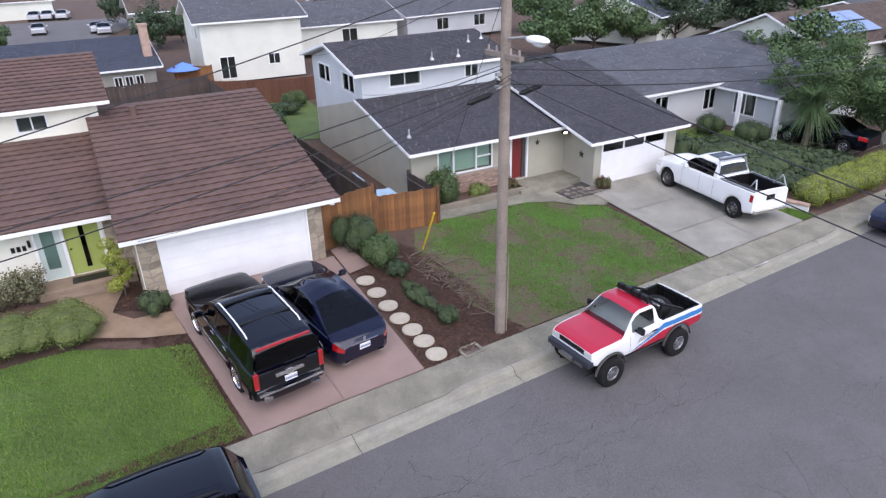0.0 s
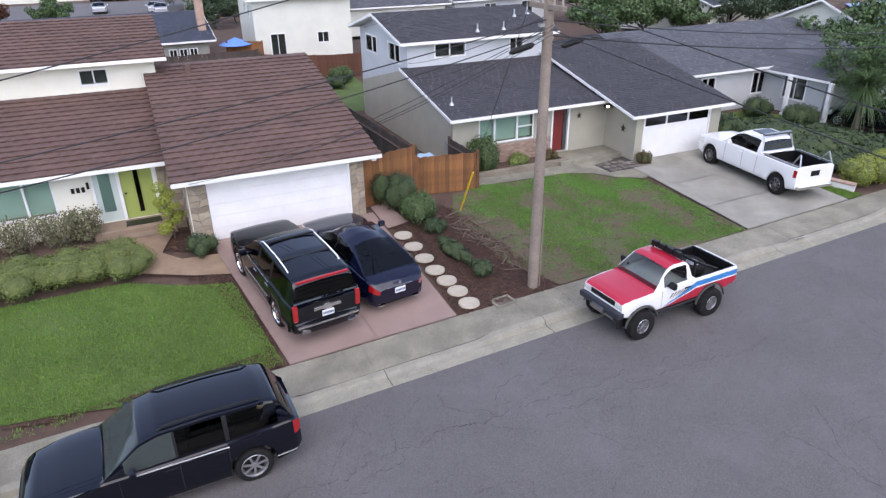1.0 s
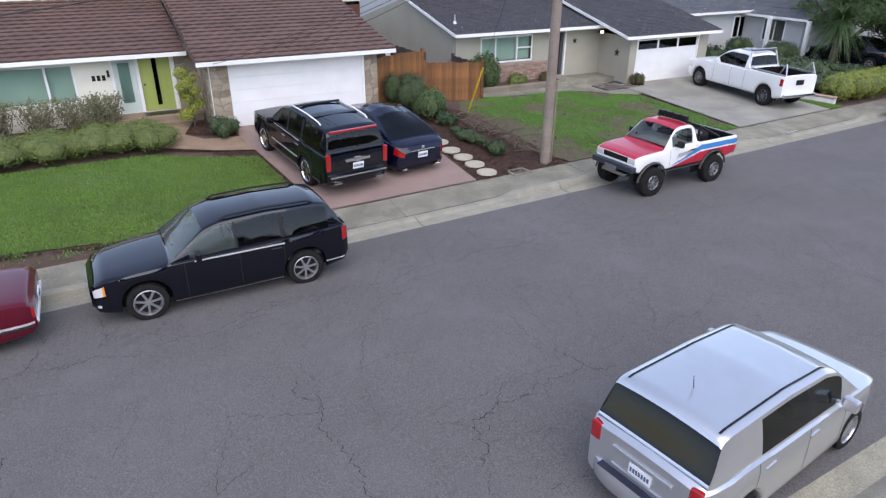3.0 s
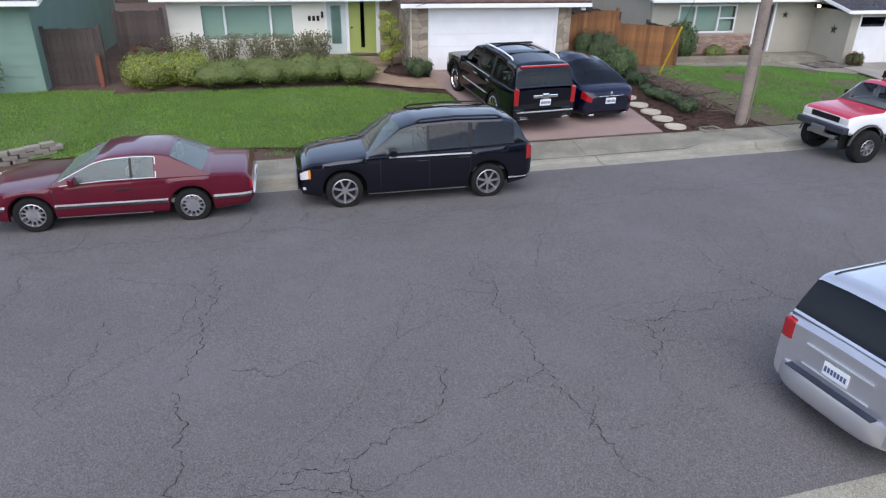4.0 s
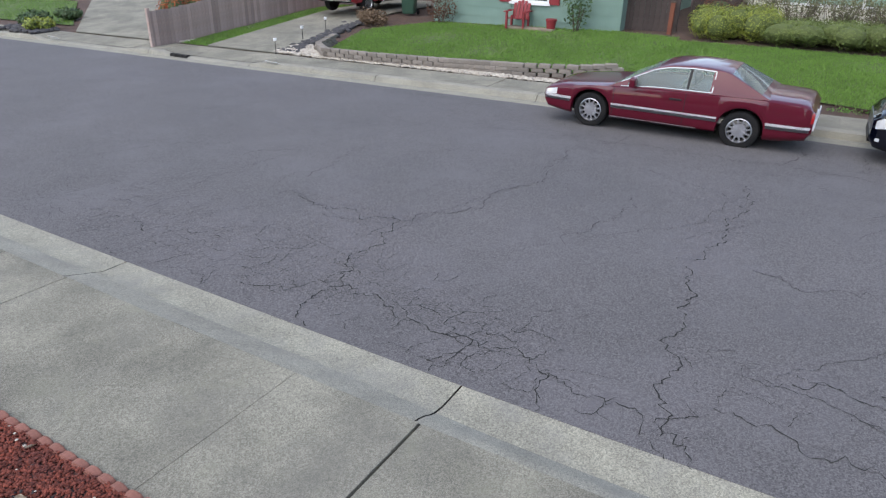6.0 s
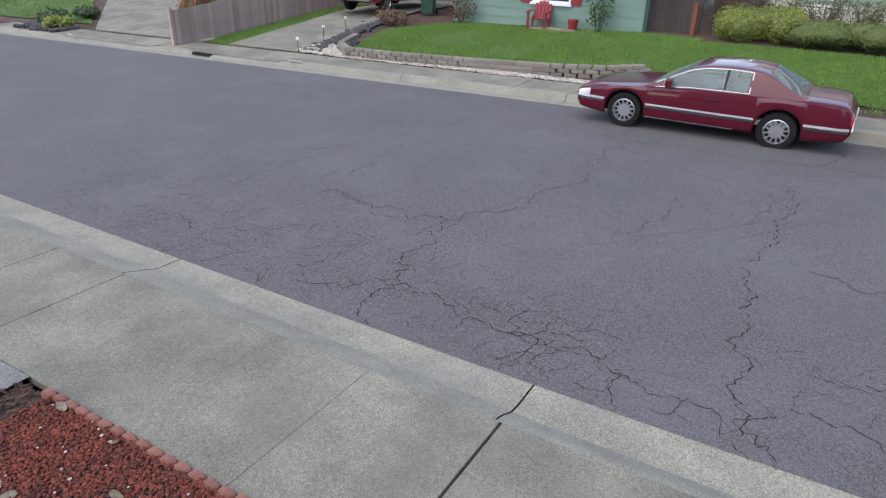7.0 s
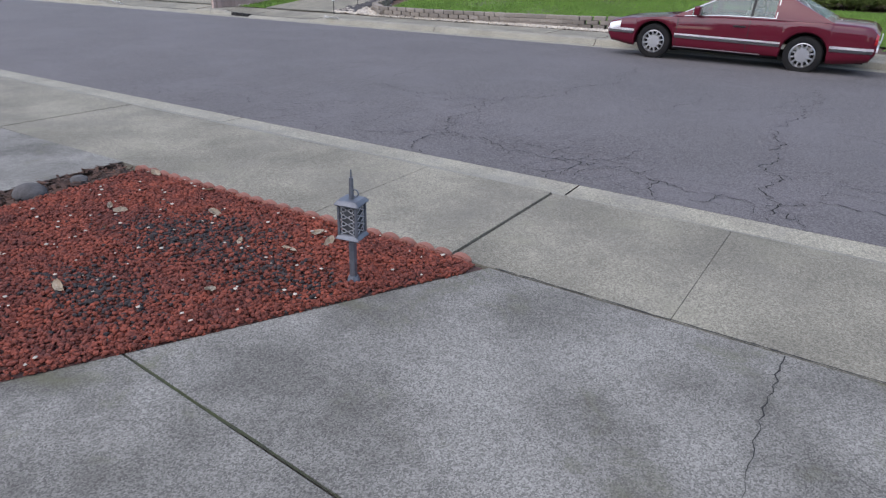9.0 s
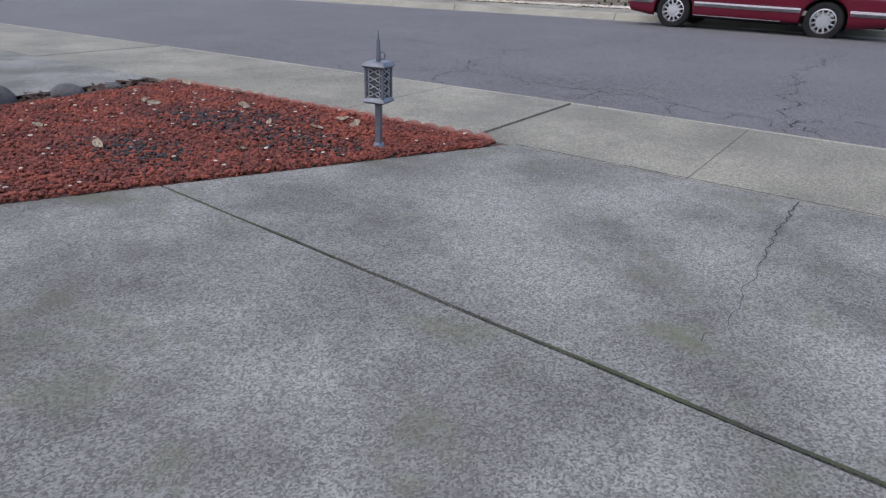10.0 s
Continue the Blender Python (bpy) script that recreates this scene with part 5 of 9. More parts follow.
def black_suv_at_kerb():
    L, W = 4.8, 1.82
    spec = dict(L=L, W=W, R=0.37, tw=0.24, axles=(0.89, 3.845), rim=MID_ALLOY, spokes=7, hub_r=0.7, paint=BLACK_PAINT, side_rows=8, arch=0.43,
                deck=[(0, 0.7), (0.05, 0.82), (0.25, 0.92), (0.7, 0.98), (1.4, 1.04), (2.5, 1.06), (3.8, 1.1), (4.6, 1.13), (4.74, 1.12), (L, 1.05)],
                roof=[(1.32, 1.02), (2.02, 1.53), (2.35, 1.62), (3.2, 1.66), (4.2, 1.635), (4.45, 1.58), (4.7, 1.13)],
                low=[(0, 0.42), (0.08, 0.3), (0.4, 0.25), (L - 0.5, 0.27), (L - 0.08, 0.34), (L, 0.45)],
                plan=plan_of(L, ((0, 0.66), (0.05, 0.78), (0.18, 0.88), (0.5, 0.95), (1.0, 0.985), (1.9, 1.0)), ((0, 0.8), (0.04, 0.87), (0.15, 0.93), (0.6, 0.97), (1.2, 1.0))), tumble=0.18, round=0.045,
                side_windows=((1.72, 2.56), (2.62, 3.42), (3.5, 4.4)), windshield=(1.42, 2.02), rear_window=(4.46, 4.66), wrap_rear=True, front_glass=SMOKY_GLASS, window_top=0.88,
                lamps=(("headlight", CLEAR_LAMP, 0.05, 0.24, 0.58, 0.9), ("indicator", AMBER_LAMP, 0.19, 0.25, 0.58, 0.9), ("tail_light", RED_LAMP, L - 0.15, L + 1, 0.55, 0.99),
                       ("fog_lamp", CLEAR_LAMP, 0.08, 0.15, 0.2, 0.32)),
                seats=(2.4, 3.25), handles=(2.44, 3.3), door_gaps=(1.6, 2.59, 3.44), cabin=CABIN, black_pillars=True, rails=((2.35, 4.15, BLACK),),
                strips=((1.78, 3.46, 1.0, 1.03, TRIM, "window_trim"), (1.35, 3.38, 0.262, 0.285, TRIM, "sill_trim"), (4.28, 4.76, 0.42, 0.445, TRIM, "bumper_trim")),
                fittings=(("grille", GREY_ALLOY, (L / 2 - 0.04, L / 2 + 0.015, -0.42, 0.42, 0.52, 0.76), 0.02), ("lower_grille", BLACK, (L / 2 - 0.06, L / 2 + 0.01, -0.5, 0.5, 0.34, 0.46), 0.01),
                          ("wiper", BLACK, (0.86, 0.92, -0.6, 0.1, 1.08, 1.1), 0.008)))
    car = build_car("suv", "glossy black SUV with chrome trim parked along the kerb", "car", park(-0.67, 9.56, 181.6, 0.0), spec)
    plate_on(car, -L / 2 - 0.015, 0, 0.85, -1)


def maroon_coupe():
    L, W = 4.83, 1.86
    spec = dict(L=L, W=W, R=0.335, tw=0.21, axles=(0.98, 3.71), rim=ALLOY, spokes=12, covers=True, hub_r=0.66, paint=MAROON, side_rows=9, wheel_in=0.04, arch=0.385, crown=0.025,
                deck=[(0, 0.6), (0.03, 0.67), (0.3, 0.74), (1.0, 0.81), (1.5, 0.86), (2.2, 0.895), (3.3, 0.91), (4.1, 0.92), (4.55, 0.905), (4.73, 0.88), (4.8, 0.82), (L, 0.74)],
                roof=[(1.3, 0.83), (2.1, 1.24), (2.35, 1.3), (2.75, 1.325), (3.1, 1.315), (3.36, 1.28), (4.1, 0.92)], tumble=0.2, belt_w=0.945, round=0.03,
                low=[(0, 0.38), (0.08, 0.28), (0.5, 0.22), (L - 0.6, 0.23), (L - 0.08, 0.3), (L, 0.42)],
                plan=plan_of(L, ((0, 0.84), (0.03, 0.9), (0.15, 0.94), (0.5, 0.97), (1.1, 1.0)), ((0, 0.86), (0.04, 0.91), (0.2, 0.95), (0.8, 0.985), (1.4, 1.0))),
                side_windows=((1.66, 2.7), (2.76, 3.12)), windshield=(1.4, 2.14), rear_window=(3.4, 3.96), rear_from=6, window_top=0.91, glass=HAZED_GLASS, front_glass=HAZED_GLASS, black_pillars=True,
                lamps=(("headlight", CLEAR_LAMP, 0.01, 0.27, 0.66, 0.88), ("tail_light", RED_LAMP, L - 0.05, L + 1, 0.55, 0.95)),
                seats=(2.35, 3.1), handles=(2.56,), door_gaps=(1.42, 2.73), cabin=CREAM_CABIN, handle_mat=BLACK, window_chrome=((1.52, 3.15),),
                strips=((0.02, 0.58, 0.5, 0.545, TRIM, "bumper_trim"), (0.02, 0.56, 0.455, 0.495, GREY_ALLOY, "bumper_trim"), (1.39, 3.31, 0.5, 0.535, TRIM, "side_trim"), (1.39, 3.31, 0.45, 0.495, GREY_ALLOY, "side_trim"),
                        (4.11, 4.8, 0.5, 0.545, TRIM, "bumper_trim"), (4.12, 4.79, 0.45, 0.495, GREY_ALLOY, "bumper_trim"), (1.37, 3.32, 0.222, 0.275, BLACK, "sill"), (1.4, 3.0, 0.278, 0.288, TRIM, "sill_trim")),
                fittings=(("grille", CHROME, (L / 2 - 0.03, L / 2 + 0.015, -0.3, 0.3, 0.46, 0.6), 0.015), ("bumper", TRIM, (-L / 2 - 0.03, -L / 2 + 0.03, -0.78, 0.78, 0.48, 0.55), 0.015),
                          ("bumper", TRIM, (L / 2 - 0.03, L / 2 + 0.025, -0.76, 0.76, 0.48, 0.545), 0.015), ("wiper", BLACK, (1.0, 1.06, -0.62, 0.3, 0.855, 0.87), 0.006),
                          ("fuel_flap", MAROON, (-1.78, -1.6, -0.93, -0.905, 0.68, 0.82), 0.01)))
    car = build_car("coupe", "maroon two-door luxury coupe with chrome strips at the kerb", "car", park(-6.315, 9.4, 180.4, -0.02), spec)
    plate_on(car, -L / 2 - 0.035, 0, 0.66, -1)


def red_white_pickup():
    L, W = 3.96, 1.6
    lift = 0.24

    def scheme(s, z, top):
        z -= lift
        if top and s < 1.25:
            return "paint_red"
        if z > 8:
            return "paint_red"
        if z > 1.15 or s < 0.02:
            return "body"
        g = min(1, max(0.0, (s - 1.2) / 1.25))
        if s > 1.2 and z < 0.44 + 0.32 * g:
            return "paint_red"
        if s > 1.3 and 0.46 + 0.34 * g < z < 0.47 + 0.47 * g:
            return "paint_blue"
        return "body"

    spec = dict(L=L, W=W, R=0.41, tw=0.3, axles=(0.62, 3.03), rim=ALLOY, spokes=8, hub_r=0.5, paint=WHITE_PAINT, side_rows=26, hub_z=0.41, arch=0.53, wheel_in=-0.1,
                deck=[(0, 0.84 + lift), (0.04, 0.9 + lift), (0.3, 0.95 + lift), (1.2, 1.0 + lift), (2.3, 1.02 + lift), (2.45, 1.02 + lift), (L - 0.03, 1.02 + lift), (L, 1.0 + lift)],
                roof=[(0.98, 0.98 + lift), (1.48, 1.46 + lift), (1.66, 1.52 + lift), (2.08, 1.52 + lift), (2.22, 1.46 + lift), (2.3, 1.02 + lift)], tumble=0.14, round=0.05, crown=0.02,
                low=[(0, 0.52 + lift), (0.3, 0.42 + lift), (L - 0.4, 0.42 + lift), (L, 0.52 + lift)],
                plan=plan_of(L, ((0, 0.9), (0.04, 0.95), (0.2, 0.98), (0.6, 1.0)), ((0, 0.97), (0.05, 1.0))),
                side_windows=((1.34, 2.12),), windshield=(1.03, 1.49), rear_window=(2.23, 2.29), front_glass=CLEAR_GLASS, bed=(2.42, L - 0.06),
                paint_at=scheme, paints=dict(paint_red=RED_PAINT, paint_blue=BLUE_STRIPE),
                seats=(1.9,), handles=(2.12,), door_gaps=(1.24, 2.26), mirror=BLACK, handle_mat=BLACK,
                fittings=(("grille", BLACK, (L / 2 - 0.03, L / 2 + 0.012, -0.45, 0.45, 0.72 + lift, 0.86 + lift), 0.01),
                          ("headlight", CLEAR_LAMP, (L / 2 - 0.05, L / 2 + 0.015, 0.47, 0.72, 0.72 + lift, 0.86 + lift), 0.015), ("headlight", CLEAR_LAMP, (L / 2 - 0.05, L / 2 + 0.015, -0.72, -0.47, 0.72 + lift, 0.86 + lift), 0.015),
                          ("front_bumper", plain("dull bumper steel", (0.05, 0.055, 0.07), 0.5, 0.5), (L / 2 - 0.05, L / 2 + 0.13, -0.76, 0.76, 0.5 + lift, 0.66 + lift), 0.03),
                          ("winch", GREY_ALLOY, (L / 2 - 0.05, L / 2 + 0.17, -0.22, 0.22, 0.42 + lift, 0.58 + lift), 0.03),
                          ("skid_plate", GREY_ALLOY, (L / 2 - 0.3, L / 2 + 0.02, -0.45, 0.45, 0.3 + lift, 0.4 + lift), 0.02),
                          ("side_step", plain("dark steel", (0.05, 0.05, 0.055), 0.5, 0.5), (-0.75, 0.9, 0.68, 0.78, 0.36 + lift, 0.41 + lift), 0.015), ("side_step", BLACK, (-0.75, 0.9, -0.78, -0.68, 0.36 + lift, 0.41 + lift), 0.015),
                          ("bed_floor", BLACK, (-L / 2 + 0.06, -0.42, -0.66, 0.66, 0.6 + lift, 0.64 + lift), 0.0), ("bed_liner", BLACK, (-L / 2 + 0.06, -0.42, 0.68, 0.72, 0.6 + lift, 1.0 + lift), 0.0),
                          ("bed_liner", BLACK, (-L / 2 + 0.06, -0.42, -0.72, -0.68, 0.6 + lift, 1.0 + lift), 0.0), ("bed_liner", BLACK, (-L / 2 + 0.05, -L / 2 + 0.08, -0.66, 0.66, 0.6 + lift, 1.0 + lift), 0.0),
                          ("rear_bumper", GREY_ALLOY, (-L / 2 - 0.1, -L / 2 + 0.02, -0.7, 0.7, 0.46 + lift, 0.56 + lift), 0.02),
                          ("front_axle", UNDER, (L / 2 - 0.7, L / 2 - 0.53, -0.6, 0.6, 0.38, 0.5), 0.03), ("rear_axle", UNDER, (-L / 2 + 0.85, -L / 2 + 1.02, -0.6, 0.6, 0.38, 0.5), 0.03)))
    car = build_car("pickup", "lifted red and white pickup with blue stripes and roof lamps", "pickup truck", park(11.88, 10.27, 183, 0.0), spec)
    # dark slashes on the doors
    ink = plain("dark stripe", (0.05, 0.02, 0.03), 0.4, 0, 0.6)
    for k in range(6):
        for sg in (1, -1):
            u, z = 1.5 + 0.1 * k, 0.7 + 0.012 * k + lift
            bm = bmesh.new()
            bm.faces.new([bm.verts.new((L / 2 - a, sg * (W / 2 + 0.006), b)) for a, b in ((u, z), (u + 0.035, z), (u + 0.13 + 0.02 * k, z + 0.13), (u + 0.08 + 0.02 * k, z + 0.13))])
            bmesh.ops.solidify(bm, geom=bm.faces[:], thickness=0.004)
            part("door_stripe", bm, ink, car)
    # wheel arch flares
    flare = plain("dark grey flare", (0.07, 0.07, 0.068), 0.6)
    for a in (0.62, 3.03):
        for sg in (1, -1):
            bm = sheet([radians(d) for d in range(8, 173, 9)], ((0.515, 0.0), (0.515, 0.05), (0.54, 0.05), (0.54, 0.0)), lambda t, rw: (L / 2 - a + rw[0] * math.cos(t), sg * (W / 2 - 0.02 + rw[1]), 0.41 + rw[0] * math.sin(t)))
            part("wheel_flare", bm, flare, car)
    # light bar, sport bar, spare wheel
    bar = part("roof_light_bar", bmesh.new(), BLACK, car, "black bar with four square lamps")
    bm = box(-0.12, -0.04, -0.56, 0.56, 1.56 + lift, 1.6 + lift, bevel=0.01)
    for y in (-0.5, 0.5):
        rod((-0.08, y, 1.5 + lift), (-0.08, y, 1.6 + lift), 0.02, None, 8, bm)
    part("bar", bm, BLACK, bar)
    for y in (-0.4, -0.14, 0.14, 0.4):
        part("lamp", box(-0.12, 0.0, y - 0.1, y + 0.1, 1.59 + lift, 1.73 + lift, bevel=0.02), BLACK, bar)
    bm = bmesh.new()
    for sg in (1, -1):
        rod((-0.5, sg * 0.62, 1.0 + lift), (-0.5, sg * 0.6, 1.42 + lift), 0.035, None, 10, bm)
        rod((-0.5, sg * 0.6, 1.42 + lift), (-1.35, sg * 0.62, 1.02 + lift), 0.035, None, 10, bm)
    rod((-0.5, -0.62, 1.42 + lift), (-0.5, 0.62, 1.42 + lift), 0.035, None, 10, bm)
    part("sport_bar", bm, BLACK, car)
    sp = wheel_parts(car, "spare_wheel", (-0.98, 0.1, 0.98 + lift), 0.36, 0.26, 1, ALLOY, 8, 0.5)
    sp.rotation_euler = (radians(82), 0, 0)
    bm = bmesh.new()
    for y in np.linspace(-0.6, 0.6, 8):
        rod((-L / 2 + 0.1, y, 0.66 + lift), (-L / 2 + 0.1, y, 1.02 + lift), 0.012, None, 6, bm)
    for z in (0.72, 0.84, 0.96):
        rod((-L / 2 + 0.1, -0.62, z + lift), (-L / 2 + 0.1, 0.62, z + lift), 0.012, None, 6, bm)
    part("tail_net", bm, BLACK, car)


def black_suv_in_drive():
    L, W = 5.08, 1.93
    spec = dict(L=L, W=W, R=0.405, tw=0.28, axles=(1.0, 3.9), rim=CHROME, spokes=7, hub_r=0.74, paint=BLACK_PAINT, side_rows=7, arch=0.46,
                deck=[(0, 0.86), (0.05, 0.96), (0.3, 1.03), (1.2, 1.11), (1.6, 1.15), (3.5, 1.17), (L - 0.06, 1.17), (L, 1.13)],
                roof=[(1.5, 1.13), (2.2, 1.68), (2.6, 1.78), (3.6, 1.81), (4.72, 1.76), (4.87, 1.69), (5.02, 1.17)],
                low=[(0, 0.45), (0.1, 0.34), (0.4, 0.3), (L - 0.4, 0.32), (L - 0.05, 0.38), (L, 0.46)],
                plan=plan_of(L, ((0, 0.8), (0.05, 0.88), (0.25, 0.95), (0.6, 0.98), (1.2, 1.0)), ((0.0, 0.9), (0.05, 0.95), (0.3, 0.98), (0.8, 1.0))), tumble=0.16, round=0.06,
                side_windows=((1.85, 2.7), (2.78, 3.55), (3.66, 4.62)), windshield=(1.58, 2.22), rear_window=(4.88, 5.0), wrap_rear=True,
                lamps=(("headlight", CLEAR_LAMP, 0.03, 0.4, 0.55, 0.95),), black_pillars=True, seats=(2.55, 3.4), handles=(2.6, 3.45), door_gaps=(1.72, 2.74, 3.6), handle_mat=CHROME, rails=((2.55, 4.4, TRIM),), bumpers=((-L / 2 + 0.02, 0.96, 0.38, 0.66, 0.12, BLACK_PAINT),),
                strips=((1.75, 3.5, 0.66, 0.7, TRIM, "side_trim"), (1.8, 3.6, 1.15, 1.175, TRIM, "window_trim"), (1.35, 3.4, 0.33, 0.36, TRIM, "sill_trim")),
                fittings=(("tail_light", RED_LAMP, (-L / 2 - 0.02, -L / 2 + 0.06, 0.76, 0.885, 0.78, 1.22), 0.025), ("tail_light", RED_LAMP, (-L / 2 - 0.02, -L / 2 + 0.06, -0.885, -0.76, 0.78, 1.22), 0.025),
                          ("chrome_bar", CHROME, (-L / 2 - 0.04, -L / 2, -0.36, 0.36, 0.96, 1.04), 0.02), ("emblem", CHROME, (-L / 2 - 0.05, -L / 2, -0.1, 0.1, 0.93, 1.08), 0.03),
                          ("bumper_trim", CHROME, (-L / 2 - 0.105, -L / 2 - 0.02, -0.82, 0.82, 0.6, 0.64), 0.01),
                          ("exhaust_trim", CHROME, (-L / 2 - 0.11, -L / 2 - 0.02, -0.72, -0.5, 0.42, 0.46), 0.01), ("exhaust_trim", CHROME, (-L / 2 - 0.11, -L / 2 - 0.02, 0.5, 0.72, 0.42, 0.46), 0.01),
                          ("brake_light", RED_LAMP, (-L / 2 + 0.17, -L / 2 + 0.24, -0.68, 0.68, 1.69, 1.745), 0.012),
                          
                          ("roof_bar", BLACK, (-0.32, -0.24, -0.66, 0.66, 1.82, 1.86), 0.01), ("roof_bar", BLACK, (-1.34, -1.26, -0.66, 0.66, 1.8, 1.84), 0.01),
                          ("rear_wiper", BLACK, (-L / 2 + 0.02, -L / 2 + 0.05, -0.45, 0.1, 1.22, 1.24), 0.006)))
    car = build_car("suv", "large glossy black SUV with chrome wheels on the pink driveway", "car", park(3.0, 15.1, 98, 0.42, 4.5), spec)
    plate_on(car, -L / 2 - 0.045, 0, 0.84, -1)


def dark_sedan():
    L, W = 4.9, 1.87
    spec = dict(L=L, W=W, R=0.345, tw=0.25, axles=(0.86, 3.71), rim=GREY_ALLOY, spokes=5, paint=NAVY_PAINT, side_rows=7,
                deck=[(0, 0.58), (0.06, 0.68), (0.4, 0.8), (1.2, 0.92), (1.6, 0.95), (3.0, 1.0), (4.0, 1.01), (4.5, 0.98), (4.75, 0.93), (4.85, 0.86), (L, 0.74)],
                roof=[(1.35, 0.92), (2.1, 1.31), (2.5, 1.4), (2.9, 1.42), (3.3, 1.37), (3.9, 1.2), (4.5, 0.985)], tumble=0.3, round=0.12,
                low=[(0, 0.36), (0.1, 0.25), (0.5, 0.2), (L - 0.5, 0.22), (L - 0.1, 0.28), (L, 0.4)], plan=plan_of(L, ROUND_PLAN, ((0.0, 0.6), (0.03, 0.7), (0.1, 0.8), (0.25, 0.88), (0.6, 0.95), (1.3, 1.0))),
                side_windows=((1.85, 2.6), (2.67, 3.6)), windshield=(1.42, 2.15), rear_window=(3.3, 4.4),
                lamps=(("headlight", CLEAR_LAMP, 0.1, 0.6, 0.55, 0.92), ("tail_light", RED_LAMP, L - 0.24, L - 0.005, 0.7, 0.92)),
                black_pillars=True, seats=(2.4, 3.2), handles=(2.55, 3.4), door_gaps=(1.75, 2.64), handle_mat=CHROME,
                strips=((1.9, 3.6, 0.965, 0.985, TRIM, "window_trim"),),
                fittings=(("chrome_bar", CHROME, (-L / 2 - 0.012, -L / 2 + 0.02, -0.4, 0.4, 0.8, 0.82), 0.006), ("exhaust_pipe", CHROME, (-L / 2 + 0.02, -L / 2 + 0.2, -0.62, -0.45, 0.26, 0.32), 0.02),
                          ("exhaust_pipe", CHROME, (-L / 2 + 0.02, -L / 2 + 0.2, 0.45, 0.62, 0.26, 0.32), 0.02), ("emblem", CHROME, (-L / 2 - 0.005, -L / 2 + 0.03, -0.04, 0.04, 0.85, 0.92), 0.01)))
    car = build_car("sedan", "dark blue-black four-door coupe on the pink driveway", "car", park(5.12, 15.5, 98.2, 0.42, 4.5), spec)
    plate_on(car, -L / 2 - 0.012, 0, 0.68, -1)


def white_pickup():
    L, W = 5.55, 1.78
    spec = dict(L=L, W=W, R=0.4, tw=0.28, axles=(0.9, 4.65), rim=GREY_ALLOY, spokes=8, paint=WHITE_PAINT, side_rows=7, arch=0.47,
                deck=[(0, 0.95), (0.05, 1.06), (0.3, 1.12), (1.3, 1.2), (1.7, 1.23), (3.6, 1.25), (3.7, 1.3), (L - 0.03, 1.32), (L, 1.28)],
                roof=[(1.55, 1.22), (2.2, 1.76), (2.5, 1.86), (3.3, 1.86), (3.5, 1.8), (3.66, 1.26)], tumble=0.17, round=0.06,
                low=[(0, 0.5), (0.1, 0.4), (0.4, 0.36), (L - 0.4, 0.4), (L, 0.5)],
                plan=plan_of(L, ((0, 0.8), (0.05, 0.88), (0.25, 0.95), (0.6, 0.98), (1.2, 1.0)), ((0.0, 0.95), (0.05, 0.98), (0.3, 1.0))),
                side_windows=((1.9, 2.75), (2.8, 3.42)), windshield=(1.62, 2.25), rear_window=(3.51, 3.64), bed=(3.8, L - 0.07),
                lamps=(("headlight", CLEAR_LAMP, 0.03, 0.45, 0.5, 0.9), ("tail_light", RED_LAMP, L - 0.16, L - 0.02, 0.52, 0.9)), seats=(2.5, 3.2), handles=(2.65,), door_gaps=(1.78, 2.78, 3.55), black_pillars=True,
                fittings=(("bed_floor", BLACK, (-L / 2 + 0.07, -0.95, -0.7, 0.7, 0.72, 0.76), 0.0), ("bed_liner", BLACK, (-L / 2 + 0.07, -0.95, 0.74, 0.78, 0.72, 1.3), 0.0),
                          ("bed_liner", BLACK, (-L / 2 + 0.07, -0.95, -0.78, -0.74, 0.72, 1.3), 0.0), ("bed_liner", BLACK, (-0.99, -0.95, -0.74, 0.74, 0.72, 1.28), 0.0),
                          ("bumper", CHROME, (-L / 2 - 0.14, -L / 2 + 0.02, -0.8, 0.8, 0.5, 0.64), 0.03), ("tailgate_panel", BLACK, (-L / 2 - 0.012, -L / 2, -0.2, 0.2, 0.95, 1.15), 0.01),
                          ("roof_light_bar", GREY_ALLOY, (-0.75, -0.6, -0.66, 0.66, 1.94, 2.02), 0.02), ("sunroof", DARK_GLASS, (-0.3, 0.2, -0.4, 0.4, 1.88, 1.9), 0.008),
                          ("bed_rail", ALLOY, (-L / 2 + 0.1, -1.0, 0.76, 0.82, 1.33, 1.37), 0.01), ("bed_rail", ALLOY, (-L / 2 + 0.1, -1.0, -0.82, -0.76, 1.33, 1.37), 0.01)))
    car = build_car("pickup", "white extended-cab pickup with a rack on its bed", "pickup truck", park(22.56, 16.6, 84, 0.25, 1.0), spec)
    bm = bmesh.new()
    for sg in (1, -1):
        rod((-L / 2 + 0.5, sg * 0.6, 1.34), (-L / 2 + 0.2, sg * 0.66, 1.75), 0.03, None, 8, bm)
        rod((-L / 2 + 0.05, sg * 0.74, 1.34), (-L / 2 + 0.2, sg * 0.66, 1.75), 0.03, None, 8, bm)
        rod((-0.85, sg * 0.76, 1.3), (-0.7, sg * 0.62, 1.96), 0.035, None, 8, bm)
    rod((-0.85, -0.76, 1.36), (-0.85, 0.76, 1.36), 0.03, None, 8, bm)
    part("bed_rack", bm, ALLOY, car, "silver tube rack")


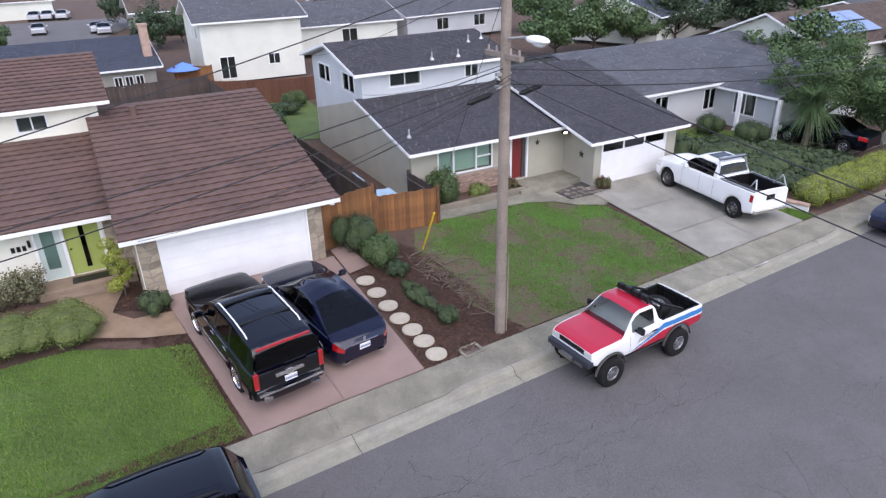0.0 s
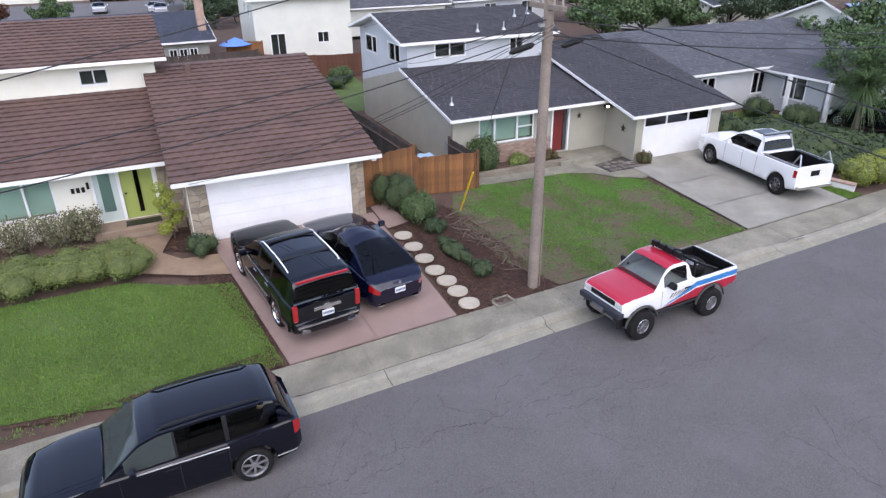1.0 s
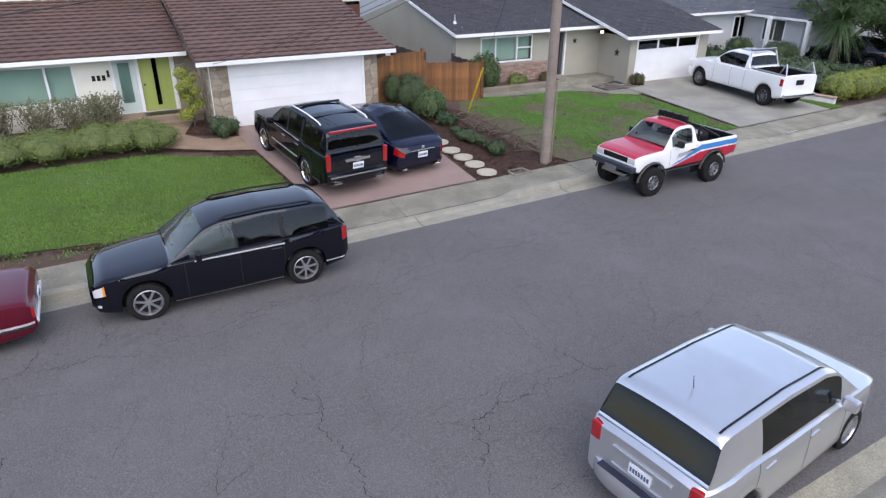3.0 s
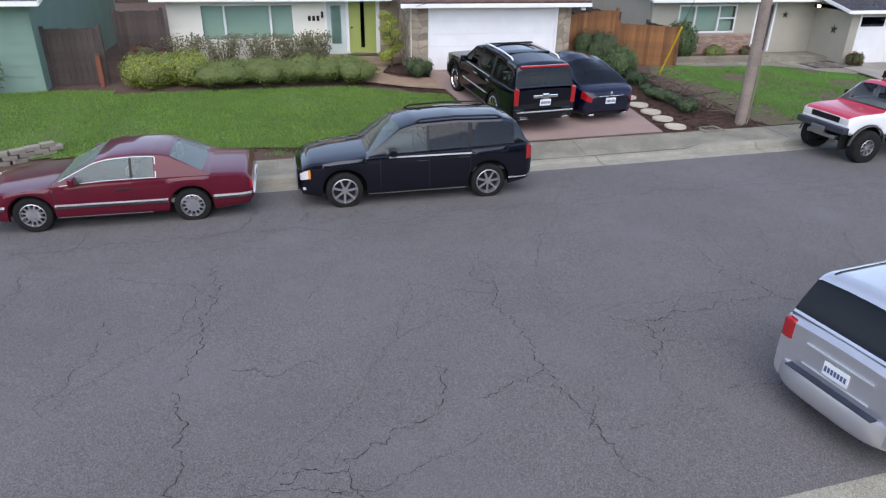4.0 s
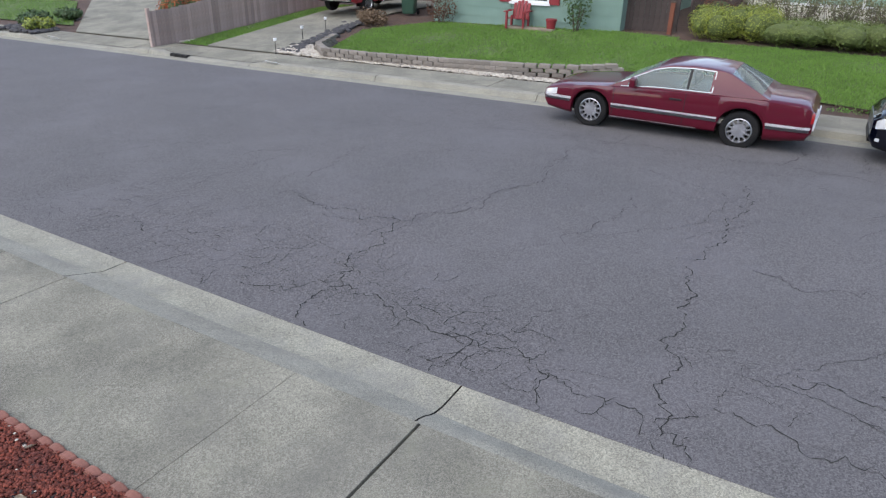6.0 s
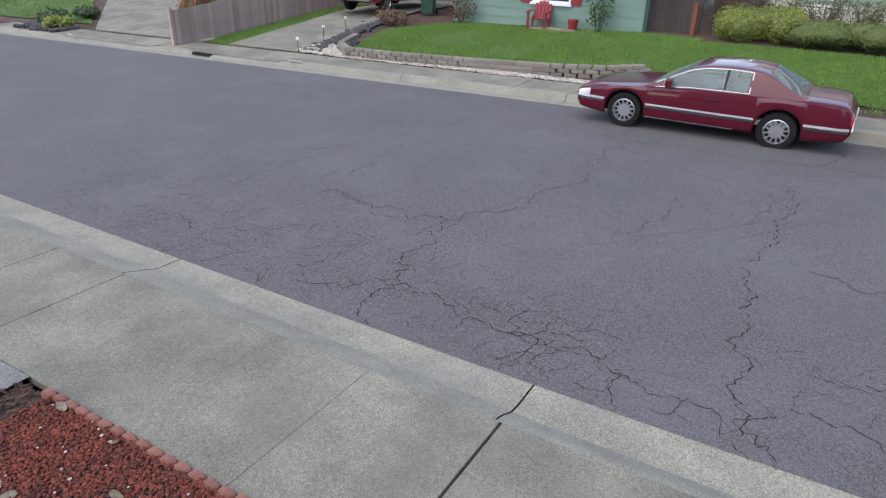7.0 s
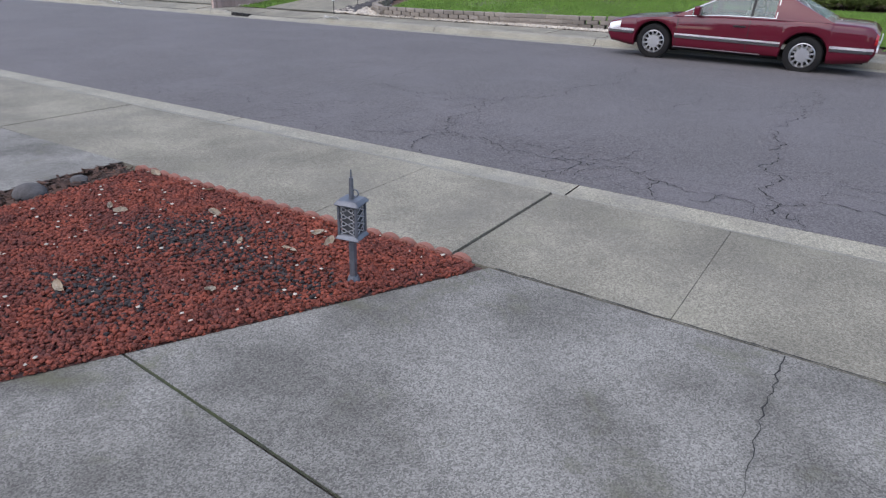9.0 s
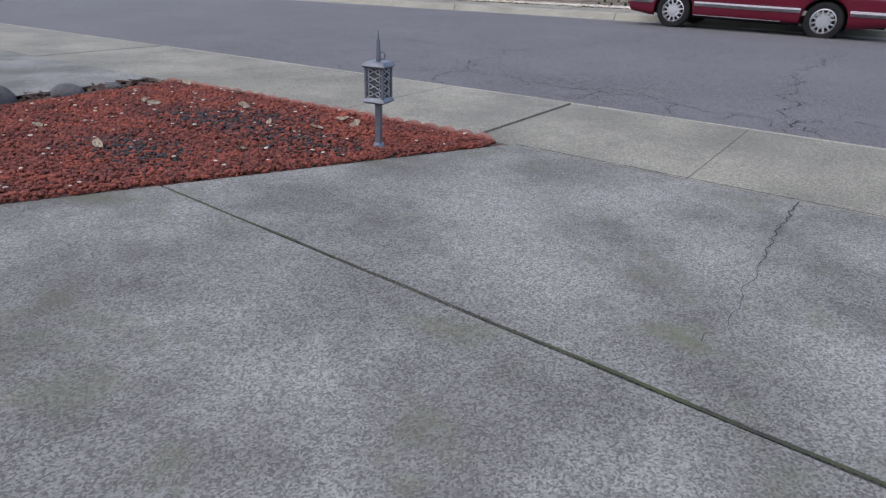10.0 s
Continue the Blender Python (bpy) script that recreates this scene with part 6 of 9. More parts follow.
def silver_wagon():
    L, W = 4.25, 1.76
    spec = dict(L=L, W=W, R=0.32, tw=0.2, axles=(0.8, 3.4), rim=ALLOY, spokes=10, covers=True, hub_r=0.7, paint=SILVER, side_rows=8,
                deck=[(0, 0.72), (0.05, 0.82), (0.3, 0.92), (1.0, 1.02), (2.0, 1.06), (3.6, 1.12), (4.0, 1.13), (4.19, 1.12), (L, 1.04)],
                roof=[(0.85, 1.0), (1.45, 1.5), (1.75, 1.6), (2.6, 1.66), (3.8, 1.655), (3.95, 1.62), (4.17, 1.12)], tumble=0.13, round=0.05, crown=0.03,
                low=[(0, 0.4), (0.1, 0.28), (0.5, 0.23), (L - 0.5, 0.24), (L - 0.1, 0.27), (L, 0.36)],
                plan=plan_of(L, ROUND_PLAN, ((0.0, 0.86), (0.04, 0.92), (0.15, 0.97), (0.4, 1.0), (1.2, 1.0))),
                side_windows=((1.35, 2.12), (2.2, 3.2)), windshield=(0.98, 1.5), rear_window=(3.97, 4.15), wrap_rear=True,
                roof_strips=((1.65, 3.88),), black_pillars=True,
                lamps=(("headlight", CLEAR_LAMP, 0.08, 0.5, 0.55, 0.9),),
                seats=(1.9, 2.8), handles=(2.05, 3.05), door_gaps=(1.25, 2.16, 3.3), handle_mat=SILVER, mirror=SILVER, bumpers=((-L / 2 + 0.02, 0.86, 0.3, 0.6, 0.14, SILVER),),
                fittings=(("bumper_pad", plain("bumper pad", (0.02, 0.022, 0.04), 0.4), (-L / 2 - 0.1, -L / 2 + 0.03, -0.55, 0.55, 0.595, 0.606), 0.004),
                          ("plate_frame", SILVER, (-L / 2 - 0.025, -L / 2, -0.42, 0.42, 0.9, 0.95), 0.012),
                          ("plate_frame", SILVER, (-L / 2 - 0.02, -L / 2, -0.42, 0.42, 0.66, 0.69), 0.01), ("rear_wiper", BLACK, (-L / 2 + 0.06, -L / 2 + 0.1, -0.2, 0.12, 1.07, 1.1), 0.008),
                          ("tail_light", RED_LAMP, (-L / 2 - 0.014, -L / 2 + 0.16, 0.62, 0.772, 0.85, 1.1), 0.03), ("tail_light", RED_LAMP, (-L / 2 - 0.014, -L / 2 + 0.16, -0.772, -0.62, 0.85, 1.1), 0.03),
                          ("washer_nozzle", WHITE, (-1.77, -1.72, -0.03, 0.03, 1.56, 1.6), 0.01)))
    car = build_car("hatchback", "silver boxy hatchback parked at the kerb with red tail lights", "car", park(4.6, 1.36, 8.5, 0.0), spec)
    bm = rod((-1.35, 0, 1.64), (-1.35, 0, 1.67), 0.035, 0.02, 10)
    rod((-1.35, 0, 1.66), (-1.4, 0, 1.88), 0.006, 0.004, 6, bm)
    part("antenna", bm, BLACK, car, "short black roof antenna")
    plate_on(car, -L / 2 - 0.012, 0, 0.8, -1)


def plain_car(name, label, at, paint, L=4.5, W=1.78, H=1.42, big=False):
    k = H / 1.42
    spec = dict(L=L, W=W, R=0.33, tw=0.2, axles=(0.85, L - 1.0), rim=ALLOY, spokes=6, paint=paint, side_rows=4,
                deck=[(0, 0.58 * k), (0.06, 0.68 * k), (0.5, 0.78 * k), (1.3, 0.9 * k), (L - 0.9, 0.98 * k), (L - 0.1, 0.94 * k), (L, 0.8 * k)],
                roof=[(1.2, 0.88 * k), (1.95, 1.33 * k), (2.4, H), (L - 1.5, 1.38 * k), (L - 0.75, 0.98 * k)], low=[(0, 0.36), (0.1, 0.25), (L - 0.1, 0.28), (L, 0.4)], plan=plan_of(L),
                side_windows=((1.7, 2.45), (2.52, L - 1.35)), windshield=(1.3, 1.97), rear_window=(L - 1.5, L - 0.82),
                lamps=(("headlight", CLEAR_LAMP, 0.08, 0.5, 0.55, 0.92), ("tail_light", RED_LAMP, L - 0.4, L - 0.02, 0.6, 0.93)), seats=(2.3,), handles=(2.4,), door_gaps=(1.6, 2.48))
    return build_car(name, label, "car", at, spec)


def red_pickup_far():
    L, W = 5.3, 1.95
    spec = dict(L=L, W=W, R=0.38, tw=0.25, axles=(0.9, 4.2), rim=ALLOY, spokes=6, paint=RED_PAINT, side_rows=6,
                deck=[(0, 0.95), (0.05, 1.05), (1.4, 1.15), (3.4, 1.2), (L - 0.03, 1.2), (L, 1.15)], roof=[(1.35, 1.14), (1.95, 1.68), (2.2, 1.76), (3.0, 1.76), (3.2, 1.7), (3.3, 1.2)],
                low=[(0, 0.5), (0.3, 0.4), (L - 0.3, 0.42), (L, 0.5)], plan=plan_of(L, ((0, 0.85), (0.05, 0.92), (0.4, 0.98), (1, 1.0)), ((0, 0.96), (0.1, 1.0))),
                side_windows=((1.75, 2.55), (2.62, 3.1)), windshield=(1.4, 2.0), rear_window=(3.21, 3.29), bed=(3.45, L - 0.06),
                lamps=(("tail_light", RED_LAMP, L - 0.12, L, 0.5, 0.9), ("headlight", CLEAR_LAMP, 0.03, 0.4, 0.5, 0.9)), seats=(2.4,), handles=(2.45,), door_gaps=(1.6, 2.6),
                fittings=(("bumper", CHROME, (-L / 2 - 0.15, -L / 2 + 0.02, -0.9, 0.9, 0.5, 0.68), 0.03), ("bed_floor", BLACK, (-L / 2 + 0.06, -0.75, -0.8, 0.8, 0.7, 0.74), 0.0),
                          ("side_step", CHROME, (-0.6, 1.2, -1.0, -0.9, 0.36, 0.42), 0.02)))
    car = build_car("pickup", "red pickup with a chrome rear bumper in a driveway", "pickup truck", park(-21.3, 19.6, 93), spec)
    plate_on(car, -L / 2 - 0.16, 0, 0.6, -1)


black_suv_at_kerb()
maroon_coupe()
red_white_pickup()
black_suv_in_drive()
dark_sedan()
white_pickup()
silver_wagon()
red_pickup_far()
plain_car("car", "black car parked on the neighbour's drive beyond the palm", park(33.0, 18.7, 98), BLACK_PAINT, 4.6, 1.8, 1.5)
plain_car("car", "dark blue car parked along the far kerb", park(27.2, 11.0, 184, 0.0), NAVY_PAINT, 4.6, 1.8, 1.44)


# ---- plants ----
LEAF = mat("mid green leaves", (0.085, 0.15, 0.045), (0.055, 0.11, 0.032), 3, 30, 0.1, 0.6, 0.0, island=0.55)
LEAF_DARK = mat("dark green leaves", (0.045, 0.085, 0.032), (0.03, 0.06, 0.024), 3, 30, 0.1, 0.55, 0.0, island=0.5)
LEAF_LIME = mat("yellow-green leaves", (0.33, 0.37, 0.045), (0.22, 0.27, 0.04), 2, 12, 0.2, 0.6, 0.0, island=0.3)
LEAF_OLIVE = mat("olive juniper leaves", (0.185, 0.24, 0.05), (0.11, 0.155, 0.036), 1.5, 12, 0.2, 0.7, 0.0, island=0.3)
LEAF_RUST = mat("rust brown leaves", (0.16, 0.06, 0.025), (0.09, 0.04, 0.02), 3, 30, 0.1, 0.7, 0.0, island=0.5)
LEAF_FRESH = mat("fresh green leaves", (0.11, 0.19, 0.06), (0.06, 0.12, 0.035), 1.2, 30, 0.1, 0.6, 0.0, island=0.6)
LEAF_GREY = mat("grey-green leaves", (0.2, 0.21, 0.105), (0.15, 0.15, 0.08), 2, 30, 0.1, 0.8, 0.0, island=0.4)
LEAF_DRY = mat("dry tan leaves", (0.24, 0.16, 0.09), (0.16, 0.1, 0.06), 2, 30, 0.1, 0.8, 0.0, island=0.4)
LEAF_ORANGE = mat("orange leaves", (0.45, 0.1, 0.02), (0.3, 0.06, 0.02), 3, 30, 0.1, 0.7, 0.0, island=0.4)
TWIG = mat("grey-brown twigs", (0.16, 0.12, 0.095), (0.1, 0.075, 0.06), 4, 40, 0.3, 0.9)
BARK = mat("bark", (0.11, 0.085, 0.065), (0.07, 0.055, 0.045), 3, 30, 0.4, 0.95, 0.6, 0.01)
# core colours: the shade deep inside a bush, put in as a darker green
CORE_LIGHT = mat("pale shaded bush core", (0.115, 0.145, 0.04), (0.08, 0.1, 0.03), 6, 30, 0.3, 0.9)
CORE = mat("shaded bush core", (0.055, 0.08, 0.026), (0.04, 0.06, 0.02), 4, 30, 0.2, 0.9)


def mesh_of(name, verts, faces, material, parent, label=""):
    me = bpy.data.meshes.new(name)
    me.from_pydata(verts, [], faces)
    me.materials.append(material)
    ob = new(name, me)
    ob.parent = parent
    return tagged(ob, label)


def leaves(rnd, centres, count, size, long=1.6):
    """Leaf quads scattered over blobs (centre, radii), denser towards the outside."""
    verts, faces = [], []
    total = sum(r.x * r.y + r.x * r.z for _, r in centres)
    for c, r in centres:
        for _ in range(int(count * (r.x * r.y + r.x * r.z) / total)):
            d = Vector((rnd.gauss(0, 1), rnd.gauss(0, 1), rnd.gauss(0, 1)))
            d.normalize()
            k = 1.06 - abs(rnd.gauss(0, 0.2))
            k *= 1 + 0.22 * noise.noise(c + d * 2.3) + 0.12 * noise.noise(c + d * 6)
            p = c + Vector((d.x * r.x, d.y * r.y, d.z * r.z)) * k
            a = (d + Vector((rnd.uniform(-1, 1), rnd.uniform(-1, 1), rnd.uniform(-0.6, 1.0))) * 0.9).normalized()
            t = a.orthogonal().normalized()
            t = (Matrix.Rotation(rnd.uniform(0, 6.28), 3, a) @ t) * size * rnd.uniform(0.6, 1.3)
            b = a.cross(t) * 0.5
            n = len(verts)
            verts += [p - t * long / 2, p + b, p + t * long / 2, p - b]
            faces.append((n, n + 1, n + 2, n + 3))
    return verts, faces


def shrub(name, label, x, y, w, d, h, leaf, seed, count=2600, size=0.045, lobes=6, group="", square=False, z=None, core=True):
    """A rounded bush of several lobes over short stems."""
    rnd = random.Random(seed)
    z0 = land(x, y) if z is None else z
    t = thing(name, label, "shrub", pose(x, y, z0), group)
    blobs = []
    for k in range(lobes):
        a = 2 * math.pi * k / lobes + rnd.uniform(-0.4, 0.4)
        q = rnd.uniform(0.25, 0.5) if not square else 0.45
        blobs.append((Vector((w * q * math.cos(a), d * q * math.sin(a), h * rnd.uniform(0.42, 0.58))), Vector((w * rnd.uniform(0.26, 0.36), d * rnd.uniform(0.26, 0.36), h * rnd.uniform(0.38, 0.46)))))
    blobs.append((Vector((0, 0, h * 0.55)), Vector((w * 0.36, d * 0.36, h * 0.46))))
    v, f = leaves(rnd, blobs, count, size)
    mesh_of("foliage", v, f, leaf, t)
    # solid balls in the darker core colour fill the gaps between leaves
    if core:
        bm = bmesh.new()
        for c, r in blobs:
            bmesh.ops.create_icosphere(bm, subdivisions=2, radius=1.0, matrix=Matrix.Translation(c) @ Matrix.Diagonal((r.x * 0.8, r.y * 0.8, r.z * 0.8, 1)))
        part("shade_core", bm, CORE_LIGHT if leaf in (LEAF_LIME, LEAF_OLIVE) else CORE, t)
    bm = bmesh.new()
    for k in range(5):
        a = k * 1.3
        rod((0.05 * math.cos(a), 0.05 * math.sin(a), -0.05), (w * 0.25 * math.cos(a), d * 0.25 * math.sin(a), h * 0.5), 0.02, 0.008, 6, bm)
    part("stem", bm, BARK, t)["kind"] = "stuff"
    return t


def bare_shrub(x, y, w, h, seed, leafy=300):
    rnd = random.Random(seed)
    t = thing("bare_shrub", "half-bare grey shrub of thin upright twigs against the house", "shrub", pose(x, y, land(x, y)), "bare shrubs")
    bm = bmesh.new()
    tips = []
    for k in range(64):
        a, q = rnd.uniform(0, 6.28), rnd.uniform(0.05, 0.3)
        p = Vector((q * w * math.cos(a), q * 0.5 * w * math.sin(a), -0.03))
        for s in range(4):
            n = p + Vector((math.cos(a) * w * 0.06 + rnd.uniform(-0.06, 0.06), math.sin(a) * w * 0.04 + rnd.uniform(-0.06, 0.06), h / 4 * rnd.uniform(0.8, 1.2)))
            rod(p, n, 0.011 - 0.002 * s, 0.009 - 0.002 * s, 4, bm)
            p = n
            tips.append(p.copy())
    part("twig", bm, TWIG, t)["kind"] = "stuff"
    verts, faces = [], []
    for _ in range(leafy):
        p = rnd.choice(tips) + Vector((rnd.gauss(0, 0.07), rnd.gauss(0, 0.07), rnd.gauss(0, 0.07)))
        a = Vector((rnd.uniform(-1, 1), rnd.uniform(-1, 1), rnd.uniform(-1, 1))).normalized() * 0.035
        b = a.orthogonal() * 0.6
        n = len(verts)
        verts += [p - a, p + b, p + a, p - b]
        faces.append((n, n + 1, n + 2, n + 3))
    mesh_of("foliage", verts, faces, LEAF_GREY, t)
    return t


def tree(label, x, y, h, spread, leaf, seed, count=5000, size=0.14, trunk=0.16, low=0.3, z=None, group=""):
    """A tapered trunk with forking limbs, and a crown of leaf clumps round the limbs' ends."""
    rnd = random.Random(seed)
    t = thing("tree", label, "tree", pose(x, y, land(x, y) if z is None else z), group)
    bm = bmesh.new()
    p, r = Vector((0, 0, -0.1)), trunk
    for k in range(4):
        n = p + Vector((rnd.uniform(-0.12, 0.12), rnd.uniform(-0.12, 0.12), h * low / 3))
        rod(p, n, r, r * 0.88, 9, bm)
        p, r = n, r * 0.88
    blobs = []
    for k in range(9):
        a, el = 2 * math.pi * k / 9 + rnd.uniform(-0.3, 0.3), rnd.uniform(0.25, 1.2)
        m = p + Vector((math.cos(a) * spread * 0.3, math.sin(a) * spread * 0.3, h * 0.12 + el * h * 0.1))
        e = m + Vector((math.cos(a) * spread * 0.33 * math.cos(el), math.sin(a) * spread * 0.33 * math.cos(el), h * 0.3 * math.sin(el)))
        rod(p, m, r * 0.55, r * 0.35, 7, bm)
        rod(m, e, r * 0.35, r * 0.12, 6, bm)
        for u in (0.15, 0.45, 0.75, 1.0):
            q = spread * rnd.uniform(0.09, 0.2)
            c = m.lerp(e, u) + Vector((rnd.gauss(0, 1), rnd.gauss(0, 1), rnd.gauss(0.2, 0.8))) * spread * 0.1
            blobs.append((c, Vector((q, q, q * rnd.uniform(0.6, 1.1)))))
    top = p + Vector((0, 0, h * (1 - low) * 0.72))
    rod(p, top, r * 0.6, r * 0.15, 7, bm)
    for k in range(9):
        q = spread * rnd.uniform(0.1, 0.19)
        blobs.append((p.lerp(top, rnd.uniform(0.3, 1.08)) + Vector((rnd.gauss(0, 1), rnd.gauss(0, 1), 0)) * spread * 0.12, Vector((q, q, q * 1.2))))
    part("trunk", bm, BARK, t)
    v, f = leaves(rnd, blobs, count, size)
    mesh_of("crown", v, f, leaf, t)
    return t


for k in range(6):
    shrub("juniper", "low spreading olive-green juniper along the lawn", -7.4 + k * 1.2, 18.05 + 0.12 * (k % 2), 1.75 if k > 1 else 1.15, 1.7 if k > 1 else 1.1, (0.7 if k > 1 else 0.9) + 0.1 * (k % 3 == 1), LEAF_OLIVE if k > 1 else LEAF_LIME, 40 + k, 9000, 0.03, 8, "junipers")
for k, (x, w) in enumerate(((-6.5, 1.2), (-5.3, 1.3), (-4.1, 1.2), (-2.9, 1.3), (-2.1, 0.9))):
    bare_shrub(x, 20.6, w, 0.95, 60 + k, 1100 if k < 3 else 1500)
shrub("shrub", "brown half-bare bush beside the fence", -7.5, 19.4, 1.3, 1.0, 1.0, LEAF_RUST, 71, 1500, 0.05)
pom = thing("shrub", "tall yellow-green cloud-pruned shrub beside the porch", "shrub", pose(0.35, 19.55, land(0.35, 19.55)))
rnd = random.Random(72)
puffs, bm = [], bmesh.new()
for k in range(11):
    c = Vector((rnd.uniform(-0.26, 0.26), rnd.uniform(-0.22, 0.22), 0.4 + 0.13 * k))
    puffs.append((c, Vector((0.2, 0.2, 0.14)) * rnd.uniform(0.8, 1.25)))
    rod((0.03 * math.cos(k), 0.03 * math.sin(k), c.z * 0.6), c, 0.014, 0.008, 5, bm)
rod((0, 0, -0.05), (0.03, 0, 1.5), 0.035, 0.015, 7, bm)
part("trunk", bm, BARK, pom)
mesh_of("foliage", *leaves(rnd, puffs, 4200, 0.036), LEAF_LIME, pom)
shrub("shrub", "small dark round bush before the stone pier", 1.05, 18.2, 0.75, 0.75, 0.62, LEAF_DARK, 73, 1800, 0.04)
shrub("shrub", "rounded dark green bush beside the wooden gate", 7.75, 18.95, 1.15, 1.1, 1.3, LEAF_DARK, 74, 7000, 0.035, 8)
shrub("shrub", "rounded lighter green bush beside the stepping stones", 8.0, 17.75, 0.95, 0.95, 0.98, LEAF_FRESH, 75, 6000, 0.035, 8)
shrub("shrub", "low green bush on the mulch", 8.2, 16.9, 0.6, 0.6, 0.4, LEAF_DARK, 76, 2600, 0.04)
shrub("shrub", "low scrubby bush with pale flowers on the mulch", 8.15, 15.2, 0.55, 1.4, 0.36, LEAF_DARK, 77, 2000, 0.035)
shrub("shrub", "small flowering bush beside the sidewalk", 8.4, 13.9, 0.55, 0.75, 0.4, LEAF_DARK, 78, 1700, 0.035)
shrub("shrub", "upright green shrub before the front window", 12.65, 21.75, 1.1, 0.8, 1.6, LEAF, 79, 3000, 0.06, 7)
shrub("shrub", "small green bush before the brick wainscot", 14.3, 21.8, 0.8, 0.6, 0.6, LEAF_OLIVE, 80, 1500, 0.05)
shrub("shrub", "small dry bush beside the entry", 15.9, 21.8, 0.6, 0.55, 0.6, LEAF_RUST, 81, 900, 0.05)
shrub("shrub", "small dry bush beside the garage", 19.4, 19.75, 0.5, 0.5, 0.6, LEAF_RUST, 82, 700, 0.05)
for k, (x, y, w, h) in enumerate(((29.8, 23.2, 1.1, 1.15), (30.25, 20.9, 1.2, 1.2), (30.9, 23.6, 0.6, 0.6))):
    shrub("shrub", "clipped dark round bush on the neighbour's lawn", x, y, w, w, h, LEAF_DARK, 90 + k, 4500, 0.04, 8, "clipped bushes")
for k in range(6):
    shrub("hedge", "bright yellow-green hedge beside the sidewalk", 25.75 + k * 1.1, 14.15 + 0.09 * k, 1.5, 1.15, 1.1, LEAF_LIME, 100 + k, 8000, 0.035, 9, "hedge plants", True)
for k, (x, y, w, h) in enumerate(((25.2, 17.4, 2.2, 0.9), (26.4, 19.3, 2.6, 1.0), (27.4, 17.6, 2.4, 0.9), (28.2, 19.5, 2.4, 0.8), (25.2, 21.0, 1.6, 1.3), (29.6, 18.4, 2.0, 0.7), (26.2, 16.2, 1.8, 0.6), (28.4, 16.4, 2.0, 0.6), (30.6, 16.6, 2.0, 0.6), (24.6, 19.0, 1.3, 0.9), (28.0, 21.2, 1.8, 0.6))):
    shrub("shrub", "loose dark green ground shrub on the neighbour's bank", x, y, w, w, h, LEAF_DARK, 110 + k, 2200, 0.08, 7, "bank shrubs")
tree("broad leafy green tree beside the neighbouring house", 34.0, 19.6, 6.3, 4.4, LEAF_FRESH, 120, 34000, 0.075, 0.17, 0.14)
tree("leafy green tree standing beside the path", 35.5, 17.2, 4.6, 3.6, LEAF_FRESH, 121, 20000, 0.075, 0.14, 0.14)
shrub("shrub", "rust-orange bush at the corner of the green house", -16.6, 17.5, 0.8, 0.7, 1.1, LEAF_RUST, 122, 900, 0.045, core=False)
shrub("rose_bush", "tall sparse rose bush against the green siding", -11.5, 17.55, 0.9, 0.5, 1.5, LEAF, 123, 500, 0.06, 5, core=False)
tree("small tree with rust-brown autumn leaves", -19.6, 19.6, 3.6, 2.7, LEAF_RUST, 124, 5000, 0.1, 0.11, 0.35)
tree("dark evergreen tree behind the driveway", -25.5, 26.5, 6.0, 4.0, LEAF_DARK, 129, 5000, 0.16, 0.2)
shrub("shrub", "bright orange autumn bush behind the fence", -25.0, 13.3, 1.5, 1.3, 1.4, LEAF_ORANGE, 125, 4000, 0.05)
for k, (x, y, w, h) in enumerate(((-31.2, 11.2, 0.9, 0.5), (-32.6, 11.8, 1.0, 0.6), (-32.4, 13.2, 0.8, 0.5))):
    shrub("shrub", "low bush in the rockery beside a far driveway", x, y, w, w, h, LEAF_LIME if k == 0 else LEAF, 126 + k, 1300, 0.07)
shrub("shrub", "dry brown ornamental grass at the lawn's end", -18.9, 16.4, 1.0, 0.8, 0.6, LEAF_DRY, 131, 1500, 0.05, core=False)


def sword_plant(x, y, h, w, seed, label):
    """A trunked plant with a rosette of long drooping leaves."""
    rnd = random.Random(seed)
    t = thing("palm", label, "palm", pose(x, y, land(x, y)))
    part("trunk", rod((0, 0, -0.1), (0.05, 0, h * 0.5), 0.16, 0.13, 10), BARK, t)
    verts, faces = [], []
    for k in range(800):
        a, el, n = rnd.uniform(0, 6.28), rnd.uniform(-1.0, 1.4), w * rnd.uniform(0.4, 0.85)
        d = Vector((math.cos(a), math.sin(a), 0))
        s = Vector((-d.y, d.x, 0)) * 0.022
        pts = [Vector((0, 0, h * 0.52)) + d * n * u * math.cos(el * (1 - 0.4 * u)) + Vector((0, 0, n * (u * math.sin(el) - 0.45 * u * u))) for u in (0, 0.35, 0.7, 1)]
        i = len(verts)
        for u, p in enumerate(pts):
            verts += [p - s * (1 - u / 3.2), p + s * (1 - u / 3.2)]
        faces += [(i + 2 * q, i + 2 * q + 1, i + 2 * q + 3, i + 2 * q + 2) for q in range(3)]
    mesh_of("fronds", verts, faces, LEAF, t)


sword_plant(31.3, 18.6, 4.6, 2.3, 6, "green sword-leaved palm with a shaggy crown")


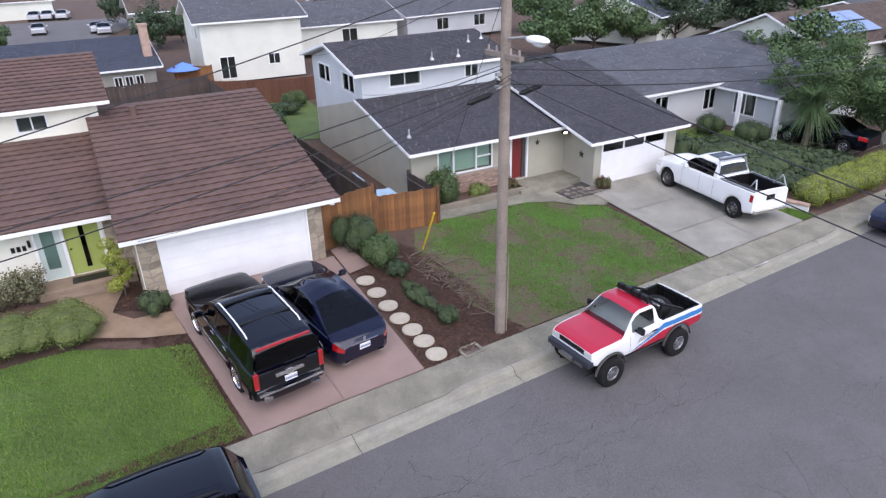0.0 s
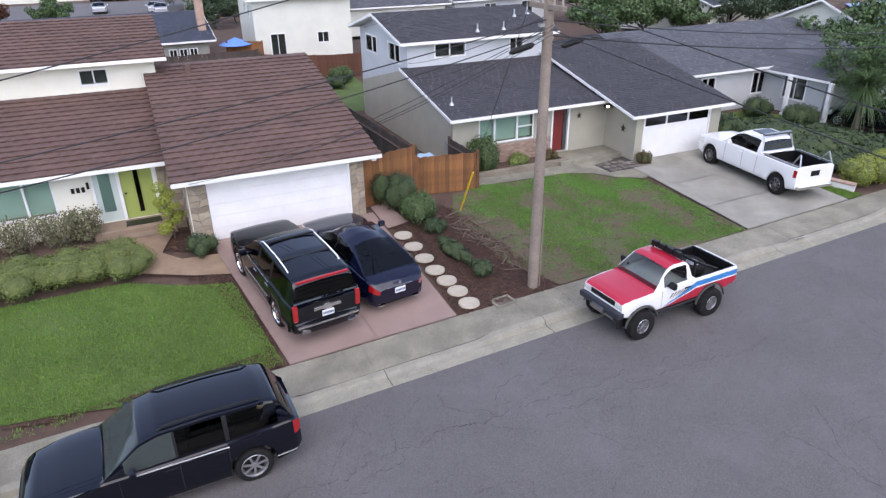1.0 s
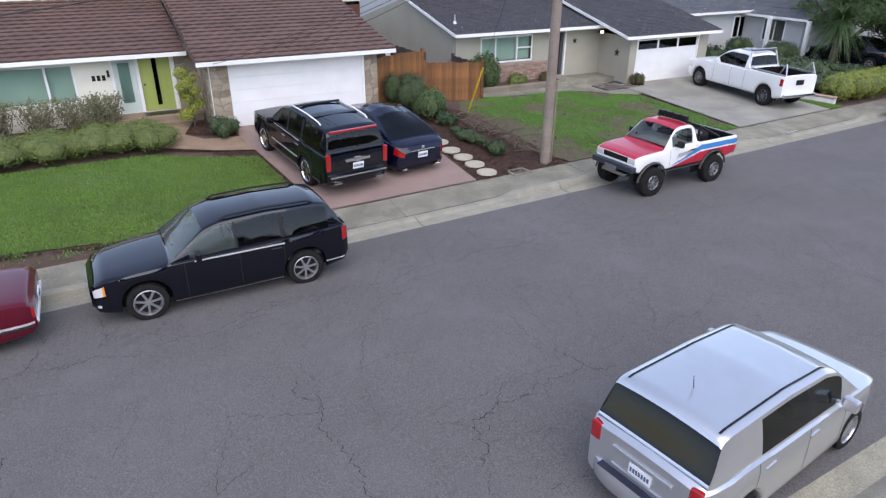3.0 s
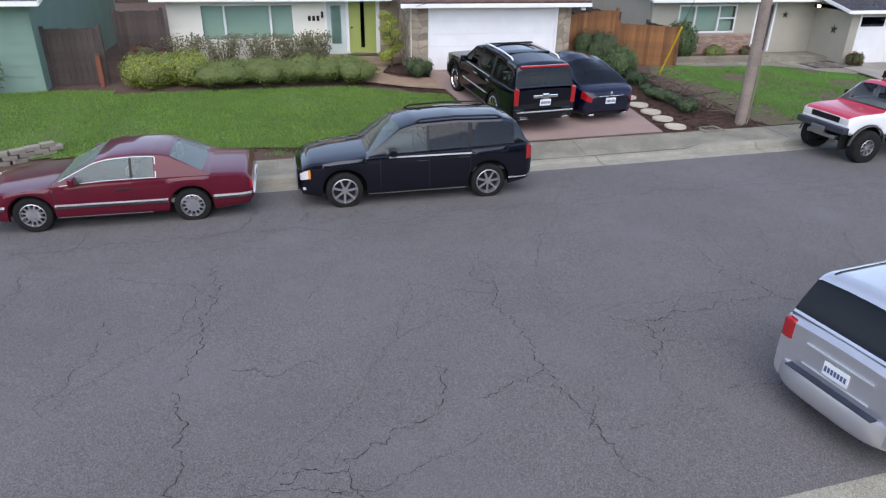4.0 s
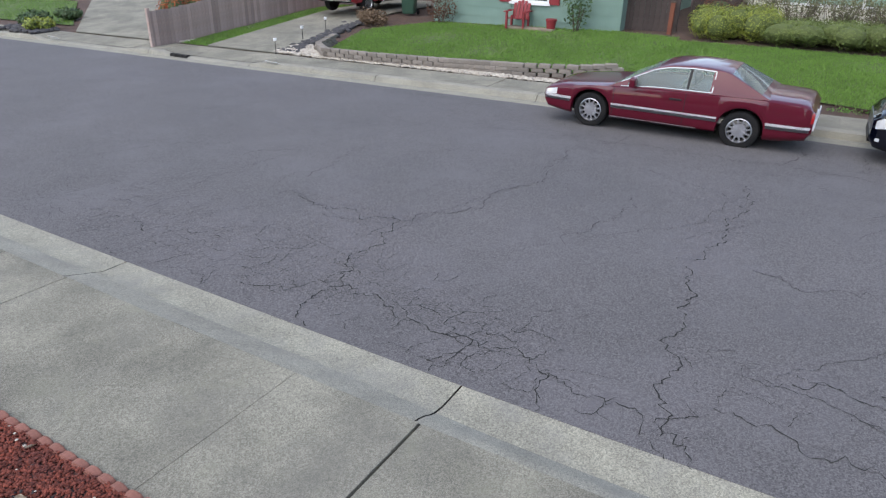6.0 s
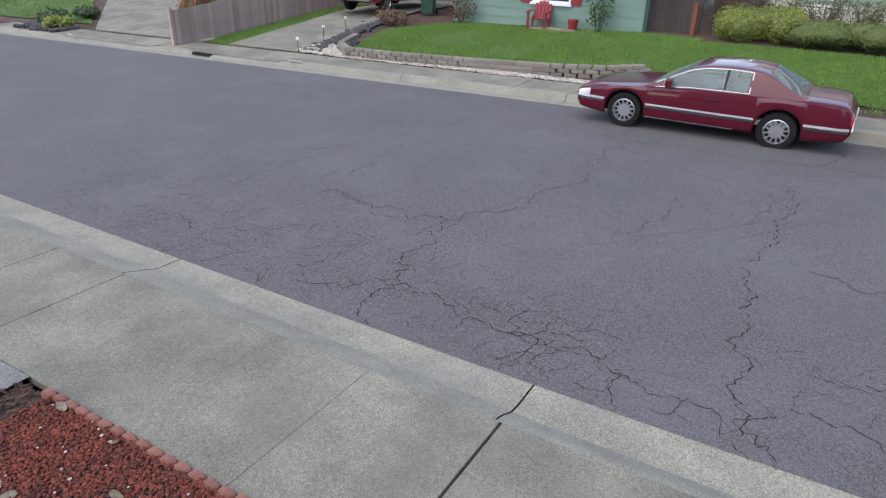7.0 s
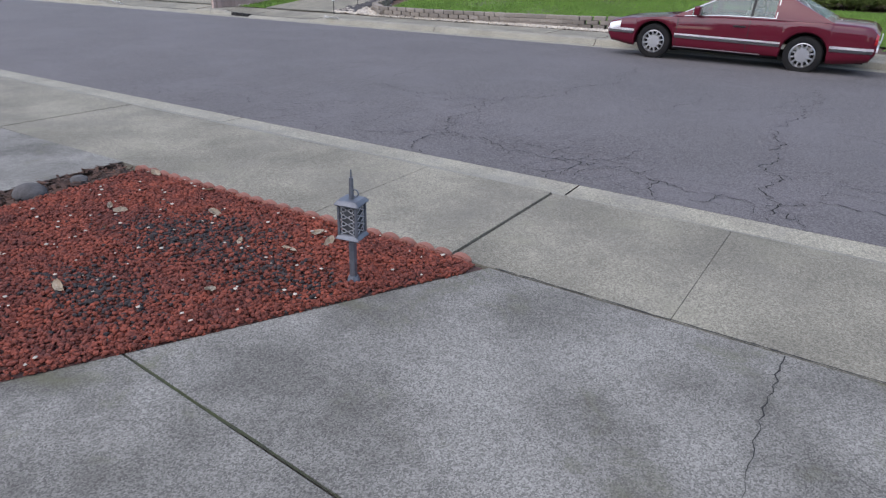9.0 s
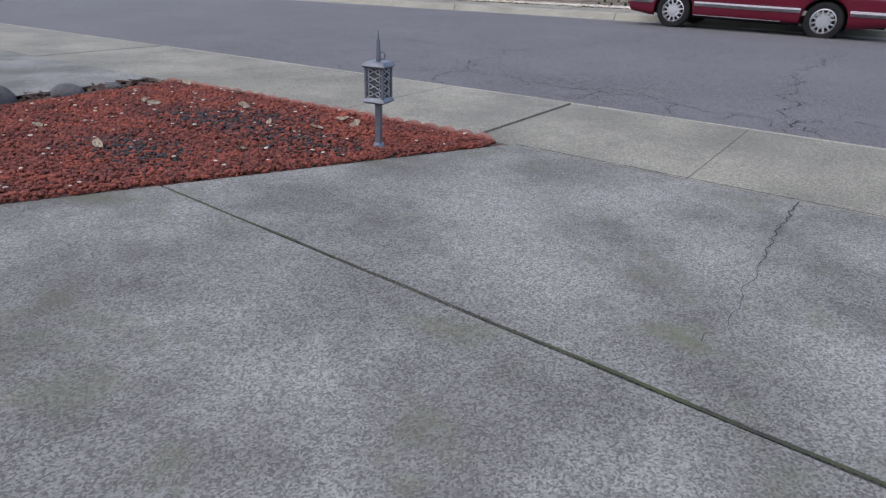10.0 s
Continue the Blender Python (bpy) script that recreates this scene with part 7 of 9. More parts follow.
# ---- fences and walls ----
def fence(label, a, b, h0, h1, material, board=0.145, seed=1, group="", cap=True, back_rail=True, name="wooden_fence"):
    """Upright boards between a and b, each its own piece, with rails and posts."""
    a, b = Vector((*a, 0)), Vector((*b, 0))
    t = thing(name, label, "fence", None, group)
    rnd = random.Random(seed)
    d = b - a
    n = max(2, round(d.length / board))
    ang = math.atan2(d.y, d.x)
    shared = None
    for k in range(n):
        p = a + d * ((k + 0.5) / n)
        h = h0 + (h1 - h0) * k / n
        if shared is None:
            shared = part("board", box(-board * 0.48, board * 0.48, -0.011, 0.011, 0.0, 1.0), material, t)
            o = shared
        else:
            o = new("board", shared.data)
            o.parent = t
        o.matrix_world = Matrix.Translation((p.x, p.y, land(p.x, p.y) - 0.02 if abs(p.x) < 90 else 0.6)) @ Matrix.Rotation(ang + rnd.uniform(-0.02, 0.02), 4, "Z") @ Matrix.Diagonal((1, 1, h * rnd.uniform(0.985, 1.01), 1))
    if back_rail:
        for q in (0.25, 0.8):
            bm = bmesh.new()
            off = Vector((-d.y, d.x, 0)).normalized() * 0.05
            rod(a + off + Vector((0, 0, land(a.x, a.y) + h0 * q)), b + off + Vector((0, 0, land(b.x, b.y) + h1 * q)), 0.045, None, 4, bm)
            part("rail", bm, material, t)
    for p, h in ((a, h0), (b, h1)):
        part("post", box(p.x - 0.05, p.x + 0.05, p.y - 0.05, p.y + 0.05, land(p.x, p.y) - 0.1, land(p.x, p.y) + h + 0.06), material, t)
    return t


fence("orange-brown wooden gate and fence beside the garage", (6.6, 19.4), (8.75, 19.85), 1.75, 1.9, FENCE, 0.15, 1)
fence("orange-brown wooden fence with uneven stain", (8.85, 19.9), (11.4, 19.95), 1.45, 1.5, FENCE, 0.15, 2)
fence("dark weathered side-yard fence between the houses", (8.9, 20.0), (8.3, 35.5), 1.75, 1.75, OLDWOOD, 0.2, 3)
fence("short dark fence beside the grey house", (11.45, 20.0), (11.4, 22.4), 1.4, 1.4, OLDWOOD, 0.16, 4)
fence("dark brown wooden gate between two houses", (-10.15, 18.6), (-8.6, 18.6), 1.65, 1.65, OLDWOOD, 0.17, 5, name="wooden_gate")
fence("dark brown fence beside the cream house", (-8.55, 20.6), (-7.1, 20.6), 1.9, 1.9, OLDWOOD, 0.17, 6)
fence("weathered grey-brown fence beside the driveway", (-23.65, 10.6), (-23.9, 23.0), 1.15, 1.4, mat("silvered fence wood", (0.55, 0.43, 0.38), (0.36, 0.26, 0.22), 1.2, 25, 0.45, 0.9, 0.4, 0.004, piece=0.35, stain=(0.3, 0.13, 0.07), stain_scale=1.6), 0.16, 7)
fence("tall red-brown back fence", (8.2, 44.4), (22.0, 44.4), 1.6, 1.6, mat("red-brown fence wood", (0.16, 0.065, 0.035), (0.11, 0.045, 0.028), 1, 20, 0.4, 0.9, 0.3, 0.004, piece=0.3), 0.3, 8)
fence("grey-brown back fence of the cream house", (-14, 45.4), (8.1, 45.6), 1.75, 1.75, OLDWOOD, 0.3, 9)
fence("grey-brown fence between back yards", (8.0, 44.4), (8.3, 36), 1.7, 1.7, OLDWOOD, 0.3, 10)
post = thing("post", "short rust-brown square post beside the gate", "post")
part("shaft", box(-8.75, -8.62, 18.2, 18.33, 0.4, 1.55, bevel=0.01), mat("rusty paint", (0.22, 0.07, 0.035), (0.16, 0.05, 0.03), 3, 40, 0.3, 0.8), post)
part("cap", box(-8.77, -8.6, 18.18, 18.35, 1.55, 1.58), BARK, post)

# low block wall round the lush lawn
BLOCK = mat("grey-tan wall block", (0.33, 0.29, 0.24), (0.24, 0.21, 0.18), 2, 50, 0.4, 0.95, 0.6, 0.01, piece=0.3)
low_wall = thing("garden_wall", "low wall of rough grey-tan blocks edging the lawn", "wall")
wall_line = [(-18.3, 13.6), (-17.9, 12.3), (-17.2, 11.75), (-15.5, 11.7), (-13.2, 11.85), (-10.8, 12.1), (-9.4, 12.4), (-8.6, 12.9)]
shared = None
for (xa, ya), (xb, yb) in zip(wall_line, wall_line[1:]):
    n = max(1, round(math.hypot(xb - xa, yb - ya) / 0.32))
    for k in range(n):
        for c in range(3):
            u = (k + 0.5 + 0.5 * (c % 2)) / n
            x, y = xa + (xb - xa) * u, ya + (yb - ya) * u
            if shared is None:
                shared = part("block", box(-0.152, 0.152, -0.1, 0.1, 0, 0.105, bevel=0.018), BLOCK, low_wall)
                o = shared
            else:
                o = new("block", shared.data)
                o.parent = low_wall
            o.matrix_world = pose(x, y, land(x, y) - 0.04 + c * 0.107, 0, 0, math.degrees(math.atan2(yb - ya, xb - xa)) + random.uniform(-2, 2))


def pebbles(label, place, count, seed, size, material, flat=0.6, name="gravel"):
    """Many small stones as one heap; place(rnd) gives x, y, z."""
    rnd = random.Random(seed)
    kinds = []
    for k in range(6):
        bm = bmesh.new()
        bmesh.ops.create_icosphere(bm, subdivisions=1, radius=1.0)
        for v in bm.verts:
            v.co *= 1 + 0.45 * noise.noise(v.co * 1.7 + Vector((k * 7, 0, 0)))
        kinds.append(([v.co.copy() for v in bm.verts], [[v.index for v in f.verts] for f in bm.faces]))
        bm.free()
    verts, faces = [], []
    for _ in range(count):
        x, y, z = place(rnd)
        vs, fs = rnd.choice(kinds)
        s = size * rnd.uniform(0.5, 1.35)
        m = Matrix.Rotation(rnd.uniform(0, 6.28), 3, "Z") @ Matrix.Rotation(rnd.uniform(-0.6, 0.6), 3, "X")
        n = len(verts)
        for v in vs:
            q = m @ v
            verts.append((x + q.x * s, y + q.y * s, z + q.z * s * flat))
        faces += [[n + i for i in f] for f in fs]
    ob = mesh_of(name, verts, faces, material, None)
    return tagged(ob, label, name.replace("_", " "), kind="stuff")


PALE = mat("pale gravel", (0.6, 0.55, 0.46), (0.5, 0.44, 0.36), 6, 40, 0.2, 0.9, 0.2, island=0.4)
DARKROCK = mat("dark rock", (0.09, 0.085, 0.085), (0.06, 0.058, 0.06), 4, 40, 0.4, 0.9, 0.5, 0.01, island=0.3)


def in_front_of_wall(rnd):
    x = rnd.uniform(-17.6, -8.8)
    y = back(x) + 0.03 + rnd.random() * 0.28
    return x, y, land(x, y) + 0.02


pebbles("strip of pale gravel between sidewalk and block wall", in_front_of_wall, 1500, 3, 0.04, PALE)


def at_corner(rnd):
    u, w = rnd.random(), rnd.random()
    x, y = -19.2 + 1.7 * u, back(-18.5) + 0.1 + 1.3 * w * (0.4 + 0.6 * (1 - abs(u - 0.5)))
    return x, y, land(x, y) + 0.03


pebbles("spill of pale stones at the driveway's corner", at_corner, 420, 4, 0.07, PALE)


def rock_edge(rnd):
    u = rnd.random()
    x, y = -18.75 - 0.9 * u + rnd.gauss(0, 0.16), back(-19) + 0.3 + 5.0 * u
    return x, y, land(x, y) + 0.03


pebbles("dark rocks edging the driveway", rock_edge, 260, 5, 0.1, DARKROCK)
pebbles("rockery stones beside a far driveway", lambda r: (r.uniform(-33.0, -30.4), r.uniform(10.4, 11.6), land(-31, 11.5) + 0.05), 160, 6, 0.14, DARKROCK)
pebbles("small rocks at the foot of the fence", lambda r: (r.uniform(-24.6, -23.4), back(-24) + r.uniform(0.1, 0.9), land(-24, 10.8) + 0.03), 120, 7, 0.08, PALE)

# mulch chips over the beds
CHIP = mat("bark chips", (0.13, 0.065, 0.042), (0.075, 0.04, 0.028), 5, 30, 0.2, 0.95, 0.0, island=0.6)


def chips(poly, count, seed, label, size=0.05):
    rnd = random.Random(seed)
    xs, ys = [p[0] for p in poly], [p[1] for p in poly]
    verts, faces = [], []
    while len(faces) < count:
        x, y = rnd.uniform(min(xs), max(xs)), rnd.uniform(min(ys), max(ys))
        if not inside(x, y, poly):
            continue
        z, a, n = land(x, y) + rnd.uniform(0.0, 0.03), rnd.uniform(0, 6.28), size * rnd.uniform(0.4, 1.2)
        d, s = Vector((math.cos(a), math.sin(a), rnd.uniform(-0.3, 0.3))) * n, Vector((-math.sin(a), math.cos(a), rnd.uniform(-0.4, 0.4))) * n * 0.35
        p, i = Vector((x, y, z)), len(verts)
        verts += [p - d - s, p + d - s * 0.6, p + d + s, p - d + s * 0.7]
        faces.append((i, i + 1, i + 2, i + 3))
    tagged(mesh_of("mulch", verts, faces, CHIP, None), label, "mulch", kind="stuff")


chips([(6.85, back(6.8)), (10.0, back(10)), (10.0, 15.2), (9.6, 18.2), (8.6, 19.8), (7.4, 19.4), (7.0, 17.4)], 12000, 21, "brown bark mulch round the stepping stones")
chips([(-8.4, 12.5), (2.0, back(2) + 0.05), (1.9, back(2) + 0.75), (-3, 12.1), (-5.4, 12.6)], 3000, 22, "dark soil litter on the bare patch of the lawn")
chips([(-0.3, 18.9), (1.4, 18.0), (1.5, 18.7), (0.9, 18.7), (0.8, 20.3), (0.0, 20.3)], 1200, 23, "bark mulch round the porch shrub")
chips([(1.0, 16.1), (1.9, 12.6), (2.2, 12.6), (1.6, 16.6), (-1.1, 17.9), (-1.3, 17.6), (0.2, 17.05)], 1600, 24, "bark mulch along the lawn's edge")
chips([(18.1, back(18) + 0.1), (18.5, 18.6), (18.0, 18.6), (17.0, back(17) + 0.1)], 1200, 26, "brown litter along the driveway's edge")
chips([(10, 12.6), (17.5, 13.2), (18.1, 18.3), (16.4, 19.6), (12, 20.0), (9.6, 17.2)], 7000, 25, "dry brown litter over the patchy lawn", 0.035)

# brush pile and stepping stones
brush = thing("brush_pile", "heap of dry grey branches and roots on the mulch", "brush pile")
rnd = random.Random(8)
for k in range(90):
    a, q = rnd.uniform(0, 6.28), rnd.uniform(0.15, 0.6)
    x, y = 9.5 + rnd.gauss(0, 0.4), 16.2 + rnd.gauss(0, 0.9)
    z = land(x, y) + 0.04
    part("branch", rod((x, y, z), (x + q * math.cos(a), y + q * math.sin(a), z + rnd.uniform(0, 0.22)), rnd.uniform(0.01, 0.03), 0.007, 6), TWIG, brush)
PAVER = mat("pale round paver", (0.5, 0.45, 0.36), (0.43, 0.385, 0.31), 3, 60, 0.2, 0.9, 0.3, 0.004, piece=0.1)
first = None
for k, (x, y) in enumerate(((7.1, 16.9), (7.13, 16.1), (7.15, 15.3), (7.17, 14.55), (7.25, 13.9), (7.3, 13.28), (7.33, 12.62))):
    m = pose(x, y, land(x, y) + 0.01)
    if first is None:
        first = thing("stepping_stone", "round pale concrete stepping stone set in mulch", "stepping stone", m, "stepping stones")
        bm = rod((0, 0, 0), (0, 0, 0.045), 0.3, 0.29, 28)
        part("disc", bm, PAVER, first)
    else:
        copy_thing(first, m)
box_m = thing("utility_box", "concrete water meter box with a lid beside the sidewalk", "meter box", pose(8.25, 12.35, land(8.25, 12.35), 0, 0, 6))
for bx in ((-0.32, 0.32, -0.24, -0.17), (-0.32, 0.32, 0.17, 0.24), (-0.32, -0.25, -0.17, 0.17), (0.25, 0.32, -0.17, 0.17)):
    part("rim", box(*bx, -0.05, 0.035), CONCRETE, box_m)
part("lid", box(-0.25, 0.25, -0.17, 0.17, -0.03, 0.012), mat("rusty lid", (0.16, 0.12, 0.1), (0.1, 0.08, 0.07), 6, 60, 0.3, 0.8), box_m)

# timber planter and flagstones of the grey house
planter = thing("planter", "low weathered timber planter edge before the window", "planter")
TIMBER = mat("weathered timber", (0.26, 0.22, 0.17), (0.19, 0.16, 0.125), 1.5, 25, 0.4, 0.9, 0.4, 0.004)
for c in range(2):
    part("timber", box(11.6, 16.3, 21.15, 21.32, 0.28 + c * 0.15, 0.42 + c * 0.15, bevel=0.01), TIMBER, planter)
part("timber", box(16.3, 16.47, 21.15, 22.2, 0.28, 0.57, bevel=0.01), TIMBER, planter)
part("soil", box(11.6, 16.3, 21.32, 22.2, 0.2, 0.5), SOIL, planter)
FLAG = mat("grey-brown flagstone", (0.27, 0.22, 0.18), (0.18, 0.15, 0.125), 3, 40, 0.4, 0.9, 0.5, 0.006, piece=0.4)
flags = thing("flagstones", "irregular grey-brown flagstones set in dark gravel by the garage", "paving")
rnd = random.Random(15)
part("bed", slab([(17.5, 19.5, 0.34), (19.15, 19.45, 0.34), (19.2, 20.9, 0.34), (17.4, 20.4, 0.34)], 0.1), DARKROCK, flags)
for k in range(14):
    x, y = 17.65 + (k % 5) * 0.34 + rnd.uniform(-0.05, 0.05), 19.62 + (k // 5) * 0.36 + rnd.uniform(-0.05, 0.05)
    pts = [(x + 0.16 * rnd.uniform(0.75, 1.1) * math.cos(t * 1.047), y + 0.16 * rnd.uniform(0.75, 1.1) * math.sin(t * 1.047), 0.352) for t in range(6)]
    part("flagstone", slab(pts, 0.03), FLAG, flags)

# retaining wall beside the white pickup
ret = thing("garden_wall", "low white-rendered garden wall with a brick top", "wall")
part("body", slab([(23.75, 16.2, 0.42), (24.0, 16.25, 0.42), (24.75, 13.75, 0.42), (24.5, 13.65, 0.42)], 0.35), WHITE, ret)
part("coping", slab([(23.73, 16.22, 0.475), (24.03, 16.27, 0.475), (24.78, 13.73, 0.475), (24.47, 13.62, 0.475)], 0.055), BRICK, ret)

# ---- the utility pole, its fittings and wires ----
pole = thing("utility_pole", "weathered brown wooden utility pole with a street lamp", "utility pole", pose(9.45, 12.73, 0))
part("pole", rod((0, 0, 0.0), (0.06, -0.03, 10.6), 0.155, 0.115, 16), POLEWOOD, pole)
part("conduit", rod((0.15, -0.1, 0.1), (0.17, -0.12, 2.6), 0.018, None, 8), POLEWOOD, pole)
part("crossarm", box(-0.06, 0.06, -0.75, 0.75, 7.75, 7.87, bevel=0.01), POLEWOOD, pole)
part("crossarm", box(-0.8, 0.85, -0.16, -0.05, 9.7, 9.82, bevel=0.01), POLEWOOD, pole)
for y in (-0.65, -0.3, 0.3, 0.65):
    part("insulator", rod((0, y, 7.87), (0, y, 8.0), 0.035, 0.025, 8), plain("insulator glaze", (0.3, 0.25, 0.22), 0.2), pole)
part("lamp_arm", rod((0.03, -0.1, 8.2), (0.1, -0.8, 8.3), 0.03, None, 8), GREY_METAL, pole)
lamp_head = part("lamp_head", bmesh.new(), WHITE, pole, "white street lamp head")
bm = bmesh.new()
bmesh.ops.create_uvsphere(bm, u_segments=20, v_segments=12, radius=1.0, matrix=Matrix.Translation((0.12, -1.15, 8.27)) @ Matrix.Diagonal((0.16, 0.4, 0.1, 1)))
part("housing", bm, WHITE, lamp_head, smooth=True)
bm = bmesh.new()
bmesh.ops.create_uvsphere(bm, u_segments=16, v_segments=10, radius=1.0, matrix=Matrix.Translation((0.12, -1.22, 8.2)) @ Matrix.Diagonal((0.12, 0.2, 0.08, 1)))
part("lens", bm, plain("lamp lens", (0.6, 0.65, 0.66), 0.15), lamp_head, smooth=True)
for k, z in enumerate((7.05, 7.35)):
    part("bracket", box(-0.2, 0.2, -0.06, 0.06, z, z + 0.07), GREY_METAL, pole)
splice = thing("cable_splice_box", "black splice case hanging on the overhead cable", "cable box")
bm = rod((8.5, 12.66, 6.84), (9.0, 12.68, 6.94), 0.075, 0.075, 14)
rod((8.4, 12.655, 6.82), (8.5, 12.66, 6.84), 0.03, 0.075, 14, bm)
rod((9.0, 12.68, 6.94), (9.1, 12.69, 6.96), 0.075, 0.03, 14, bm)
part("case", bm, BLACK, splice)
copy_thing(splice, pose(1.55, 0.1, 0.02))
WIRE = plain("black cable", (0.018, 0.018, 0.02), 0.6)


def wire(a, b, sag, r, label="black overhead cable along the street", n=26):
    a, b = Vector(a), Vector(b)
    bm = bmesh.new()
    pts = [a.lerp(b, u / n) - Vector((0, 0, sag * 4 * (u / n) * (1 - u / n))) for u in range(n + 1)]
    tagged(part("overhead_cable", tube(pts, r, 5, bm), WIRE), label, "cable", "overhead cables")


wire((9.5, 12.6, 9.78), (-30, 12.6, 4.25), 1.2, 0.013, "thin black overhead cable along the street")
wire((9.4, 12.65, 7.52), (-30, 12.6, 4.25), 1.0, 0.014, "thick black overhead cable")
wire((9.4, 12.65, 7.24), (-30, 12.6, 4.75), 1.6, 0.014, "thick black overhead cable")
wire((9.4, 12.2, 7.5), (0.9, 18.3, 2.95), 0.45, 0.008, "thin service wire to the cream house")
wire((9.4, 12.4, 7.3), (0.9, 18.35, 2.85), 0.5, 0.008, "thin service wire to the cream house")
wire((9.4, 12.4, 7.2), (4.0, 18.9, 3.1), 0.3, 0.008, "thin service wire to the cream house")
wire((9.4, 12.7, 7.6), (11.6, 27.5, 4.0), 0.25, 0.009, "thin service wire to the grey house")
wire((9.4, 12.8, 7.3), (11.5, 26.0, 3.6), 0.3, 0.009, "thin service wire to the grey house")
wire((9.45, 12.8, 9.6), (11.5, 33.0, 5.0), 0.3, 0.008, "thin service wire to the grey house")
wire((9.5, 12.65, 7.5), (48, 15.2, 6.6), 1.1, 0.014)
wire((9.5, 12.65, 7.15), (48, 15.2, 6.2), 1.2, 0.018)
wire((9.5, 12.65, 9.75), (48, 15.2, 8.8), 1.0, 0.012)
wire((9.5, 12.6, 7.3), (9.9, -14, 5.6), 0.35, 0.012, "service cable crossing the street")
wire((9.55, 12.6, 8.0), (9.9, -14, 6.0), 0.35, 0.012, "service cable crossing the street")
wire((9.5, 12.75, 9.3), (9.72, 18.0, 0.6), 0.0, 0.007, "steel guy wire of the utility pole")
guard = thing("guy_guard", "yellow plastic guard on the guy wire", "guy guard")
a, b = Vector((9.72, 18.0, 0.55)), Vector((9.5, 12.75, 9.3))
part("tube", rod(a, a.lerp(b, 0.2), 0.03, None, 8), plain("yellow plastic", (0.75, 0.5, 0.02), 0.5), guard)
part("anchor", rod((9.73, 18.02, 0.25), (9.72, 18.0, 0.58), 0.015, None, 6), GREY_METAL, guard)

for x, y in ((-18.95, 11.5), (-19.5, 13.35), (-19.8, 14.9)):
    t = thing("path_light", "small white stake light beside the driveway", "garden light", pose(x, y, land(x, y)), "path lights")
    part("stake", rod((0, 0, -0.05), (0, 0, 0.4), 0.012, None, 6), BLACK, t)
    part("lamp", rod((0, 0, 0.4), (0, 0, 0.48), 0.045, 0.055, 10), WHITE, t)
drain = thing("storm_drain", "kerb inlet with two dark iron bars", "storm drain", pose(-21.9, LIP_FAR + 0.45 + bend(-21.9), fall(-21.9)))
# a solid black box: the darkness of the hollow is put into its colour
part("opening", box(-0.4, 0.4, -0.03, 0.1, 0.0, 0.09), plain("inlet darkness", (0.01, 0.01, 0.01), 0.9), drain)
for sx in (-0.15, 0.15):
    part("bar", rod((sx, -0.045, -0.02), (sx, -0.045, 0.12), 0.018, None, 8), plain("dark iron bar", (0.03, 0.03, 0.03), 0.6), drain)

# ---- the gravel bed and its lantern ----
LAVA = mat("red lava rock", (0.33, 0.078, 0.044), (0.18, 0.05, 0.036), 4, 90, 0.45, 0.95, 0.6, 0.006, island=0.6)
LAVA_ONE = mat("red lava rock piece", (0.33, 0.078, 0.044), (0.18, 0.05, 0.036), 4, 90, 0.45, 0.95, 0.6, 0.006, piece=0.6)
BED = [(-5.44, -2.33), (-8.75, -2.3), (-8.8, -9.0), (-8.92, -9.0), (-6.38, -4.15)]
bed_host = pave("gravel_bed", BED, mat("dark bed fabric", (0.05, 0.04, 0.038), (0.12, 0.036, 0.027), 1.6, 60, 0.4, 1.0, 0.6, 0.01), "bed of red lava rock with bare dark patches", 0.012)


def bed_spot(rnd):
    while True:
        x, y = rnd.uniform(-8.8, -5.5), rnd.uniform(-8.5, -2.32)
        bare = sum(1.3 * math.exp(-((x - a) / 0.36) ** 2 - ((y - b) / 0.2) ** 2) for a, b in ((-6.96, -3.84), (-7.35, -3.1), (-7.05, -2.85), (-6.42, -3.12)))
        if inside(x, y, BED) and rnd.random() > 0.66 * min(1, bare + max(0, 2.5 * noise.noise((x * 1.6, y * 2.4, 3.0)) - 0.5)):
            return x, y, land(x, y) + 0.012 + rnd.random() * 0.022


pebbles("loose red lava rock", bed_spot, 60000, 41, 0.0116, LAVA, 0.75, "lava_rock")
DARK_CRUMB = mat("dark bed crumbs", (0.035, 0.033, 0.036), (0.06, 0.045, 0.042), 6, 60, 0.4, 0.95, 0.5, 0.004, island=0.5)
rnd = random.Random(42)
shapes = []
for k in range(5):
    bm = bmesh.new()
    bmesh.ops.create_icosphere(bm, subdivisions=1, radius=0.0145)
    for v in bm.verts:
        v.co *= 1 + 0.45 * noise.noise(v.co * 75 + Vector((k * 5, 0, 0)))
        v.co.z *= 0.75
    o = part("rock", bm, LAVA_ONE, bed_host)
    o.location = (-6.3 + 0.12 * k, -2.75, land(-6.3, -2.75) + 0.04)
    shapes.append(o.data)
n = 0
while n < 270:
    x, y = rnd.uniform(-7.3, -5.55), rnd.uniform(-3.6, -2.35)
    if inside(x, y, BED):
        o = new("rock", rnd.choice(shapes))
        o.parent = bed_host
        o.matrix_world = pose(x, y, land(x, y) + 0.03 + rnd.random() * 0.015, rnd.uniform(-20, 20), rnd.uniform(-20, 20), rnd.uniform(0, 360)) @ Matrix.Diagonal((*[rnd.uniform(0.7, 1.25)] * 3, 1))
        n += 1


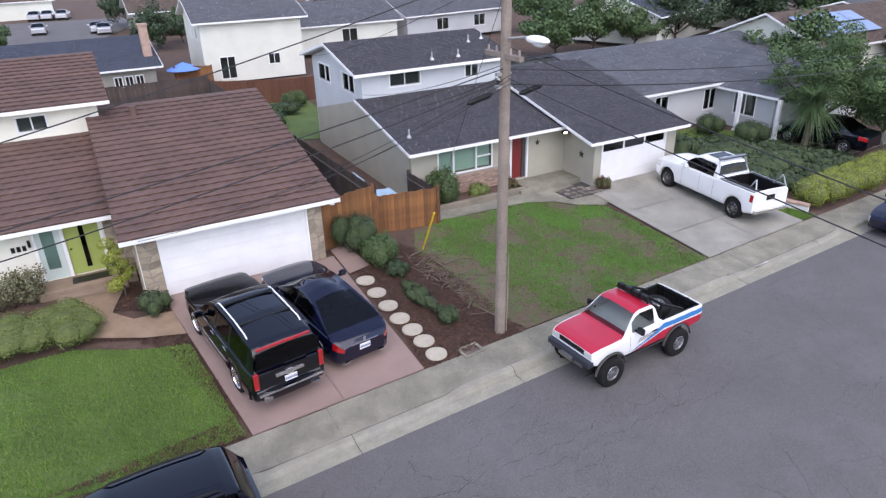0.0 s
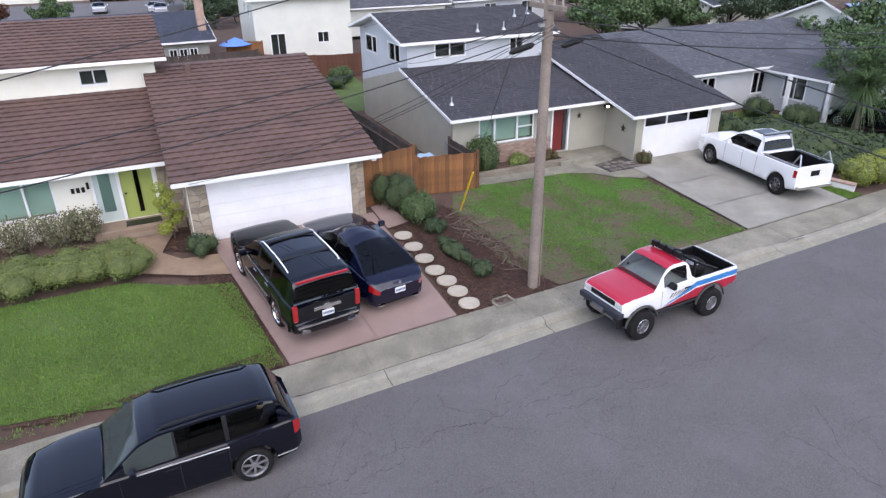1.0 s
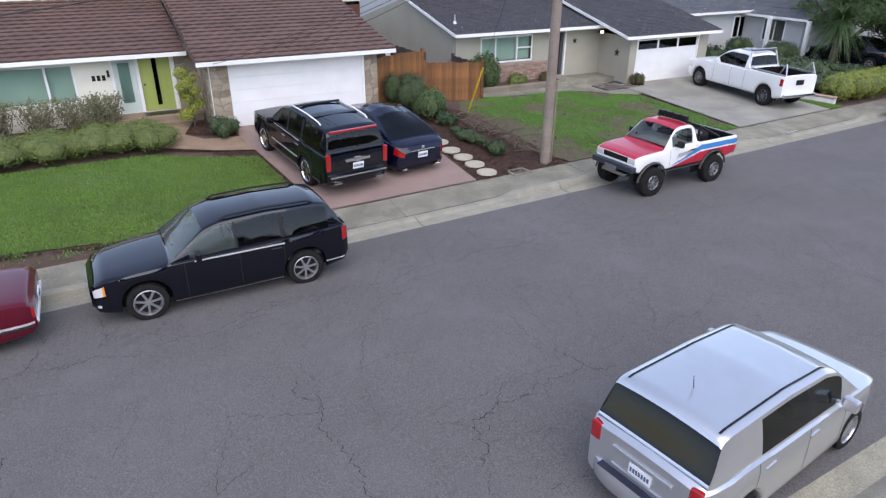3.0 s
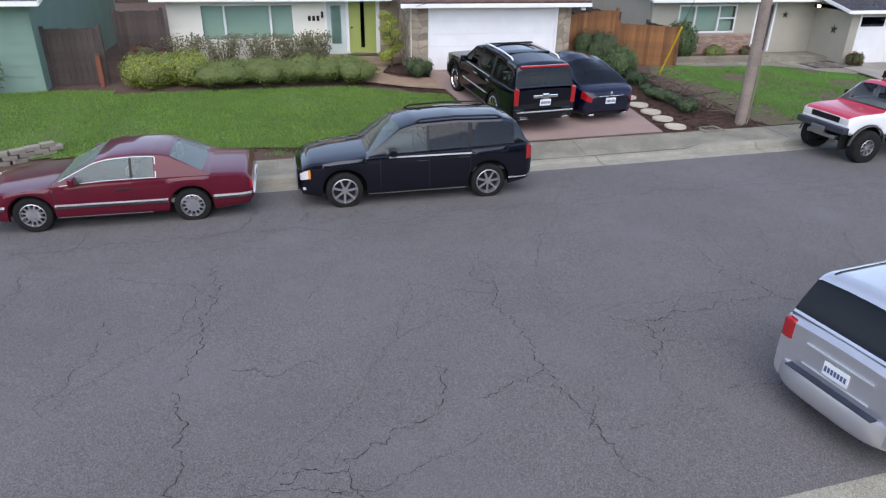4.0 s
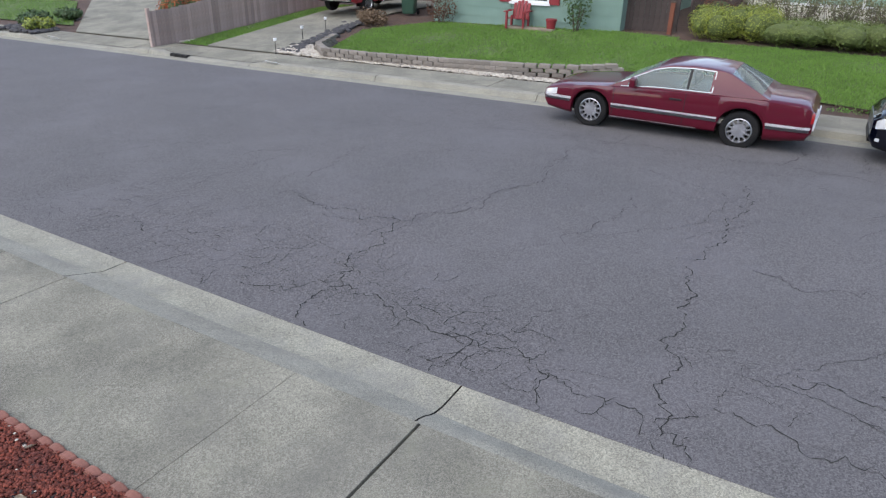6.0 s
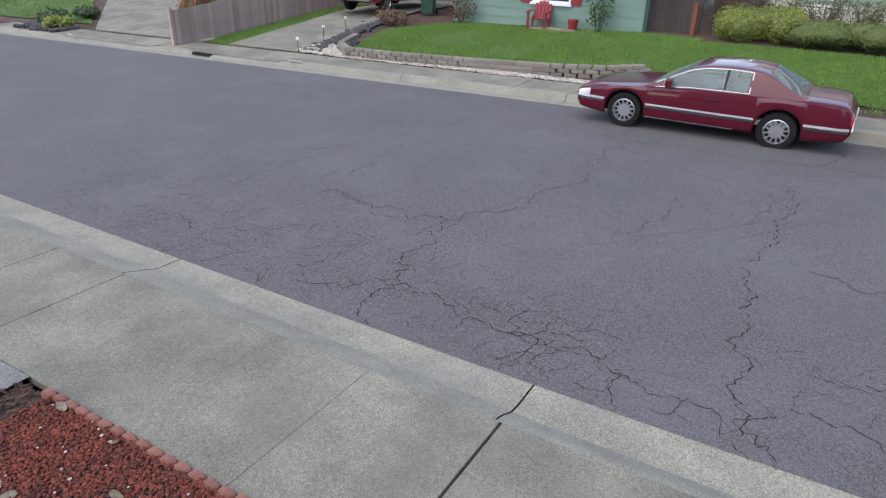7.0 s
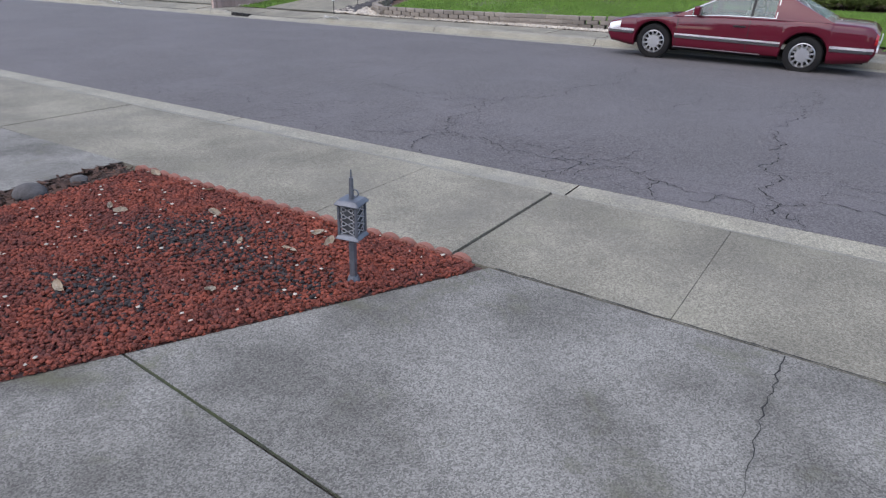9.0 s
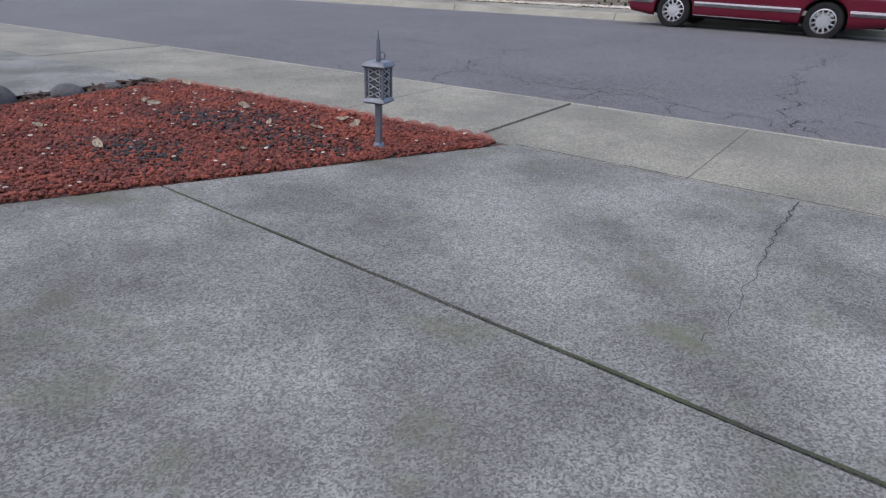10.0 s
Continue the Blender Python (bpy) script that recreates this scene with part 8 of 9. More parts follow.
def bare_spot(rnd):
    while True:
        a, b = rnd.choice(((-6.96, -3.84), (-7.35, -3.1), (-7.05, -2.85), (-6.42, -3.12)))
        x, y = min(-6.0, rnd.gauss(a, 0.3)), min(-2.4, rnd.gauss(b, 0.15))
        if inside(x, y, BED):
            return x, y, land(x, y) + 0.018 + rnd.random() * 0.016


pebbles("dark crumbs of soil and char in the bare patches", bare_spot, 2600, 44, 0.012, DARK_CRUMB, 0.7, "soil_crumbs")


def litter(rnd):
    while True:
        x, y = rnd.uniform(-8.7, -5.6), rnd.uniform(-6.5, -2.35)
        if inside(x, y, BED):
            return x, y, land(x, y) + 0.05


pebbles("pale dry leaves and chips on the lava rock", litter, 190, 43, 0.011, PALE, 0.3, "leaf_litter")
TAN_LEAF = mat("dry tan leaf", (0.62, 0.54, 0.42), (0.46, 0.36, 0.25), 30, 90, 0.3, 0.85, 0.3, 0.003, piece=0.35)
rnd = random.Random(46)
for k in range(18):
    # a cupped, ragged dry leaf lying on the stones
    x, y, z = litter(rnd)
    n, bm = rnd.uniform(0.018, 0.042), bmesh.new()
    ring = [bm.verts.new((n * math.cos(a) * (1.3 + 0.3 * rnd.random()), n * math.sin(a) * (0.6 + 0.35 * rnd.random()), n * rnd.uniform(0.1, 0.45))) for a in (2 * math.pi * j / 9 for j in range(9))]
    mid = bm.verts.new((0, 0, 0))
    for j in range(9):
        bm.faces.new((mid, ring[j], ring[(j + 1) % 9]))
    bmesh.ops.solidify(bm, geom=bm.faces[:], thickness=0.0015)
    leaf = part("dry_leaf", bm, TAN_LEAF)
    leaf.matrix_world = pose(x, y, z - 0.008, rnd.uniform(-25, 25), rnd.uniform(-25, 25), rnd.uniform(0, 360))
    tagged(leaf, "curled tan dry leaf lying on the lava rock", "leaf", "fallen leaves")
edging = thing("garden_edging", "row of small pink concrete edging blocks along the sidewalk", "edging")
EDGE = mat("pink edging concrete", (0.34, 0.15, 0.11), (0.24, 0.1, 0.075), 9, 60, 0.4, 0.95, 0.5, 0.004, piece=0.25)
shared = None
for k in range(24):
    x = -5.62 - k * 0.138
    if shared is None:
        bm = rod((0, -0.035, 0.0), (0, 0.035, 0.0), 0.066, None, 14)
        for v in bm.verts:
            v.co.z = v.co.z * 0.55 if v.co.z > 0 else v.co.z
        bmesh.ops.bevel(bm, geom=[e for e in bm.edges if abs(e.verts[0].co.y - e.verts[1].co.y) < 1e-4], offset=0.01, segments=2, affect="EDGES")
        shared = part("edging_block", bm, EDGE, edging)
        o = shared
    else:
        o = new("edging_block", shared.data)
        o.parent = edging
    o.matrix_world = pose(x, -2.335 + bend(x) * 0.6 + random.uniform(-0.006, 0.006), land(x, -2.33) + 0.012, random.uniform(-5, 5), 0, random.uniform(-5, 5))
BOULDER = mat("grey boulder", (0.115, 0.11, 0.107), (0.065, 0.062, 0.062), 6, 50, 0.5, 0.95, 0.5, 0.01)
for k, (x, y, r) in enumerate(((-8.9, -3.2, 0.12), (-8.95, -3.75, 0.19), (-8.93, -2.8, 0.07), (-9.0, -4.4, 0.2), (-9.0, -5.1, 0.18))):
    t = thing("boulder", "rounded grey boulder at the edge of the lava rock", "rock", pose(x, y, land(x, y)), "boulders")
    bm = bmesh.new()
    bmesh.ops.create_icosphere(bm, subdivisions=3, radius=r)
    for v in bm.verts:
        v.co *= 1 + 0.2 * noise.noise(v.co * 6 + Vector((k * 3, 0, 0)))
        v.co.z = v.co.z * 0.6 + r * 0.25
    part("stone", bm, BOULDER, t, smooth=True)
chips([(-8.75, -2.35), (-9.15, -2.35), (-9.15, -8), (-8.75, -8)], 1600, 27, "dark mulch between the driveway and the lava rock", 0.04)


def lantern():
    t = thing("garden_lantern", "grey metal garden stake lantern with a lattice shade", "lantern", pose(-5.95, -2.92, land(-6, -2.9) + 0.03, 0, 0, 12) @ Matrix.Diagonal((1.1, 1.1, 1.0, 1.0)))
    metal = mat("blue-grey lantern paint", (0.15, 0.165, 0.19), (0.1, 0.11, 0.13), 12, 120, 0.2, 0.4, 0.1, 0.002, metal=0.4)
    part("stake", box(-0.015, 0.015, -0.015, 0.015, -0.08, 0.27, bevel=0.003), metal, t)
    part("foot", rod((0, 0, -0.03), (0, 0, 0.03), 0.045, 0.024, 14), metal, t)

    def tier(z0, r0, z1, r1, name):
        bm = bmesh.new()
        bmesh.ops.create_cone(bm, cap_ends=True, segments=4, radius1=r0 * 1.414, radius2=r1 * 1.414, depth=z1 - z0, matrix=Matrix.Translation((0, 0, (z0 + z1) / 2)) @ Matrix.Rotation(math.pi / 4, 4, "Z"))
        bmesh.ops.bevel(bm, geom=bm.edges[:], offset=0.003, segments=2, affect="EDGES")
        part(name, bm, metal, t)
    tier(0.262, 0.05, 0.272, 0.064, "tray")
    tier(0.272, 0.064, 0.296, 0.05, "base")
    tier(0.458, 0.055, 0.468, 0.067, "brim")
    tier(0.468, 0.067, 0.492, 0.052, "roof")
    for sx in (-1, 1):
        for sy in (-1, 1):
            part("corner_post", box(sx * 0.047 - 0.006, sx * 0.047 + 0.006, sy * 0.047 - 0.006, sy * 0.047 + 0.006, 0.292, 0.46), metal, t)
    # cast scrolls: rings and crossing bars in each face
    pale = mat("worn bright lantern scroll", (0.42, 0.43, 0.44), (0.24, 0.25, 0.27), 40, 150, 0.3, 0.45, 0.0, metal=0.4)
    for side in range(4):
        bm = bmesh.new()
        rot = Matrix.Rotation(side * math.pi / 2, 4, "Z")

        def bar(u0, z0, u1, z1):
            rod(rot @ Vector((u0, -0.046, z0)), rot @ Vector((u1, -0.046, z1)), 0.0024, None, 5, bm)
        for k in range(4):
            z = 0.297 + 0.041 * k
            bar(-0.041, z, 0.041, z + 0.041)
            bar(0.041, z, -0.041, z + 0.041)
            for c in (-0.021, 0.021):
                ring = [(c + 0.012 * math.cos(a), z + 0.02 + 0.012 * math.sin(a)) for a in (2 * math.pi * j / 8 for j in range(9))]
                for p, q in zip(ring, ring[1:]):
                    bar(*p, *q)
        part("lattice", bm, pale, t)
    part("shade", box(-0.038, 0.038, -0.038, 0.038, 0.294, 0.458), plain("smoky lantern glass", (0.06, 0.065, 0.07), 0.25), t)
    part("finial", rod((0, 0, 0.49), (0, 0, 0.61), 0.013, 0.01, 12), metal, t)
    part("tip", rod((0, 0, 0.61), (0, 0, 0.655), 0.005, 0.003, 8), metal, t)
    bm = bmesh.new()
    for k in range(16):
        a, b = 2 * math.pi * k / 16, 2 * math.pi * (k + 1) / 16
        rod((0.022 + 0.016 * math.cos(a), 0, 0.525 + 0.02 * math.sin(a)), (0.022 + 0.016 * math.cos(b), 0, 0.525 + 0.02 * math.sin(b)), 0.004, None, 5, bm)
    part("ring", bm, metal, t)


lantern()
# open dirty joint between the sidewalk and the near driveway
rnd = random.Random(78)
bm, prev = bmesh.new(), None
for k in range(170):
    x = -5.38 + k * 0.05
    y = BACK_NEAR + 0.25 * bend(x) + 0.4 * swing(x) - 0.014 + 0.006 * noise.noise((k * 0.3, 5, 1))
    row = [bm.verts.new((x, y + d * rnd.uniform(0.002, 0.009), land(x, y) + 0.0165)) for d in (-1, 1)]
    if prev:
        bm.faces.new((prev[0], row[0], row[1], prev[1]))
    prev = row
part("joint", bm, CRACK, near_drive, "dirt in the joint along the sidewalk")
# crack across the near driveway
rnd = random.Random(77)
bm = bmesh.new()
prev = None
for k in range(34):
    y = -2.3 - k * 0.05
    x = -3.79 + 0.09 * noise.noise((k * 0.13, 2, 1)) + 0.012 * rnd.uniform(-1, 1)
    row = [bm.verts.new((x + s * rnd.uniform(0.0015, 0.006) * max(0.3, 1 - k / 30), y, land(x, y) + 0.0155)) for s in (-1, 1)]
    if prev:
        bm.faces.new((prev[0], row[0], row[1], prev[1]))
    prev = row
part("crack", bm, CRACK, near_drive)


shrub("shrub", "dark green shrub on the back lawn", 9.6, 37.5, 2.2, 1.8, 0.9, LEAF_DARK, 141, 2600, 0.07)
shrub("shrub", "dark green shrub on the back lawn", 11.6, 40.6, 1.6, 1.4, 0.8, LEAF_DARK, 142, 2200, 0.07)
shrub("shrub", "leafy green shrub before the back fence", 12.9, 42.6, 1.3, 1.0, 1.1, LEAF_FRESH, 140, 2600, 0.06)
fence("orange wooden fence beside the cream house behind", (7.0, 52.2), (9.6, 52.0), 1.5, 1.5, FENCE, 0.3, 12)
# ---- small things about the houses ----
def garden_chair(x, y, heading, label):
    t = thing("garden_chair", label, "chair", pose(x, y, land(x, y), 0, 0, heading), "garden chairs")
    for sx in (-1, 1):
        part("leg", box(sx * 0.3 - 0.03, sx * 0.3 + 0.03, -0.3, -0.22, 0, 0.55), SHUTTER, t)
        part("leg", box(sx * 0.3 - 0.03, sx * 0.3 + 0.03, 0.2, 0.28, 0, 0.4), SHUTTER, t)
        part("armrest", box(sx * 0.34 - 0.06, sx * 0.34 + 0.06, -0.34, 0.34, 0.54, 0.57, bevel=0.01), SHUTTER, t)
    for k in range(5):
        part("seat_slat", box(-0.28, 0.28, -0.28 + k * 0.115, -0.18 + k * 0.115, 0.34 - k * 0.015, 0.36 - k * 0.015), SHUTTER, t)
    for k in range(5):
        u = -0.24 + k * 0.12
        bm = box(u - 0.052, u + 0.052, -0.012, 0.012, 0, 0.62 - 0.5 * u * u * 3, bevel=0.008)
        bmesh.ops.transform(bm, matrix=pose(0, 0.26, 0.28, -18, 0, 0), verts=bm.verts)
        part("back_slat", bm, SHUTTER, t)


garden_chair(-13.55, 17.45, 5, "dark red slatted garden chair on the grass")
pot = thing("plant_pot", "small dark red plant pot against the green wall", "plant pot", pose(-12.35, 17.5, land(-12.35, 17.5)))
part("pot", rod((0, 0, 0), (0, 0, 0.32), 0.13, 0.17, 16), SHUTTER, pot)
part("rim", rod((0, 0, 0.3), (0, 0, 0.36), 0.185, 0.185, 16), SHUTTER, pot)
bin_ = thing("rubbish_bin", "dark green lidded rubbish bin beside the driveway", "bin", pose(-18.7, 18.6, land(-18.7, 18.6), 0, 0, 20))
bm = bmesh.new()
bmesh.ops.create_cone(bm, cap_ends=True, segments=4, radius1=0.32, radius2=0.4, depth=0.9, matrix=Matrix.Translation((0, 0, 0.5)) @ Matrix.Rotation(math.pi / 4, 4, "Z"))
bmesh.ops.bevel(bm, geom=bm.edges[:], offset=0.03, segments=2, affect="EDGES")
BIN = plain("green bin plastic", (0.02, 0.06, 0.035), 0.5)
part("body", bm, BIN, bin_)
part("lid", box(-0.31, 0.31, -0.33, 0.31, 0.95, 1.02, bevel=0.02), BIN, bin_)
for sy in (-1, 1):
    part("wheel", rod((sy * 0.25, 0.25, 0.1), (sy * 0.32, 0.25, 0.1), 0.1, None, 14), TYRE, bin_)
TARP = mat("pale blue tarpaulin", (0.35, 0.5, 0.62), (0.3, 0.44, 0.56), 2, 40, 0.15, 0.6)
for k, (x, y, w, d, h) in enumerate(((9.9, 21.6, 1.3, 1.2, 1.0), (7.7, 24.6, 1.0, 2.4, 1.5), (9.6, 24.2, 1.0, 1.6, 0.9))):
    t = thing("covered_stack", "stack under a pale blue tarpaulin in the side yard", "tarpaulin", pose(x, y, land(x, y) - 0.09))
    bm = bmesh.new()
    bmesh.ops.create_grid(bm, x_segments=14, y_segments=14, size=0.5)
    for v in bm.verts:
        q = max(abs(v.co.x), abs(v.co.y)) * 2
        v.co = Vector((v.co.x * w, v.co.y * d, h * (1 - 0.95 * max(0, (q - 0.7) / 0.3) ** 2) * (1 + 0.06 * noise.noise(v.co * 5))))
    bmesh.ops.solidify(bm, geom=bm.faces[:], thickness=0.02)
    part("cover", bm, TARP, t, smooth=True)

INK = plain("faded black paint", (0.06, 0.06, 0.06), 0.8)
for x in (-17.9, 19.3, -28.8):
    v = LIP_FAR + 0.5
    t = thing("kerb_number", "white painted kerb panel with faded dark bars", "kerb marking", pose(x, v + bend(x), fall(x) + 0.137, -35, 0, 2))
    part("panel", box(-0.24, 0.24, -0.1, 0.08, 0.0, 0.006), WHITE, t)
    bm = bmesh.new()
    for k in range(3):
        box(-0.15 + k * 0.11, -0.08 + k * 0.11, -0.06, 0.05, 0.006, 0.009, bm)
    part("bars", bm, INK, t)


# ---- the houses round about ----
def gable_house(label, x, y, w, d, heading, eave, ridge, wall_mat, roof_mat, z=0.6, storeys=1, windows=(), chimney=None, seed=1, rake=None):
    """A house with a ridge along its local x axis; windows: (face, centre, width, bottom, top), face -1 front, +1 back, "l" or "r" ends."""
    h = thing("house", label, "house", pose(x, y, z, 0, 0, heading))
    wins = {-1: [], 1: [], "l": [], "r": []}
    for f, c, ww, b, tp in windows:
        wins[f].append((c - ww / 2, c + ww / 2, b, tp))
    wall_with(h, "x", -d / 2, 0.2, -w / 2, w / 2, 0, eave, wins[-1], wall_mat)
    wall_with(h, "x", d / 2, -0.2, -w / 2, w / 2, 0, eave, wins[1], wall_mat)
    wall_with(h, "y", -w / 2, 0.2, -d / 2 + 0.2, d / 2 - 0.2, 0, eave, wins["l"], wall_mat)
    wall_with(h, "y", w / 2, -0.2, -d / 2 + 0.2, d / 2 - 0.2, 0, eave, wins["r"], wall_mat)
    for a in wins[-1]:
        window(h, "x", -d / 2, 0.2, *a, 2, DIM)
    for a in wins[1]:
        window(h, "x", d / 2, -0.2, *a, 2, DIM)
    for a in wins["l"]:
        window(h, "y", -w / 2, 0.2, *a, 2, DIM)
    o = 0.5
    s = (ridge - eave) / (d / 2)
    shingle_roof(h, (-w / 2 - o, -d / 2 - o, eave - o * s + 0.12), (w + 2 * o, 0, 0), (0, d / 2 + o, ridge - eave + o * s), max(8, int(w * 2.4)), max(8, int(d * 3)), roof_mat, seed=seed, rakes=(rake or WHITE,) * 2)
    shingle_roof(h, (w / 2 + o, d / 2 + o, eave - o * s + 0.12), (-w - 2 * o, 0, 0), (0, -d / 2 - o, ridge - eave + o * s), 8, 8, roof_mat, seed=seed + 1, rakes=(rake or WHITE,) * 2)
    gable_tri(h, -w / 2, -d / 2, d / 2, eave - 0.02, 0, ridge - 0.05, wall_mat)
    gable_tri(h, w / 2 - 0.16, -d / 2, d / 2, eave - 0.02, 0, ridge - 0.05, wall_mat)
    if chimney:
        c = part("chimney", box(chimney[0] - 0.28, chimney[0] + 0.28, chimney[1] - 0.28, chimney[1] + 0.28, eave - 1, chimney[2]), BRICK, h, "red brick chimney")
        part("cap", box(chimney[0] - 0.34, chimney[0] + 0.34, chimney[1] - 0.34, chimney[1] + 0.34, chimney[2], chimney[2] + 0.12), BRICK, c)
    return h


BLUE_SHINGLE = mat("blue-grey shingles", (0.05, 0.06, 0.085), (0.04, 0.048, 0.07), 1.2, 30, 0.3, 0.9, 0.4, 0.006, island=0.25)
BROWN_SHINGLE = mat("brown shingles", (0.12, 0.085, 0.065), (0.09, 0.062, 0.05), 1.2, 30, 0.3, 0.9, 0.4, 0.006, island=0.3)
PALEWALL = mat("pale cream stucco", (0.68, 0.68, 0.6), (0.62, 0.62, 0.55), 0.7, 60, 0.1, 0.85, 0.2)
TAUPE = mat("taupe stucco", (0.3, 0.29, 0.25), (0.26, 0.25, 0.22), 0.7, 60, 0.1, 0.85, 0.2)
GREYWALL = mat("light grey stucco", (0.5, 0.51, 0.52), (0.45, 0.46, 0.47), 0.7, 60, 0.1, 0.85, 0.2)

# neighbour on the +x side: main roof and a porch wing
gable_house("light grey single-storey house with weathered grey shingle roof", 33.0, 31.0, 15.0, 12.0, 0, 2.3, 3.6, GREYWALL, GREY_SHINGLE, 0.3, windows=((-1, -5.0, 0.9, 0.8, 1.9), (-1, -1.2, 1.0, 0.8, 1.9)), seed=20, rake=GREY_SHINGLE)
wing = gable_house("light grey porch wing with white posts and grey shingles", 36.0, 25.2, 8.0, 7.6, 90, 2.2, 3.4, GREYWALL, GREY_SHINGLE, 0.3, windows=((1, 1.0, 1.3, 0.8, 1.9), (1, -2.2, 1.3, 0.8, 1.9)), seed=22, rake=GREY_SHINGLE)
for x, y in ((31.6, 25.4), (31.6, 22.9), (31.6, 20.5)):
    t = thing("porch_post", "square white porch post of the grey house", "post", pose(x, y, 0.3), "porch posts")
    part("shaft", box(-0.09, 0.09, -0.09, 0.09, 0, 2.1), WHITE, t)
    part("base", box(-0.13, 0.13, -0.13, 0.13, 0, 0.12), WHITE, t)
gable_house("white-gabled house with brown roof and solar panels", 48.5, 29.5, 13.0, 8.0, 0, 2.9, 4.5, PALEWALL, BROWN_SHINGLE, 0.6, seed=24)
solar = thing("solar_panels", "pale blue solar panels on a brown roof", "solar panel")
PANEL = plain("solar glass", (0.2, 0.27, 0.45), 0.1, 0.3, 1.0)
for i in range(4):
    for j in range(2):
        bm = box(-0.8, 0.8, -0.5, 0.5, 0, 0.04)
        m = pose(48.5, 29.5, 0.6) @ pose(-5.2 + i * 1.68, -2.9 + j * 1.35, 3.58 + j * 0.54, 21.8, 0, 0)
        bmesh.ops.transform(bm, matrix=m @ Matrix.Diagonal((1, 1.25, 1, 1)), verts=bm.verts)
        part("panel", bm, PANEL, solar)
gable_house("cream two-storey house with grey roof behind the fence", 13.5, 57.8, 7.8, 8.4, -2, 4.6, 5.9, PALEWALL, GREY_SHINGLE, 0.4, windows=((-1, -2.15, 1.1, 0.3, 1.9), (-1, 1.5, 0.85, 1.1, 1.85), ("l", -2.2, 0.8, 3.2, 4.0), ("l", 0.0, 0.8, 3.2, 4.0)), seed=26)
gable_house("low house with blue-grey shingle roof and white french doors", -3.5, 56.5, 18.0, 11.2, 1, 2.35, 3.75, TAUPE, BLUE_SHINGLE, 0.3, windows=((-1, 6.5, 0.45, 0.9, 1.75), (-1, 7.2, 0.45, 0.9, 1.75), (-1, 7.9, 0.45, 0.9, 1.75)), chimney=(8.9, -4.0, 4.9), seed=28)
gable_house("grey-roofed neighbour house in the distance", 24.5, 66.0, 10.0, 9.0, 0, 2.6, 4.2, PALEWALL, GREY_SHINGLE, 0.6, windows=((-1, 0.0, 1.5, 0.9, 2.0),), seed=30)
gable_house("blue-grey roofed neighbour house in the distance", 37.0, 68.0, 13.0, 9.0, 8, 2.6, 4.3, GREYWALL, GREY_SHINGLE, 0.6, windows=((-1, -2.0, 1.5, 0.9, 2.0), (-1, 3.0, 1.5, 0.9, 2.0)), seed=32)
gable_house("cream neighbour house with slate-blue roof and brick chimney", 53.0, 52.0, 13.0, 9.0, 20, 2.7, 4.4, PALEWALL, BLUE_SHINGLE, 0.6, windows=((-1, -2.0, 1.5, 0.9, 2.0), (-1, 3.0, 1.2, 0.9, 2.0)), chimney=(-2.5, -3.0, 5.6), seed=34)
gable_house("brown-roofed neighbour house among trees", 70.0, 52.0, 13.0, 9.0, 25, 2.7, 4.4, PALEWALL, BROWN_SHINGLE, 0.6, windows=((-1, 0.0, 1.5, 0.9, 2.0),), chimney=(-3.0, 0.5, 5.8), seed=36)
gable_house("grey-roofed neighbour house beyond the trees", 62.0, 34.0, 13.0, 10.0, 10, 2.7, 4.2, GREYWALL, GREY_SHINGLE, 0.6, windows=((-1, 0.0, 1.5, 0.9, 2.0),), seed=38)
gable_house("tan neighbour house on the street behind", 14.0, 92.0, 12.0, 9.0, 0, 2.7, 4.4, TAUPE, BROWN_SHINGLE, 0.6, windows=((-1, 0.0, 1.5, 0.9, 2.0),), seed=40)
gable_house("grey neighbour house on the street behind", 40.0, 96.0, 14.0, 9.0, 0, 2.7, 4.4, GREYWALL, BLUE_SHINGLE, 0.6, seed=42)
gable_house("pale neighbour house across the street behind", -8.0, 124.0, 16.0, 9.0, 0, 2.7, 4.4, PALEWALL, BROWN_SHINGLE, 0.6, seed=44)
gable_house("grey-roofed house at the end of the driveway", -25.5, 31.5, 12.0, 9.0, 8, 2.8, 4.6, TAUPE, BROWN_SHINGLE, 0.2, windows=((-1, 2.0, 1.6, 0.9, 2.0),), seed=46)
# unseen houses added behind the camera, to darken what the cars reflect
gable_house("unseen beige single-storey house added on the near side for reflections", -3.0, -21.0, 17.0, 10.0, 0, 2.8, 4.8, BEIGE, GREY_SHINGLE, 0.15, windows=((1, -3.0, 2.0, 0.9, 2.1), (1, 4.0, 2.0, 0.9, 2.1)), seed=48)
gable_house("unseen cream single-storey house added on the near side for reflections", 19.0, -18.0, 16.0, 10.0, 0, 2.8, 4.8, PALEWALL, BROWN_SHINGLE, 0.15, seed=50)
gable_house("unseen grey single-storey house added on the near side for reflections", -26.0, -20.0, 16.0, 10.0, 0, 2.8, 4.8, GREYWALL, SHINGLE, -0.1, seed=52)
t = thing("parasol", "blue parasol open behind the fence", "parasol", pose(7.7, 52.5, 0.1))
bm = bmesh.new()
bmesh.ops.create_cone(bm, cap_ends=False, segments=10, radius1=1.25, radius2=0.03, depth=0.5, matrix=Matrix.Translation((0, 0, 2.1)))
bmesh.ops.solidify(bm, geom=bm.faces[:], thickness=0.02)
part("canopy", bm, plain("blue canvas", (0.12, 0.25, 0.65), 0.8), t)
part("shaft", rod((0, 0, 0), (0, 0, 2.3), 0.03), WHITE, t)

